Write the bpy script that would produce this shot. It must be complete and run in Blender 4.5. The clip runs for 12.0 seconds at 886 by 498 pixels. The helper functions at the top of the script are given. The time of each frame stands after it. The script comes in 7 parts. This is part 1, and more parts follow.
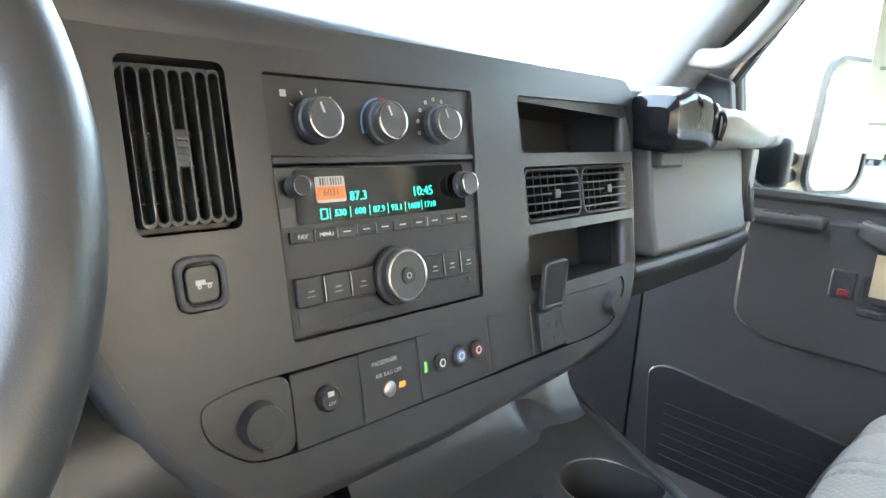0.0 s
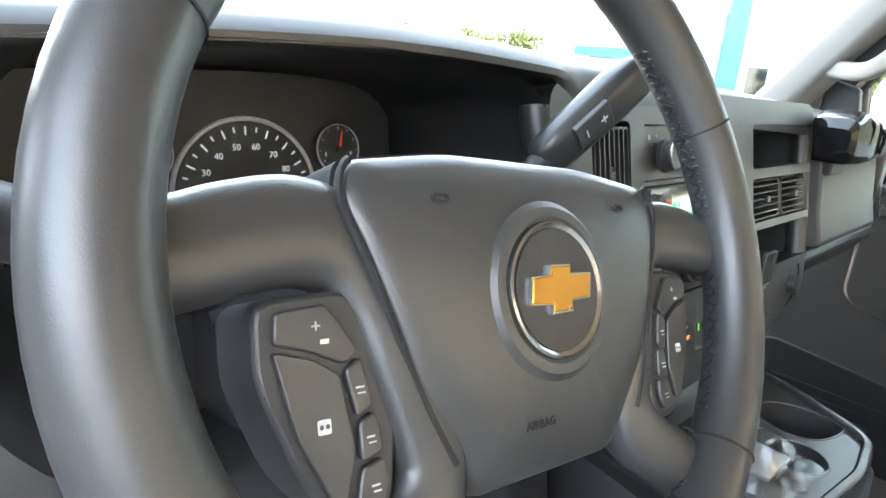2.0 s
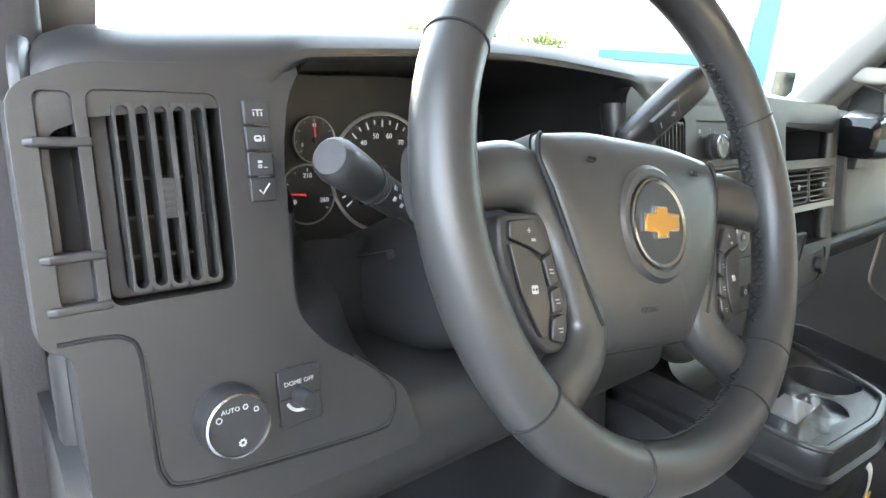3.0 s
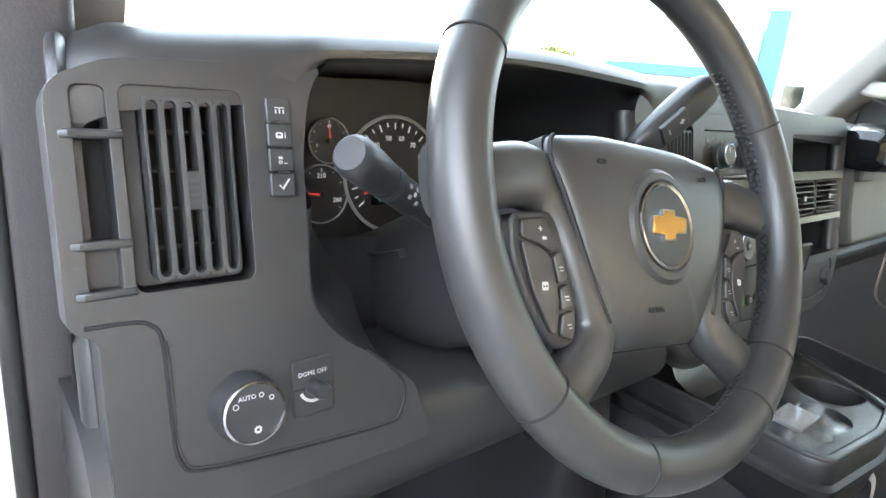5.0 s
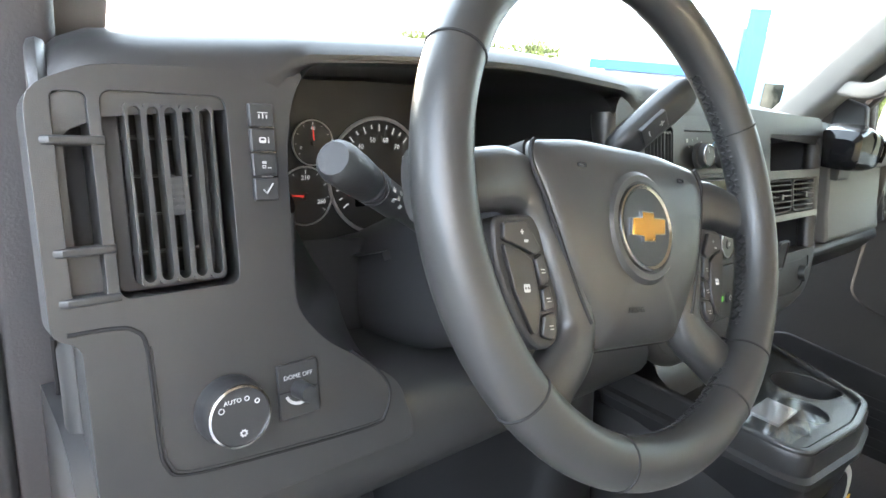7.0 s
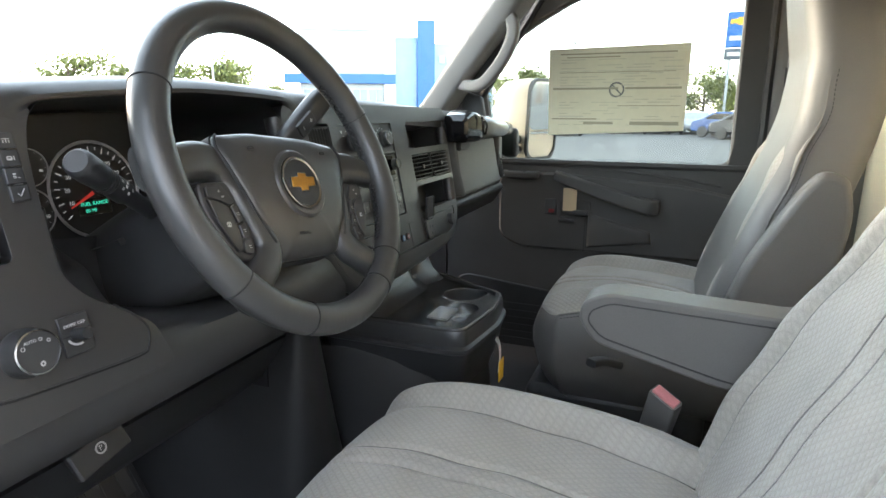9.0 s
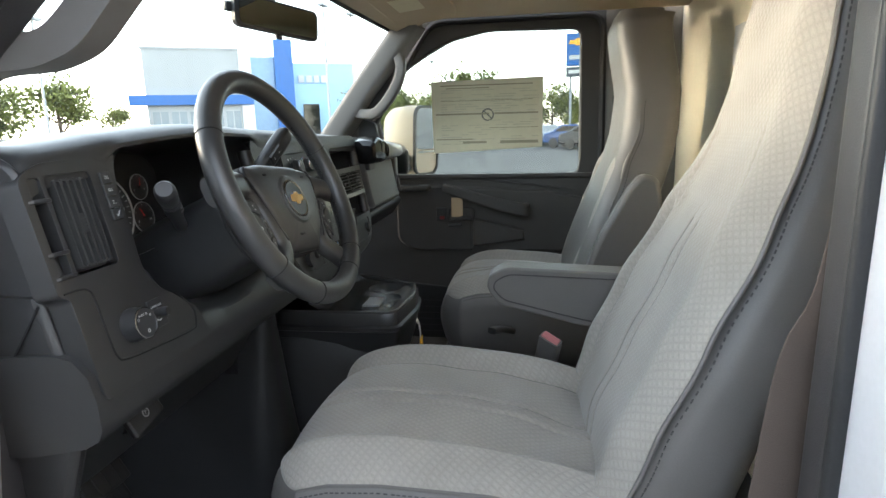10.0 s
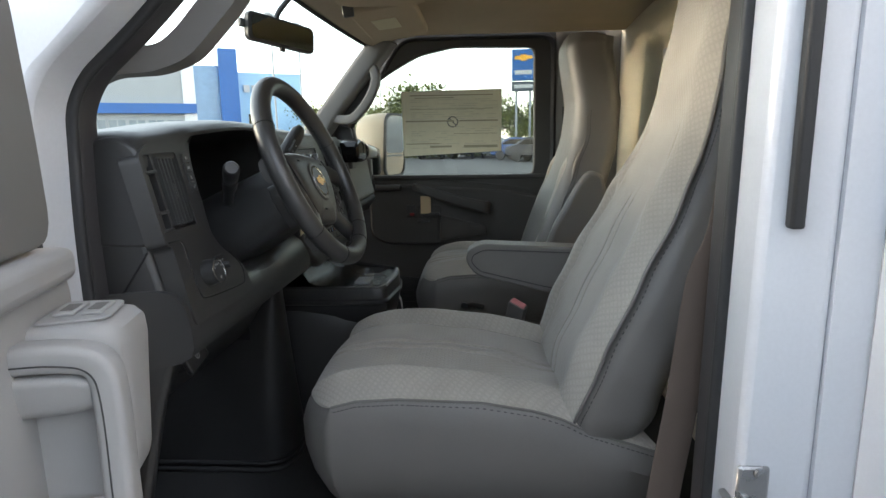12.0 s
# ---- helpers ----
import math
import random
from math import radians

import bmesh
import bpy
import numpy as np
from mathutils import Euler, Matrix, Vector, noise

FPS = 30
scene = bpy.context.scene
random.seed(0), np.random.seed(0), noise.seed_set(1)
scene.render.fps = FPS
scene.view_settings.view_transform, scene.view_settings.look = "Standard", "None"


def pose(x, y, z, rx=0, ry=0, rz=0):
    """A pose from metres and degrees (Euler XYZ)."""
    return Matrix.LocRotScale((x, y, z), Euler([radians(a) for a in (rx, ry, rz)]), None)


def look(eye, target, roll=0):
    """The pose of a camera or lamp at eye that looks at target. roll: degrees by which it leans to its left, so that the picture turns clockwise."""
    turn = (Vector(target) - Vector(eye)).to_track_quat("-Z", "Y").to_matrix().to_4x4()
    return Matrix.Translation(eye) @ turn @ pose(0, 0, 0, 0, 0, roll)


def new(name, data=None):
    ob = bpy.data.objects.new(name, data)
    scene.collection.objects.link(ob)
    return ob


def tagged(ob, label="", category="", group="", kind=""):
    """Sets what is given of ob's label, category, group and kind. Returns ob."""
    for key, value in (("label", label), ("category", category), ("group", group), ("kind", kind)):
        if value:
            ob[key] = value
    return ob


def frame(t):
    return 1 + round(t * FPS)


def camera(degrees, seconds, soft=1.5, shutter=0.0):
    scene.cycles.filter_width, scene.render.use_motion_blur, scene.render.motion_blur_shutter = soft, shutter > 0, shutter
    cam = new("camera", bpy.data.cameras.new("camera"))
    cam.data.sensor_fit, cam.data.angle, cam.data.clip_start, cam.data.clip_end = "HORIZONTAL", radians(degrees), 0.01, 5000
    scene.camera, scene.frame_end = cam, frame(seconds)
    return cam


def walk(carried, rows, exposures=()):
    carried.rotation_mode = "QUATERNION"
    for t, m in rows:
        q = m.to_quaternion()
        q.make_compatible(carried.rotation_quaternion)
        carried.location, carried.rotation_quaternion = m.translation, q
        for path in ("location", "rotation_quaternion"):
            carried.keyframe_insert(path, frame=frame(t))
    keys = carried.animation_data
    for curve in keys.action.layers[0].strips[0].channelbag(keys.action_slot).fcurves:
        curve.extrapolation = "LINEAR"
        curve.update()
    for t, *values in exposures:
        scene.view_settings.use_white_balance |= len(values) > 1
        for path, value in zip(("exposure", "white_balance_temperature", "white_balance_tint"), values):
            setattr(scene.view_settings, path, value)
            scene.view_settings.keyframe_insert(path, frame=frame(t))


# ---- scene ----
cam = camera(74.3, 12.0)
PATH = [
    (0, (-0.311, -0.203, 1.531), (1.078, 1.164, 1.082), 2.9),
    (0.5, (-0.314, -0.202, 1.531), (1.072, 1.164, 1.071), 3.3),
    (1, (-0.352, -0.184, 1.544), (1.023, 1.178, 1.041), 4.0),
    (1.5, (-0.489, -0.152, 1.584), (0.86, 1.223, 1.044), 4.4),
    (2, (-0.641, -0.137, 1.584), (0.668, 1.261, 1.009), 4.6),
    (2.5, (-0.745, -0.164, 1.591), (0.531, 1.262, 1.011), 4.5),
    (3, (-0.79, -0.187, 1.58), (0.47, 1.258, 1.009), 4.7),
    (5, (-0.801, -0.193, 1.576), (0.449, 1.269, 1.029), 5.7),
    (5.5, (-0.799, -0.193, 1.577), (0.449, 1.27, 1.029), 5.7),
    (6, (-0.799, -0.195, 1.579), (0.449, 1.268, 1.031), 5.7),
    (6.5, (-0.8, -0.196, 1.58), (0.452, 1.264, 1.033), 5.7),
    (6.7, (-0.801, -0.196, 1.58), (0.456, 1.259, 1.032), 5.7),
    (8.3, (-0.882, -0.22, 1.583), (0.741, 0.838, 1.086), 3.2),
    (8.5, (-0.917, -0.252, 1.58), (0.764, 0.718, 1.098), 2.1),
    (9, (-0.976, -0.377, 1.575), (0.832, 0.344, 1.115), 0.1),
    (9.5, (-1.089, -0.412, 1.585), (0.808, 0.058, 1.162), -1.1),
    (10, (-1.281, -0.355, 1.599), (0.652, -0.048, 1.19), -1.5),
    (10.5, (-1.414, -0.33, 1.596), (0.538, -0.09, 1.234), -1.7),
    (11, (-1.5, -0.299, 1.577), (0.455, -0.129, 1.189), -1.4),
    (11.5, (-1.527, -0.301, 1.575), (0.433, -0.154, 1.205), -1.1),
    (12, (-1.528, -0.301, 1.574), (0.432, -0.169, 1.201), -0.9),
]
EXPOSURES = [(0, 6.15, 5700), (1, 6.05, 5800), (2, 5.68, 6100), (6.7, 5.6, 6200), (8.5, 5.0, 6250), (9, 4.65, 6300), (10, 4.0, 6300), (10.5, 3.6, 6350), (11, 3.5, 6380), (12, 3.42, 6420)]
walk(cam, [(t, look(eye, target, roll)) for t, eye, target, roll in PATH], EXPOSURES)

# ---- light ----
world = bpy.data.worlds.new("sky")
scene.world = world
world.use_nodes = True
wn = world.node_tree
sky = wn.nodes.new("ShaderNodeTexSky")
sky.sky_type = "NISHITA"
sky.sun_disc = False
sky.sun_elevation = radians(10)
sky.sun_rotation = radians(4)
sky.air_density, sky.dust_density, sky.ozone_density = 1.0, 0.4, 1.0
wn.nodes["Background"].inputs[1].default_value = 0.14
haze = wn.nodes.new("ShaderNodeHueSaturation")
haze.inputs["Saturation"].default_value = 0.42
wn.links.new(sky.outputs[0], haze.inputs["Color"])
wn.links.new(haze.outputs[0], wn.nodes["Background"].inputs[0])
sun = new("sun", bpy.data.lights.new("sun", "SUN"))
sun.data.energy, sun.data.angle, sun.data.color = 0.20, radians(12), (1.0, 0.66, 0.34)
SUN_AZ, SUN_EL = radians(4), radians(10)
sun.matrix_world = look((0, 0, 0), (-math.sin(SUN_AZ) * math.cos(SUN_EL), -math.cos(SUN_AZ) * math.cos(SUN_EL), -math.sin(SUN_EL)))


# ---- materials ----
def mat(name, base, rough=0.5, metal=0.0, vary=0.12, grain=400.0, bump=0.05, coarse=6.0, second=None, spec=0.5, coat=0.0):
    """A surface with stains at one scale and grain at another."""
    m = bpy.data.materials.new(name)
    m.use_nodes = True
    nt = m.node_tree
    b = nt.nodes["Principled BSDF"]
    tc = nt.nodes.new("ShaderNodeTexCoord")
    n1 = nt.nodes.new("ShaderNodeTexNoise")
    n1.inputs["Scale"].default_value, n1.inputs["Detail"].default_value = coarse, 6.0
    n2 = nt.nodes.new("ShaderNodeTexNoise")
    n2.inputs["Scale"].default_value, n2.inputs["Detail"].default_value = grain, 3.0
    for n in (n1, n2):
        nt.links.new(tc.outputs["Object"], n.inputs["Vector"])
    add = nt.nodes.new("ShaderNodeMath")
    add.operation = "MULTIPLY_ADD"
    add.inputs[1].default_value = 0.45
    half = nt.nodes.new("ShaderNodeMath")
    half.operation = "MULTIPLY"
    half.inputs[1].default_value = 0.55
    nt.links.new(n1.outputs["Fac"], half.inputs[0])
    nt.links.new(n2.outputs["Fac"], add.inputs[0])
    nt.links.new(half.outputs[0], add.inputs[2])
    mix = nt.nodes.new("ShaderNodeMix")
    mix.data_type = "RGBA"
    lo = [c * (1 - vary) for c in base]
    hi = [min(1, c * (1 + vary)) for c in (second or base)]
    mix.inputs[6].default_value, mix.inputs[7].default_value = (*lo, 1), (*hi, 1)
    ramp = nt.nodes.new("ShaderNodeMapRange")
    ramp.inputs[1].default_value, ramp.inputs[2].default_value = 0.35, 0.65
    nt.links.new(add.outputs[0], ramp.inputs[0])
    nt.links.new(ramp.outputs[0], mix.inputs[0])
    nt.links.new(mix.outputs[2], b.inputs["Base Color"])
    rr_ = nt.nodes.new("ShaderNodeMapRange")
    rr_.inputs[3].default_value, rr_.inputs[4].default_value = max(0.02, rough - 0.07), min(1, rough + 0.07)
    nt.links.new(n1.outputs["Fac"], rr_.inputs[0])
    nt.links.new(rr_.outputs[0], b.inputs["Roughness"])
    b.inputs["Metallic"].default_value = metal
    b.inputs["Specular IOR Level"].default_value = spec
    b.inputs["Coat Weight"].default_value = coat
    if bump:
        bp = nt.nodes.new("ShaderNodeBump")
        bp.inputs["Strength"].default_value, bp.inputs["Distance"].default_value = bump, 0.002
        nt.links.new(n2.outputs["Fac"], bp.inputs["Height"])
        nt.links.new(bp.outputs[0], b.inputs["Normal"])
    return m


def cloth(name, base, second):
    """Woven seat cloth: small lozenges over a fine weave."""
    m = mat(name, base, 0.95, vary=0.1, grain=900, bump=0.0, second=second, spec=0.15)
    nt = m.node_tree
    b = nt.nodes["Principled BSDF"]
    b.inputs["Sheen Weight"].default_value = 0.25
    tc = nt.nodes["Texture Coordinate"]
    waves = []
    for d, f in (((1, -0.85, 0.55), 285.0), ((1, 0.85, -0.55), 285.0), ((0.2, 1, 0.9), 1900.0)):
        dot = nt.nodes.new("ShaderNodeVectorMath")
        dot.operation = "DOT_PRODUCT"
        dot.inputs[1].default_value = [c * f for c in d]
        nt.links.new(tc.outputs["Object"], dot.inputs[0])
        sn = nt.nodes.new("ShaderNodeMath")
        sn.operation = "SINE"
        nt.links.new(dot.outputs["Value"], sn.inputs[0])
        size = nt.nodes.new("ShaderNodeMath")
        size.operation = "ABSOLUTE"
        nt.links.new(sn.outputs[0], size.inputs[0])
        waves.append(size)
    mul = nt.nodes.new("ShaderNodeMath")
    mul.operation = "MINIMUM"
    nt.links.new(waves[0].outputs[0], mul.inputs[0])
    nt.links.new(waves[1].outputs[0], mul.inputs[1])
    ad = nt.nodes.new("ShaderNodeMath")
    ad.operation = "MULTIPLY_ADD"
    ad.inputs[1].default_value = 0.15
    nt.links.new(waves[2].outputs[0], ad.inputs[0])
    nt.links.new(mul.outputs[0], ad.inputs[2])
    bp = nt.nodes.new("ShaderNodeBump")
    bp.inputs["Strength"].default_value, bp.inputs["Distance"].default_value = 0.45, 0.0012
    nt.links.new(ad.outputs[0], bp.inputs["Height"])
    nt.links.new(bp.outputs[0], b.inputs["Normal"])
    old = b.inputs["Base Color"].links[0].from_socket
    mx = nt.nodes.new("ShaderNodeMix")
    mx.data_type, mx.blend_type = "RGBA", "MULTIPLY"
    mx.inputs[0].default_value = 0.8
    rp = nt.nodes.new("ShaderNodeMapRange")
    rp.inputs[1].default_value = 0.0
    rp.inputs[3].default_value, rp.inputs[4].default_value = 0.87, 1.02
    nt.links.new(mul.outputs[0], rp.inputs[0])
    nt.links.new(old, mx.inputs[6])
    nt.links.new(rp.outputs[0], mx.inputs[7])
    nt.links.new(mx.outputs[2], b.inputs["Base Color"])
    return m


def glow(name, color, strength, base=(0.02, 0.02, 0.02)):
    m = bpy.data.materials.new(name)
    m.use_nodes = True
    b = m.node_tree.nodes["Principled BSDF"]
    b.inputs["Base Color"].default_value = (*base, 1)
    b.inputs["Emission Color"].default_value = (*color, 1)
    b.inputs["Emission Strength"].default_value = strength
    return m


def clear(name, tint=(1, 1, 1), rough=0.0, alpha=0.04):
    """Thin pane: mostly lets light straight through, with a glossy skin."""
    m = bpy.data.materials.new(name)
    m.use_nodes = True
    nt = m.node_tree
    nt.nodes.remove(nt.nodes["Principled BSDF"])
    tr = nt.nodes.new("ShaderNodeBsdfTransparent")
    tr.inputs[0].default_value = (*tint, 1)
    gl = nt.nodes.new("ShaderNodeBsdfGlossy")
    gl.inputs["Roughness"].default_value = rough
    mx = nt.nodes.new("ShaderNodeMixShader")
    mx.inputs[0].default_value = alpha
    nt.links.new(tr.outputs[0], mx.inputs[1])
    nt.links.new(gl.outputs[0], mx.inputs[2])
    nt.links.new(mx.outputs[0], nt.nodes["Material Output"].inputs[0])
    return m


PLASTIC = mat("charcoal_plastic", (0.025, 0.0245, 0.0248), 0.40, vary=0.1, grain=1700, bump=0.10, spec=0.75)
DARK = mat("black_plastic", (0.026, 0.026, 0.027), 0.46, vary=0.12, grain=1500, bump=0.15, spec=0.65)
SATIN = mat("satin_black", (0.030, 0.030, 0.031), 0.35, vary=0.1, grain=1200, bump=0.05)
TRAY = mat("satin_tray_plastic", (0.055, 0.055, 0.055), 0.24, vary=0.1, grain=1200, bump=0.08)
# near-black colour that stands in for shade inside hollows and gaps
VOID = mat("black_unlit_hollow", (0.008, 0.008, 0.009), 0.7, bump=0.0)
BLADE = mat("grey_vent_blade", (0.045, 0.045, 0.045), 0.4, vary=0.08, bump=0.0)
PANEL = mat("grey_vinyl_panel", (0.105, 0.104, 0.099), 0.55, vary=0.08, grain=1400, bump=0.3)
LEATHER = mat("wheel_leather", (0.033, 0.0325, 0.032), 0.38, vary=0.08, grain=1500, bump=0.06, spec=0.7)
STITCH = mat("black_thread", (0.012, 0.012, 0.013), 0.7, bump=0.0)
CHROME = mat("chrome", (0.48, 0.48, 0.48), 0.22, 1.0, vary=0.03, bump=0.0)
SILVER = mat("brushed_silver", (0.42, 0.42, 0.42), 0.28, 1.0, vary=0.05, grain=600, bump=0.05)
GOLD = mat("gold_enamel", (0.55, 0.27, 0.04), 0.26, 0.75, vary=0.1, bump=0.0)
GREYDISC = mat("grey_badge_disc", (0.055, 0.055, 0.057), 0.34, 0.7, vary=0.1, bump=0.0)
VINYL = mat("grey_seat_vinyl", (0.130, 0.123, 0.116), 0.46, vary=0.08, grain=700, bump=0.2)
CLOTH = cloth("grey_seat_cloth", (0.305, 0.286, 0.258), (0.365, 0.342, 0.308))
HEAD = mat("tan_headliner", (0.47, 0.39, 0.285), 0.95, vary=0.06, grain=900, bump=0.15, spec=0.1)
TRIMG = mat("grey_pillar_trim", (0.16, 0.152, 0.142), 0.6, vary=0.06, grain=1300, bump=0.25)
CREAM = mat("cream_bulkhead", (0.72, 0.64, 0.47), 0.45, vary=0.05, grain=90, bump=0.03)
WHITE = mat("white_paint", (0.62, 0.63, 0.66), 0.22, vary=0.03, grain=200, bump=0.0, coat=0.4)
RUBBER = mat("black_rubber", (0.02, 0.02, 0.021), 0.55, vary=0.15, grain=300, bump=0.1)
JAMB = mat("dark_jamb_trim", (0.040, 0.037, 0.038), 0.5, vary=0.12, grain=500, bump=0.12)
CARPET = mat("black_floor_mat", (0.028, 0.028, 0.029), 0.85, vary=0.25, grain=260, bump=0.5)
DOORP = mat("grey_door_plastic", (0.068, 0.065, 0.061), 0.56, vary=0.08, grain=1400, bump=0.3, spec=0.3)
DOORG = mat("light_door_plastic", (0.36, 0.35, 0.34), 0.55, vary=0.06, grain=1400, bump=0.25)
PAPER = mat("cream_paper", (0.62, 0.58, 0.42), 0.8, vary=0.04, grain=60, bump=0.0)
FAINT = mat("faded_ink", (0.50, 0.47, 0.345), 0.8, bump=0.0)
INK = mat("grey_ink", (0.17, 0.165, 0.15), 0.8, bump=0.0)
BARINK = mat("brown_grey_ink", (0.31, 0.285, 0.20), 0.8, bump=0.0)
PRINT = mat("white_print", (0.5, 0.5, 0.5), 0.6, vary=0.02, bump=0.0)
RED = mat("red_plastic", (0.20, 0.018, 0.02), 0.45, bump=0.0)
PINK = mat("faded_red_plastic", (0.6, 0.22, 0.22), 0.5, bump=0.0)
BLUEP = mat("blue_print", (0.10, 0.22, 0.42), 0.5, bump=0.0)
ORANGE = mat("orange_label", (0.85, 0.25, 0.06), 0.6, bump=0.0)
YELLOW = mat("yellow_tag", (0.85, 0.5, 0.03), 0.6, bump=0.0)
CARD = mat("buff_card", (0.55, 0.42, 0.26), 0.8, vary=0.05, bump=0.0)
GLASS = clear("window_glass", (0.66, 0.69, 0.67))
FILM = clear("clear_wrap", (0.92, 0.93, 0.94), 0.22, 0.14)
DISPLAY = mat("display_glass", (0.006, 0.007, 0.008), 0.08, vary=0.1, bump=0.0)
TEAL = glow("teal_digits", (0.07, 0.92, 0.55), 0.035)
DIALW = glow("white_dial_print", (0.95, 0.95, 0.92), 0.010, (0.34, 0.34, 0.34))
DIALR = mat("silver_dial_ring", (0.5, 0.5, 0.5), 0.35, bump=0.0)
NEEDLE = glow("red_needle", (0.9, 0.08, 0.05), 0.012, (0.5, 0.02, 0.02))
LEDG = glow("green_led", (0.25, 0.9, 0.10), 0.025)
AMBER = glow("amber_led", (1.0, 0.30, 0.03), 0.025)
WRAP = mat("glossy_black_wrap", (0.012, 0.012, 0.013), 0.14, vary=0.2, grain=60, bump=0.3)
MIRROR = mat("mirror_glass", (0.85, 0.86, 0.86), 0.02, 1.0, vary=0.0, bump=0.0)
DIMGLASS = mat("dark_mirror_glass", (0.34, 0.37, 0.35), 0.03, 1.0, vary=0.0, bump=0.0)
ASPHALT = mat("worn_asphalt", (0.10, 0.098, 0.093), 0.9, vary=0.25, grain=14, bump=0.3, coarse=0.25)
BUILD = mat("grey_metal_cladding", (0.34, 0.35, 0.36), 0.5, vary=0.05, grain=3, bump=0.0, coarse=0.3)
BLUE = mat("blue_cladding", (0.018, 0.11, 0.36), 0.4, vary=0.08, grain=3, bump=0.0, coarse=0.3)
GLAZE = mat("pale_glazing", (0.20, 0.24, 0.28), 0.15, vary=0.1, grain=2, bump=0.0, coarse=0.4)
LEAF = mat("leaves", (0.085, 0.11, 0.025), 0.7, vary=0.5, grain=2, bump=0.0, coarse=0.6, second=(0.15, 0.16, 0.04))
BARK = mat("bark", (0.12, 0.09, 0.065), 0.9, vary=0.3, grain=20, bump=0.4)


# ---- building tools ----
WORLD_OF = {}


def thing(name, at, label, category, group="", kind=""):
    e = new(name)
    e.empty_display_size = 0.05
    e.location = at
    WORLD_OF[e.name] = Matrix.Translation(at)
    return tagged(e, label, category, group, kind)


def part(name, bm, material, parent=None, label="", M=None, bevel=0.0, seg=2, flat=False, angle=35):
    """Links a bmesh, in place, as one mesh under its thing."""
    if M is not None:
        bm.transform(M)
    bmesh.ops.recalc_face_normals(bm, faces=bm.faces)
    me = bpy.data.meshes.new(name)
    bm.to_mesh(me)
    bm.free()
    if not flat:
        me.shade_smooth()
        me.set_sharp_from_angle(angle=radians(angle))
    me.materials.append(material)
    ob = new(name, me)
    if bevel:
        mod = ob.modifiers.new("edge", "BEVEL")
        mod.width, mod.segments, mod.limit_method, mod.angle_limit = bevel, seg, "ANGLE", radians(40)
    if parent is not None:
        ob.parent = parent
        ob.matrix_parent_inverse = WORLD_OF.get(parent.name, Matrix.Identity(4)).inverted()
    if label:
        ob["label"] = label
    return ob


def bx(x0, x1, y0, y1, z0, z1):
    bm = bmesh.new()
    bmesh.ops.create_cube(bm, size=1)
    bm.transform(Matrix.Translation(((x0 + x1) / 2, (y0 + y1) / 2, (z0 + z1) / 2)) @ Matrix.Diagonal((x1 - x0, y1 - y0, z1 - z0, 1)))
    return bm


def plate(outer, holes=(), t=0.01):
    """A flat plate in XY with holes; its front is at z = 0 and its back at z = -t."""
    bm = bmesh.new()
    edges = []
    for loop in (outer, *holes):
        vs = [bm.verts.new((p[0], p[1], 0)) for p in loop]
        edges += [bm.edges.new((vs[i], vs[(i + 1) % len(vs)])) for i in range(len(vs))]
    if holes:
        bmesh.ops.triangle_fill(bm, use_beauty=True, use_dissolve=False, edges=edges, normal=(0, 0, 1))
    else:
        bm.faces.new([v for v in bm.verts])
    out = bmesh.ops.extrude_face_region(bm, geom=bm.faces[:])
    bmesh.ops.translate(bm, vec=(0, 0, -t), verts=[g for g in out["geom"] if isinstance(g, bmesh.types.BMVert)])
    return bm


def rr(u0, u1, v0, v1, r=0.004, n=4):
    """A rounded rectangle."""
    out = []
    for cx, cy, a in ((u1 - r, v1 - r, 0), (u0 + r, v1 - r, 90), (u0 + r, v0 + r, 180), (u1 - r, v0 + r, 270)):
        for i in range(n + 1):
            s = radians(a + 90 * i / n)
            out.append((cx + r * math.cos(s), cy + r * math.sin(s)))
    return out


def ring(r, n=40, cu=0.0, cv=0.0, rv=None):
    return [(cu + r * math.cos(2 * math.pi * i / n), cv + (rv or r) * math.sin(2 * math.pi * i / n)) for i in range(n)]


def fillet(pts, r=0.01, n=4):
    """Rounds a polygon's corners."""
    out = []
    m = len(pts)
    for i in range(m):
        p, a, b = Vector(pts[i]), Vector(pts[i - 1]), Vector(pts[(i + 1) % m])
        da, db = (a - p), (b - p)
        k = min(r, da.length * 0.45, db.length * 0.45)
        s, e = p + da.normalized() * k, p + db.normalized() * k
        for j in range(n + 1):
            t = j / n
            q = s * (1 - t) ** 2 + p * 2 * t * (1 - t) + e * t * t
            out.append((q.x, q.y))
    return out


def lathe(profile, n=40):
    """Turns (r, z) round Z."""
    bm = bmesh.new()
    rows = []
    for r, z in profile:
        rows.append([bm.verts.new((0, 0, z))] if r < 1e-6 else [bm.verts.new((r * math.cos(2 * math.pi * i / n), r * math.sin(2 * math.pi * i / n), z)) for i in range(n)])
    for a, b in zip(rows, rows[1:]):
        for i in range(n):
            j = (i + 1) % n
            f = [a[i % len(a)], a[j % len(a)], b[j % len(b)], b[i % len(b)]]
            f = list(dict.fromkeys(f))
            if len(f) > 2:
                bm.faces.new(f)
    return bm


def loft(rings, closed=True, caps=True, loop=False):
    """Skins equal rings of points."""
    bm = bmesh.new()
    rows = [[bm.verts.new(p) for p in r] for r in rings]
    pairs = list(zip(rows, rows[1:])) + ([(rows[-1], rows[0])] if loop else [])
    for a, b in pairs:
        for i in range(len(a) if closed else len(a) - 1):
            j = (i + 1) % len(a)
            bm.faces.new((a[i], a[j], b[j], b[i]))
    if caps and closed and not loop:
        bm.faces.new(rows[0])
        bm.faces.new(rows[-1])
    return bm


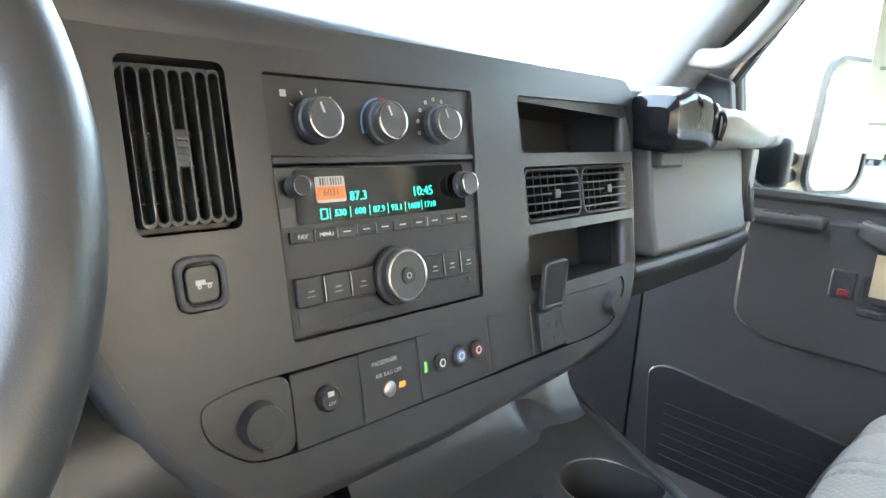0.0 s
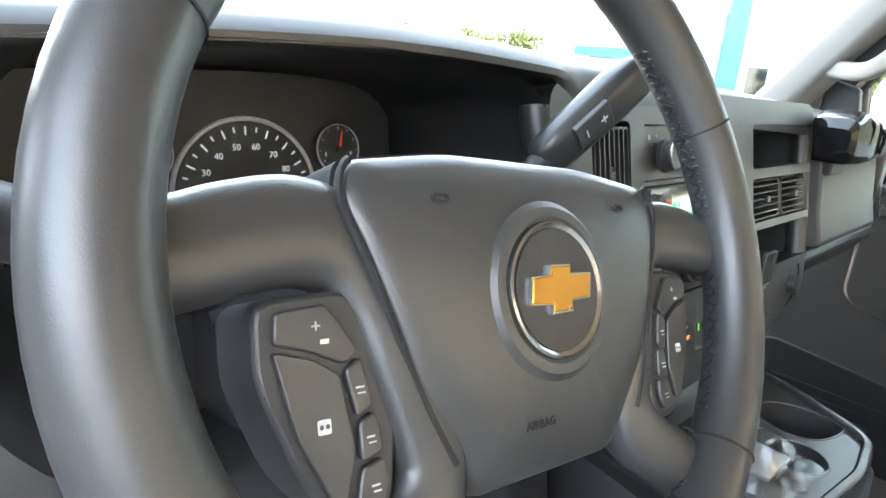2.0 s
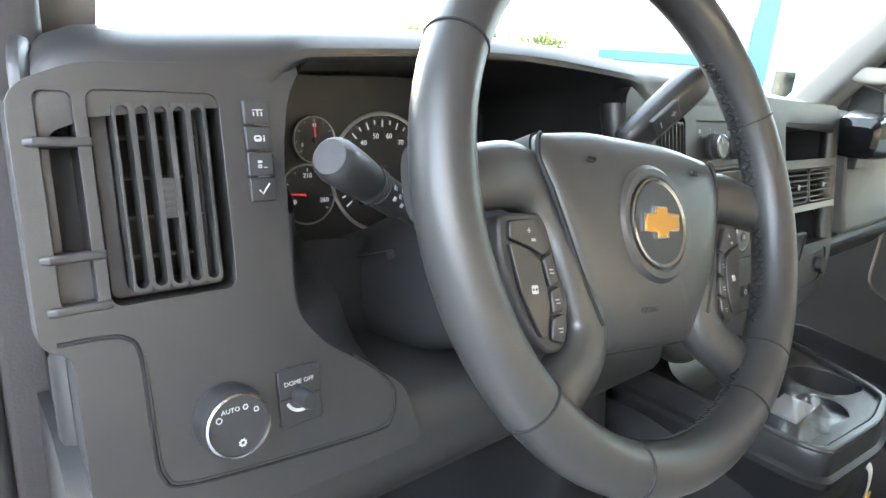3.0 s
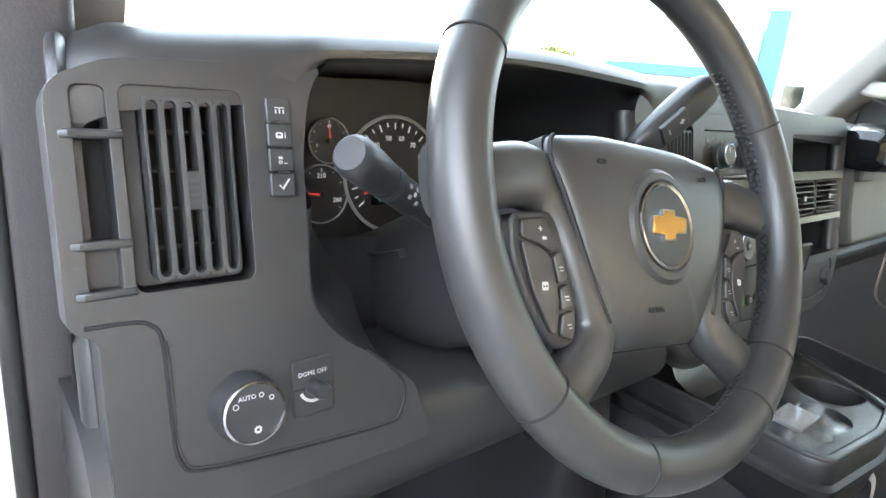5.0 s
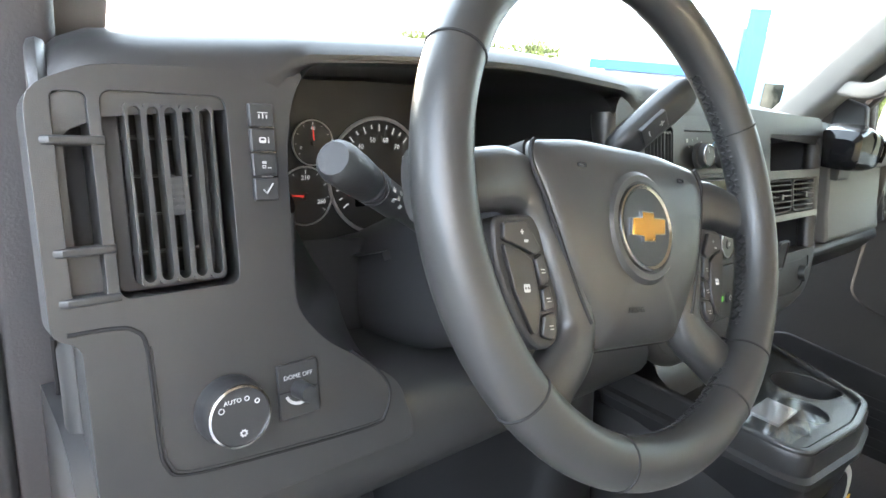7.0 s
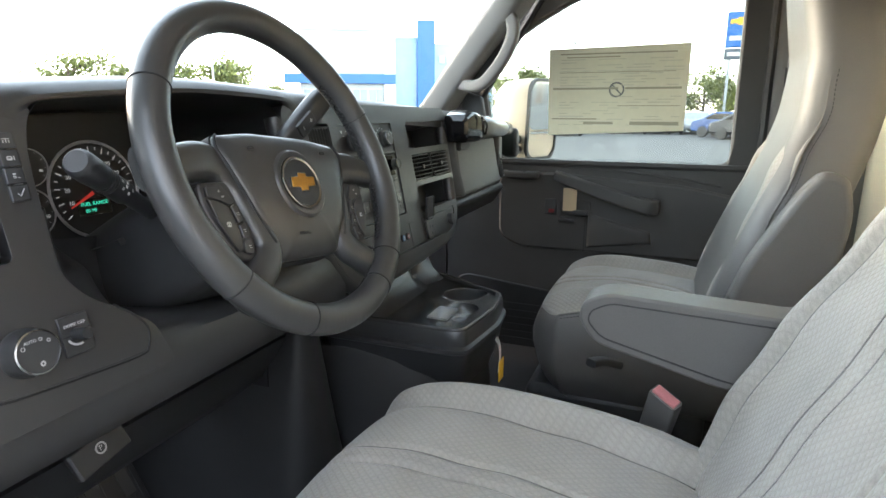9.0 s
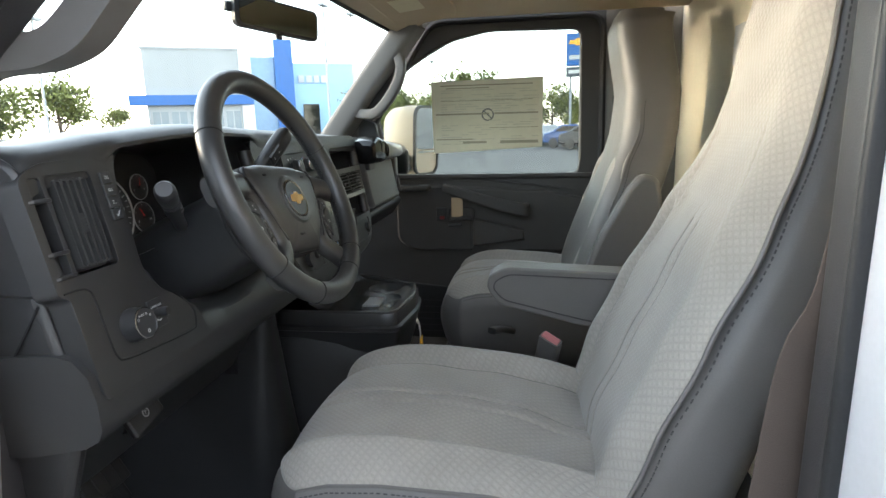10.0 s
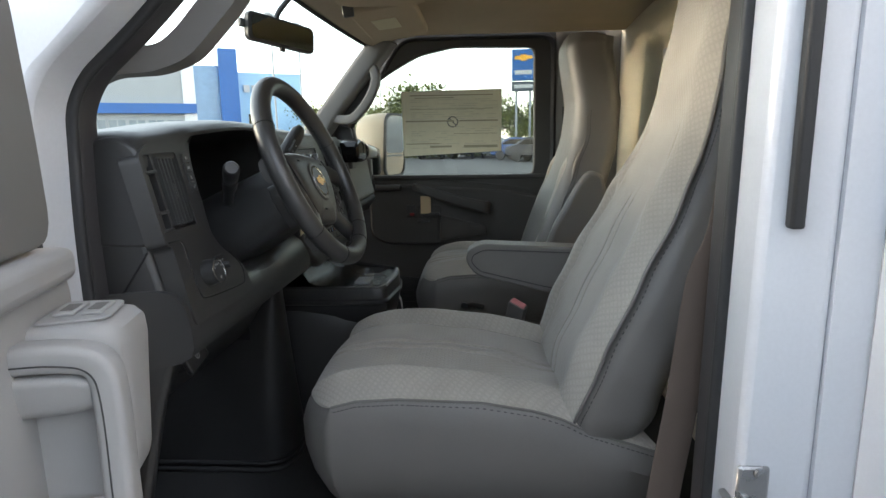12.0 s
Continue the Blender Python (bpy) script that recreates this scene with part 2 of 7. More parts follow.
def smooth_path(pts, n=8, closed=False):
    """Catmull-Rom through points."""
    P = [Vector(p) for p in pts]
    m = len(P)
    out = []
    for i in range(m if closed else m - 1):
        p0 = P[i - 1] if (closed or i) else P[0] * 2 - P[1]
        p1, p2 = P[i], P[(i + 1) % m]
        p3 = P[(i + 2) % m] if (closed or i + 2 < m) else p2 * 2 - p1
        for j in range(n):
            t = j / n
            out.append(0.5 * (2 * p1 + (p2 - p0) * t + (2 * p0 - 5 * p1 + 4 * p2 - p3) * t * t + (3 * p1 - p0 - 3 * p2 + p3) * t ** 3))
    if not closed:
        out.append(P[-1])
    return out


def sweep(path, shape, up=(0, 0, 1), closed=False, scale=None):
    """Carries a flat shape (side, up) along a path."""
    path = [Vector(p) for p in path]
    rings = []
    m = len(path)
    for i, p in enumerate(path):
        a = path[i - 1] if (closed or i) else p
        b = path[(i + 1) % m] if (closed or i + 1 < m) else p
        d = (b - a).normalized()
        side = d.cross(Vector(up)).normalized()
        u = side.cross(d)
        k = scale[i] if scale else 1.0
        rings.append([p + side * q[0] * k + u * q[1] * k for q in shape])
    return loft(rings, loop=closed, caps=not closed)


def tube(path, r, n=10, up=(0, 0, 1), closed=False, scale=None):
    return sweep(path, ring(r, n), up, closed, scale)


def join(*bms):
    out = bmesh.new()
    for b in bms:
        me = bpy.data.meshes.new("tmp")
        b.to_mesh(me)
        b.free()
        out.from_mesh(me)
        bpy.data.meshes.remove(me)
    return out


def words(name, body, size, material, parent, M, label=""):
    """Built-in lettering, centred at M, as a thin mesh."""
    cu = bpy.data.curves.new(name, "FONT")
    cu.body, cu.size, cu.align_x, cu.align_y, cu.extrude, cu.resolution_u = body, size, "CENTER", "CENTER", 0.0002, 2
    ob = new("tmp", cu)
    bpy.context.view_layer.update()
    me = bpy.data.meshes.new_from_object(ob.evaluated_get(bpy.context.evaluated_depsgraph_get()))
    bpy.data.objects.remove(ob)
    bm = bmesh.new()
    bm.from_mesh(me)
    bpy.data.meshes.remove(me)
    return part(name, bm, material, parent, label, M, flat=True)


def frame_at(origin, x, y):
    """A placed frame from its origin and two axes."""
    X = Vector(x).normalized()
    Y = (Vector(y) - X * X.dot(Vector(y))).normalized()
    Z = X.cross(Y)
    m = Matrix((X, Y, Z)).transposed().to_4x4()
    m.translation = origin
    return m


T = Matrix.Translation
FACE = frame_at((0, 0.155, 1.551), (1, 0, 0), (0, 0.22, 1))
LEFT_FACE = FACE @ T((0.0075, -0.002, 0))
MID_FACE = FACE @ T((-0.0133, 0.001, 0)) @ Matrix.Diagonal((0.982, 1, 1, 1))


def on_face(u, v, w=0.0):
    """A place on the sloping face of the centre stack."""
    return MID_FACE @ T((u, v, w))


def on_left(u, v, w=0.0):
    """A place on the face beside the driver's door."""
    return LEFT_FACE @ T((u, v, w))


# ---- ground and far things ----
def build_ground():
    bm = bmesh.new()
    n = 40
    vs = [[bm.verts.new((-600 + 1200 * i / n, -600 + 1200 * j / n, 0)) for j in range(n + 1)] for i in range(n + 1)]
    for i in range(n):
        for j in range(n):
            bm.faces.new((vs[i][j], vs[i + 1][j], vs[i + 1][j + 1], vs[i][j + 1]))
    tagged(part("ground", bm, ASPHALT), "worn pale grey asphalt of a car lot", "ground", kind="structure")


build_ground()
# unseen wall added on the driver's side to block low sky light from the doorway
tagged(part("wall_light_blocker", bx(-5.6, -5.3, -9, 12, 0, 2.7), mat("unseen_wall_grey", (0.16, 0.165, 0.175), 0.8, vary=0.1, grain=8, bump=0.1, coarse=0.5)), "plain grey wall added out of view to block low side light", "wall", kind="structure")


def far(az, dist, z=0.0):
    """A place at that bearing (clockwise from straight ahead) and distance."""
    a = radians(az)
    return Vector((dist * math.sin(a), dist * math.cos(a), z))


def build_dealership():
    """Stands 60 m off, its front square to the van."""
    at = far(61, 60)
    M = T(at) @ Matrix.Rotation(radians(-61), 4, "Z")
    b = thing("dealership_building", at, "pale grey clad showroom with blue fascia and tower", "building")
    part("wall", bx(-6.6, 1.7, 0, 12, 0, 9.2), BUILD, b, M=M)
    part("corner_column", bx(1.7, 2.8, -0.2, 1, 0, 9.0), WHITE, b, "white corner column", M=M)
    part("glazed_wall", bx(2.8, 5.0, 0.5, 12, 0, 8.7), mat("blue_grey_glazing", (0.2, 0.33, 0.5), 0.2, vary=0.1, grain=2, bump=0), b, M=M)
    part("fascia", bx(-8.0, 2.8, -0.5, 0.0, 4.2, 5.1), BLUE, b, "blue fascia band", M=M)
    part("tower", bx(5.0, 6.7, -0.6, 4, 0, 10.2), BLUE, b, "tall blue clad tower", M=M)
    part("annex", bx(6.7, 13, 0.8, 12, 0, 8.2), mat("blue_annex", (0.3, 0.48, 0.68), 0.4, vary=0.06, grain=2, bump=0), b, "light blue annex", M=M)
    part("roof", bx(-6.7, 1.8, -0.1, 12.1, 9.2, 9.4), BUILD, b, M=M)
    for i in range(5):
        part("cladding_seam", bx(-6.2 + i * 1.7, -6.15 + i * 1.7, -0.04, 0.0, 5.2, 9.2), BUILD, b, M=M)
    for i in range(5):
        w = part("window", bx(-6.2 + i * 1.6, -4.9 + i * 1.6, -0.05, 0.02, 0.6, 3.6), GLAZE, b, M=M)
        part("window_frame", bx(-5.6 + i * 1.6, -5.5 + i * 1.6, -0.08, -0.04, 0.6, 3.6), BUILD, w, M=M)
    for i in range(4):
        part("sign_bar", bx(7.3 + i * 0.75, 7.85 + i * 0.75, 0.6, 0.8, 6.3, 7.0), PRINT, b, "white bar of a wall sign", M=M)
    part("entrance", bx(7.6, 9.2, 0.7, 0.85, 0, 4.2), DISPLAY, b, "dark glazed entrance", M=M)


build_dealership()


def build_tree(at, height, spread, seed):
    rng = random.Random(seed)
    t = thing("tree", at, "leafy green tree behind the car lot", "tree", "trees round the lot")
    trunk = []
    for i in range(7):
        k = i / 6
        trunk.append(Vector((at[0] + rng.uniform(-0.1, 0.1) * k * height * 0.2, at[1], at[2] + height * 0.75 * k)))
    bm = tube(trunk, height * 0.03, 8, (0, 1, 0), scale=[1 - 0.75 * i / 6 for i in range(7)])
    limbs = [bm]
    tips = []
    for i in range(11):
        k = rng.uniform(0.35, 1.0)
        s = trunk[int(k * 6)]
        a = rng.uniform(0, 6.28)
        e = s + Vector((math.cos(a) * spread * rng.uniform(0.4, 0.95), math.sin(a) * spread * rng.uniform(0.4, 0.95), height * rng.uniform(0.02, 0.25)))
        mid = (s + e) / 2 + Vector((0, 0, height * 0.03))
        limbs.append(tube([s, mid, e], height * 0.012, 6, (0.1, 0.2, 1), scale=[1, 0.7, 0.3]))
        tips += [e, mid, (e + mid) / 2]
    part("trunk", join(*limbs), BARK, t)
    vs, fs = [], []
    for c in tips + [trunk[-1]] * 3:
        rad = spread * rng.uniform(0.25, 0.42)
        for _ in range(75):
            d = Vector((rng.gauss(0, 1), rng.gauss(0, 1), rng.gauss(0, 0.75)))
            p = c + d * rad * 0.5
            n = Vector((rng.gauss(0, 1), rng.gauss(0, 1), rng.gauss(0, 1))).normalized()
            a = n.orthogonal().normalized() * height * rng.uniform(0.014, 0.03)
            q = n.cross(a)
            k = len(vs)
            vs += [p - a, p + q * 0.6, p + a, p - q * 0.6]
            fs.append((k, k + 1, k + 2, k + 3))
    me = bpy.data.meshes.new("crown")
    me.from_pydata([tuple(v) for v in vs], [], fs)
    me.materials.append(LEAF)
    crown = new("crown", me)
    crown.parent = t
    crown.matrix_parent_inverse = T(at).inverted()


for i, (az, dist, h, sp) in enumerate(((43, 48, 6.2, 2.8), (48, 52, 6.8, 3.0), (52, 60, 4.6, 2.2), (77, 58, 5.4, 3.0), (81.5, 62, 6.5, 3.2), (83.5, 60, 8.4, 3.4), (87, 66, 6.0, 3.0), (79.5, 45, 4.0, 2.2),
                                       (92.0, 64, 6.0, 2.8), (97, 70, 7.4, 3.4), (101, 70, 8.2, 3.4), (36, 55, 7.0, 3.2), (95, 70, 6.0, 3.2), (110, 70, 8.0, 3.5), (39.5, 53, 5.6, 2.6), (74.5, 50, 5.2, 2.6), (93.6, 54, 5.4, 2.6), (76, 62, 7.0, 3.0),
                                       (122, 42, 8.5, 3.6), (131, 40, 9.5, 4.0), (140, 44, 8.0, 3.6), (149, 40, 9.0, 3.8), (158, 46, 9.5, 4.0))):
    build_tree(far(az, dist), h, sp, 10 + i)


def build_hedge():
    rng = random.Random(5)
    vs, fs = [], []
    for i in range(5200):
        p = far(rng.uniform(74, 116), rng.uniform(47, 49)) + Vector((0, 0, rng.uniform(0.02, 1.1) ** 0.8))
        n = Vector((rng.gauss(0, 1), rng.gauss(0, 1), rng.gauss(0, 1))).normalized()
        a = n.orthogonal().normalized() * rng.uniform(0.12, 0.26)
        q = n.cross(a)
        k = len(vs)
        vs += [p - a, p + q * 0.6, p + a, p - q * 0.6]
        fs.append((k, k + 1, k + 2, k + 3))
    me = bpy.data.meshes.new("hedge")
    me.from_pydata([tuple(v) for v in vs], [], fs)
    me.materials.append(LEAF)
    tagged(new("hedge", me), "low clipped green hedge at the edge of the lot", "hedge", kind="stuff")


build_hedge()


def build_pole_sign():
    at = far(94.4, 52)
    M = T(at) @ Matrix.Rotation(radians(-94), 4, "Z")
    s = thing("pole_sign", at, "tall blue and dark grey dealer sign on two posts", "sign")
    for x in (-0.6, 0.6):
        part("post", bx(x - 0.10, x + 0.10, -0.12, 0.12, 0, 5.8), BUILD, s, M=M)
    part("sign_panel", bx(-1.0, 1.0, -0.3, 0.3, 6.4, 9.0), BLUE, s, "blue sign panel", M=M, bevel=0.05)
    part("lower_panel", bx(-1.0, 1.0, -0.28, 0.28, 5.5, 6.3), mat("sign_grey", (0.06, 0.07, 0.09), 0.4, bump=0), s, "dark grey lower sign panel", M=M)
    part("emblem", plate(fillet([(-.8, -.16), (-.25, -.16), (-.25, -.28), (.25, -.28), (.25, -.16), (.8, -.1), (.72, .16), (.25, .16), (.25, .28), (-.25, .28), (-.25, .16), (-.72, .16)], 0.03), t=0.04), GOLD, s, "gold cross emblem",
         M=M @ T((0, -0.33, 8.3)) @ Matrix.Rotation(radians(90), 4, "X"))
    part("lettering", bx(-0.75, 0.75, -0.32, -0.3, 6.9, 7.25), PRINT, s, "white bar of lettering", M=M)
    part("lettering", bx(-0.8, 0.8, -0.3, -0.28, 5.75, 6.05), PRINT, s, "white bar of lettering", M=M)


build_pole_sign()


def build_lot_lamp(az, dist, h):
    at = far(az, dist)
    s = thing("lot_lamp", at, "slim grey car lot lamp post", "street lamp", "lot lamps")
    part("pole", tube([at, at + Vector((0, 0, h))], 0.07, 8, (0, 1, 0)), BUILD, s)
    part("head", bx(at[0] - 0.5, at[0] + 0.5, at[1] - 0.2, at[1] + 0.2, h, h + 0.15), BUILD, s)


for a, d, h in ((70.5, 40, 9.5), (73, 46, 10), (98.2, 55, 8.5), (47, 40, 8.0), (80.5, 70, 9)):
    build_lot_lamp(a, d, h)


def build_car(at, turn, paint, label):
    c = thing("parked_car", at, label, "car", "parked cars")
    M = T(at) @ Matrix.Rotation(radians(turn), 4, "Z")
    side = [(-2.2, 0.35), (-2.25, 0.75), (-2.1, 0.98), (-1.55, 1.05), (-1.0, 1.5), (0.7, 1.55), (1.5, 1.1), (2.1, 0.95), (2.2, 0.6), (2.15, 0.35)]
    body = plate(fillet(side, 0.12), t=1.75)
    part("body", body, paint, c, M=M @ T((0, 0.875, 0)) @ Matrix.Rotation(radians(90), 4, "X") @ T((0, 0, 1.75)), bevel=0.08)
    part("side_window", plate(fillet([(-1.3, 1.1), (-0.95, 1.42), (0.62, 1.45), (1.25, 1.1)], 0.05), t=1.8), DISPLAY, c, M=M @ Matrix.Rotation(radians(90), 4, "X") @ T((0, 0, 0.9)))
    for x in (-1.4, 1.35):
        for y in (-0.8, 0.8):
            part("wheel", lathe([(0, -0.1), (0.33, -0.1), (0.35, 0), (0.33, 0.1), (0, 0.1)], 20), RUBBER, c, M=M @ T((x, y, 0.34)) @ Matrix.Rotation(radians(90), 4, "X"))


PAINTS = [mat("paint_blue", (0.02, 0.06, 0.2), 0.25, bump=0, coat=0.5), mat("paint_white", (0.7, 0.7, 0.7), 0.25, bump=0, coat=0.5), mat("paint_dark", (0.02, 0.022, 0.03), 0.25, bump=0, coat=0.5), mat("paint_silver", (0.4, 0.41, 0.42), 0.3, 0.5, bump=0)]
for i, (a, d, tn, pn, lb) in enumerate(((94.6, 40, 60, 0, "dark blue parked saloon car"), (96.4, 37, 60, 2, "black parked saloon car"), (91.5, 45, 0, 3, "silver parked car beside the hedge"), (88.5, 45, 0, 2, "dark parked car beside the hedge"), (85.5, 45, 0, 1, "white parked car beside the hedge"),
                                        (80, 40, 20, 1, "white parked car in front of trees"), (77, 41, 20, 3, "silver parked car in front of trees"), (99.5, 36, 60, 1, "white parked car near the sign"))):
    build_car(far(a, d), tn, PAINTS[pn], lb)


# ---- cab shell ----
def yz_plate(outer, holes, x0, x1):
    """A plate whose outline lies in the (y, z) plane, from x0 to x1."""
    bm = plate(outer, holes, abs(x1 - x0))
    bm.transform(frame_at((max(x0, x1), 0, 0), (0, 1, 0), (0, 0, 1)))
    return bm


OPENING = fillet([(0.237, 0.72), (0.240, 1.46), (0.230, 1.62), (0.205, 1.662), (0.121, 1.73), (-0.05, 1.90), (-0.13, 1.985), (-0.56, 1.985), (-0.618, 1.93), (-0.606, 0.72)], 0.06, 6)


def build_cab():
    floor = bx(-0.80, 0.93, -0.95, 0.75, 0.66, 0.78)
    tagged(part("floor", floor, CARPET), "black ribbed rubber floor covering of the cab", "floor", kind="structure")
    tagged(part("wall_rear", bx(-0.9, 0.99, -0.89, -0.86, 0.66, 2.05), CREAM), "smooth cream painted bulkhead behind the seats", "wall", kind="structure")
    tagged(part("wall_box_body", bx(-1.6, 1.6, -4.8, -0.90, 0.6, 2.75), WHITE, bevel=0.02), "white closed box body behind the cab", "wall", kind="structure")
    for sx, x0 in (("left", -0.86), ("right", 0.90)):
        tagged(part("wall_kick_" + sx, bx(x0, x0 + 0.02, 0.36 if sx == "right" else 0.24, 0.78, 0.66, 1.5), DARK), "dark kick panel beside the footwell", "wall", kind="structure")
    front = bx(-0.82, 0.86, 0.75, 0.78, 0.66, 1.45)
    tagged(part("wall_front", front, DARK), "black firewall behind the pedals", "wall", kind="structure")
    roof = loft([[(x, y, 1.975 + 0.035 * (1 - (x / 0.9) ** 2) - (0.06 if y > 0 else 0.0) * (y / 0.12) ** 2) for y in (0.12, 0.06, 0.0, -0.2, -0.5, -0.9)] for x in [-0.86 + 1.76 * i / 16 for i in range(17)]], closed=False)
    r2 = bmesh.ops.extrude_face_region(roof, geom=roof.faces[:])
    bmesh.ops.translate(roof, vec=(0, 0, 0.04), verts=[g for g in r2["geom"] if isinstance(g, bmesh.types.BMVert)])
    tagged(part("ceiling", roof, HEAD), "tan fabric headliner", "ceiling", kind="structure")
    # driver's side frame round the open doorway
    frame = yz_plate([(0.62, 0.5), (0.62, 1.36), (0.34, 1.62), (-0.04, 2.06), (-0.70, 2.06), (-0.70, 0.5)], [OPENING], -0.86, -0.778)
    tagged(part("wall_driver_side", frame, WHITE, bevel=0.012, seg=3), "white painted door frame of the cab", "wall", kind="structure")
    path = [Vector((-0.772, p[0], p[1])) for p in OPENING]
    seal = sweep(path, rr(-0.010, 0.020, -0.014, 0.032, 0.009, 4), (1, 0, 0), closed=True)
    tagged(part("door_seal", seal, JAMB), "black rubber weatherstrip round the driver doorway", "trim", kind="structure")
    bead = sweep(path, rr(-0.012, 0.004, -0.022, -0.010, 0.005, 3), (1, 0, 0), closed=True)
    tagged(part("door_bead", bead, RUBBER), "black rubber sealing bead along the doorway", "trim", kind="structure")
    # box body beside the cab
    tagged(part("wall_box", bx(-1.6, -0.862, -0.82, -0.74, 0.3, 2.6), WHITE, bevel=0.01), "white front wall of the box body", "wall", kind="structure")
    tagged(part("wall_box_passenger", bx(0.985, 1.6, -0.82, -0.74, 0.3, 2.6), WHITE, bevel=0.01), "white front wall of the box body beside the passenger door", "wall", kind="structure")
    tagged(part("wall_pillar", bx(-0.862, -0.80, -0.80, -0.698, 0.5, 2.1), WHITE), "white painted pillar of the cab", "wall", kind="structure")
    strip = bx(-0.878, -0.861, -0.652, -0.636, 1.47, 2.2)
    tagged(part("trim", strip, RUBBER, bevel=0.004), "black rubber strip between cab and box", "trim", kind="structure")


build_cab()


def build_windshield():
    w = thing("windshield", (0, 0.5, 1.5), "large clear curved windshield", "windshield", kind="structure")
    rows = []
    for k in range(9):
        t = k / 8
        rows.append([(x, 0.47 - 0.36 * t + 0.10 * (1 - (x / 0.84) ** 2) * (1 - 0.4 * t), 1.50 + 0.44 * t) for x in [-0.84 + 1.68 * i / 16 for i in range(17)]])
    part("pane", loft(rows, closed=False), GLASS, w)


build_windshield()


# ---- dashboard ----
dash = thing("dashboard", (0, 0.35, 1.2), "charcoal grained plastic van dashboard", "dashboard")


CREST = ((-0.80, 1.586), (-0.72, 1.592), (-0.65, 1.599), (-0.58, 1.606), (-0.49, 1.612), (-0.41, 1.615), (-0.33, 1.612), (-0.20, 1.605), (-0.06, 1.600), (0.10, 1.594), (0.35, 1.582), (0.80, 1.561))


def crest(x):
    """Height of the dashboard's top along the cab."""
    def line(v):
        for (a, za), (b, zb) in zip(CREST, CREST[1:]):
            if v <= b or b == CREST[-1][0]:
                return za + (zb - za) * (v - a) / (b - a)
    return sum(line(x + 0.012 * k) for k in range(-4, 5)) / 9


def build_dash_top():
    rings = []
    n = 96
    for i in range(n + 1):
        x = -0.775 + 1.55 * i / n
        c = crest(x)
        end = 0.020 * max(0, (abs(x) - 0.735) / 0.040) ** 2.5
        back = 0.60 - 0.16 * (x / 0.78) ** 2
        c -= end
        deep = min(1.0, max(0.0, (abs(x + 0.435) - 0.180) / 0.035))
        deep = deep * deep * (3 - 2 * deep)
        prof = [(0.1625 - 0.004 * deep, c - 0.0215 - 0.0235 * deep), (0.158 + 0.001 * deep, c - 0.019 - 0.011 * deep), (0.158 + 0.0025 * deep, c - 0.014 - 0.006 * deep), (0.165 + 0.001 * deep, c - 0.007 - 0.003 * deep), (0.180 - 0.002 * deep, c - 0.002 - 0.001 * deep), (0.205, c), (0.26, c - 0.001), (0.36, c - 0.012), (back, c - 0.075), (back, c - 0.13), (0.34, c - 0.036 - 0.054 * deep), (0.24, c - 0.028 - 0.027 * deep), (0.19, c - 0.0235 - 0.0185 * deep)]
        k = max(0, (abs(x) - 0.6) / 0.175)
        rings.append([(x - math.copysign(0.10 * k * max(0, y - 0.16), x) + (0.012 if x < 0 else 0) * k, y, z) for y, z in prof])
    part("top_pad", loft(rings), PLASTIC, dash)


build_dash_top()

# faces of the dashboard, in the sloping plane of the controls
VENT_L = rr(-0.7415, -0.676, -0.1005, 0.0105, 0.006)
SLOT_L = rr(-0.7635, -0.7475, -0.098, 0.009, 0.004)
LEFT = fillet([(-0.745, 0.024), (-0.775, 0.010), (-0.775, -0.116), (-0.762, -0.122), (-0.762, -0.24), (-0.548, -0.24), (-0.562, -0.192), (-0.600, -0.163), (-0.622, -0.148), (-0.641, -0.122), (-0.639, -0.02), (-0.633, 0.012), (-0.622, 0.030)], 0.012)
part("left_face", plate(LEFT, [VENT_L, SLOT_L], 0.03), PLASTIC, dash, M=LEFT_FACE, bevel=0.005, seg=4)
VENT_C = rr(-0.197, -0.134, -0.098, 0.003, 0.006)
BEZEL = fillet([(-0.1095, 0.0), (-0.1095, -0.177), (0.083, -0.180), (0.0925, 0.0)], 0.004)
STRIP = fillet([(-0.178, -0.200), (-0.150, -0.194), (0.300, -0.203), (0.332, -0.199), (0.335, -0.215), (0.300, -0.250), (0.26, -0.255), (-0.115, -0.249), (-0.15, -0.245), (-0.175, -0.222)], 0.012)
BINS = [rr(0.158, 0.378, -0.055, 0.0, 0.005), rr(0.158, 0.372, -0.124, -0.068, 0.005), rr(0.154, 0.366, -0.188, -0.134, 0.005)]
CENTRE = fillet([(-0.255, 0.036), (-0.252, -0.11), (-0.228, -0.18), (-0.200, -0.24), (-0.150, -0.285), (0.02, -0.292), (0.25, -0.280), (0.335, -0.262), (0.372, -0.21), (0.386, -0.10), (0.392, 0.030)], 0.03, 6)
MIDDLE = Vector((0.07, -0.11))
INSET = [tuple(Vector(p) + (MIDDLE - Vector(p)).normalized() * (0.013 if p[1] < 0.0 else 0.0)) for p in CENTRE]
part("centre_face", plate(INSET, [VENT_C, BEZEL, STRIP, *BINS], 0.028), PLASTIC, dash, M=MID_FACE, bevel=0.0035)
part("rolled_edge", tube([(p[0], p[1], -0.0142) for p in INSET if p[1] < 0.02], 0.0138, 14, (0, 0, 1)), PLASTIC, dash, M=MID_FACE, angle=70)
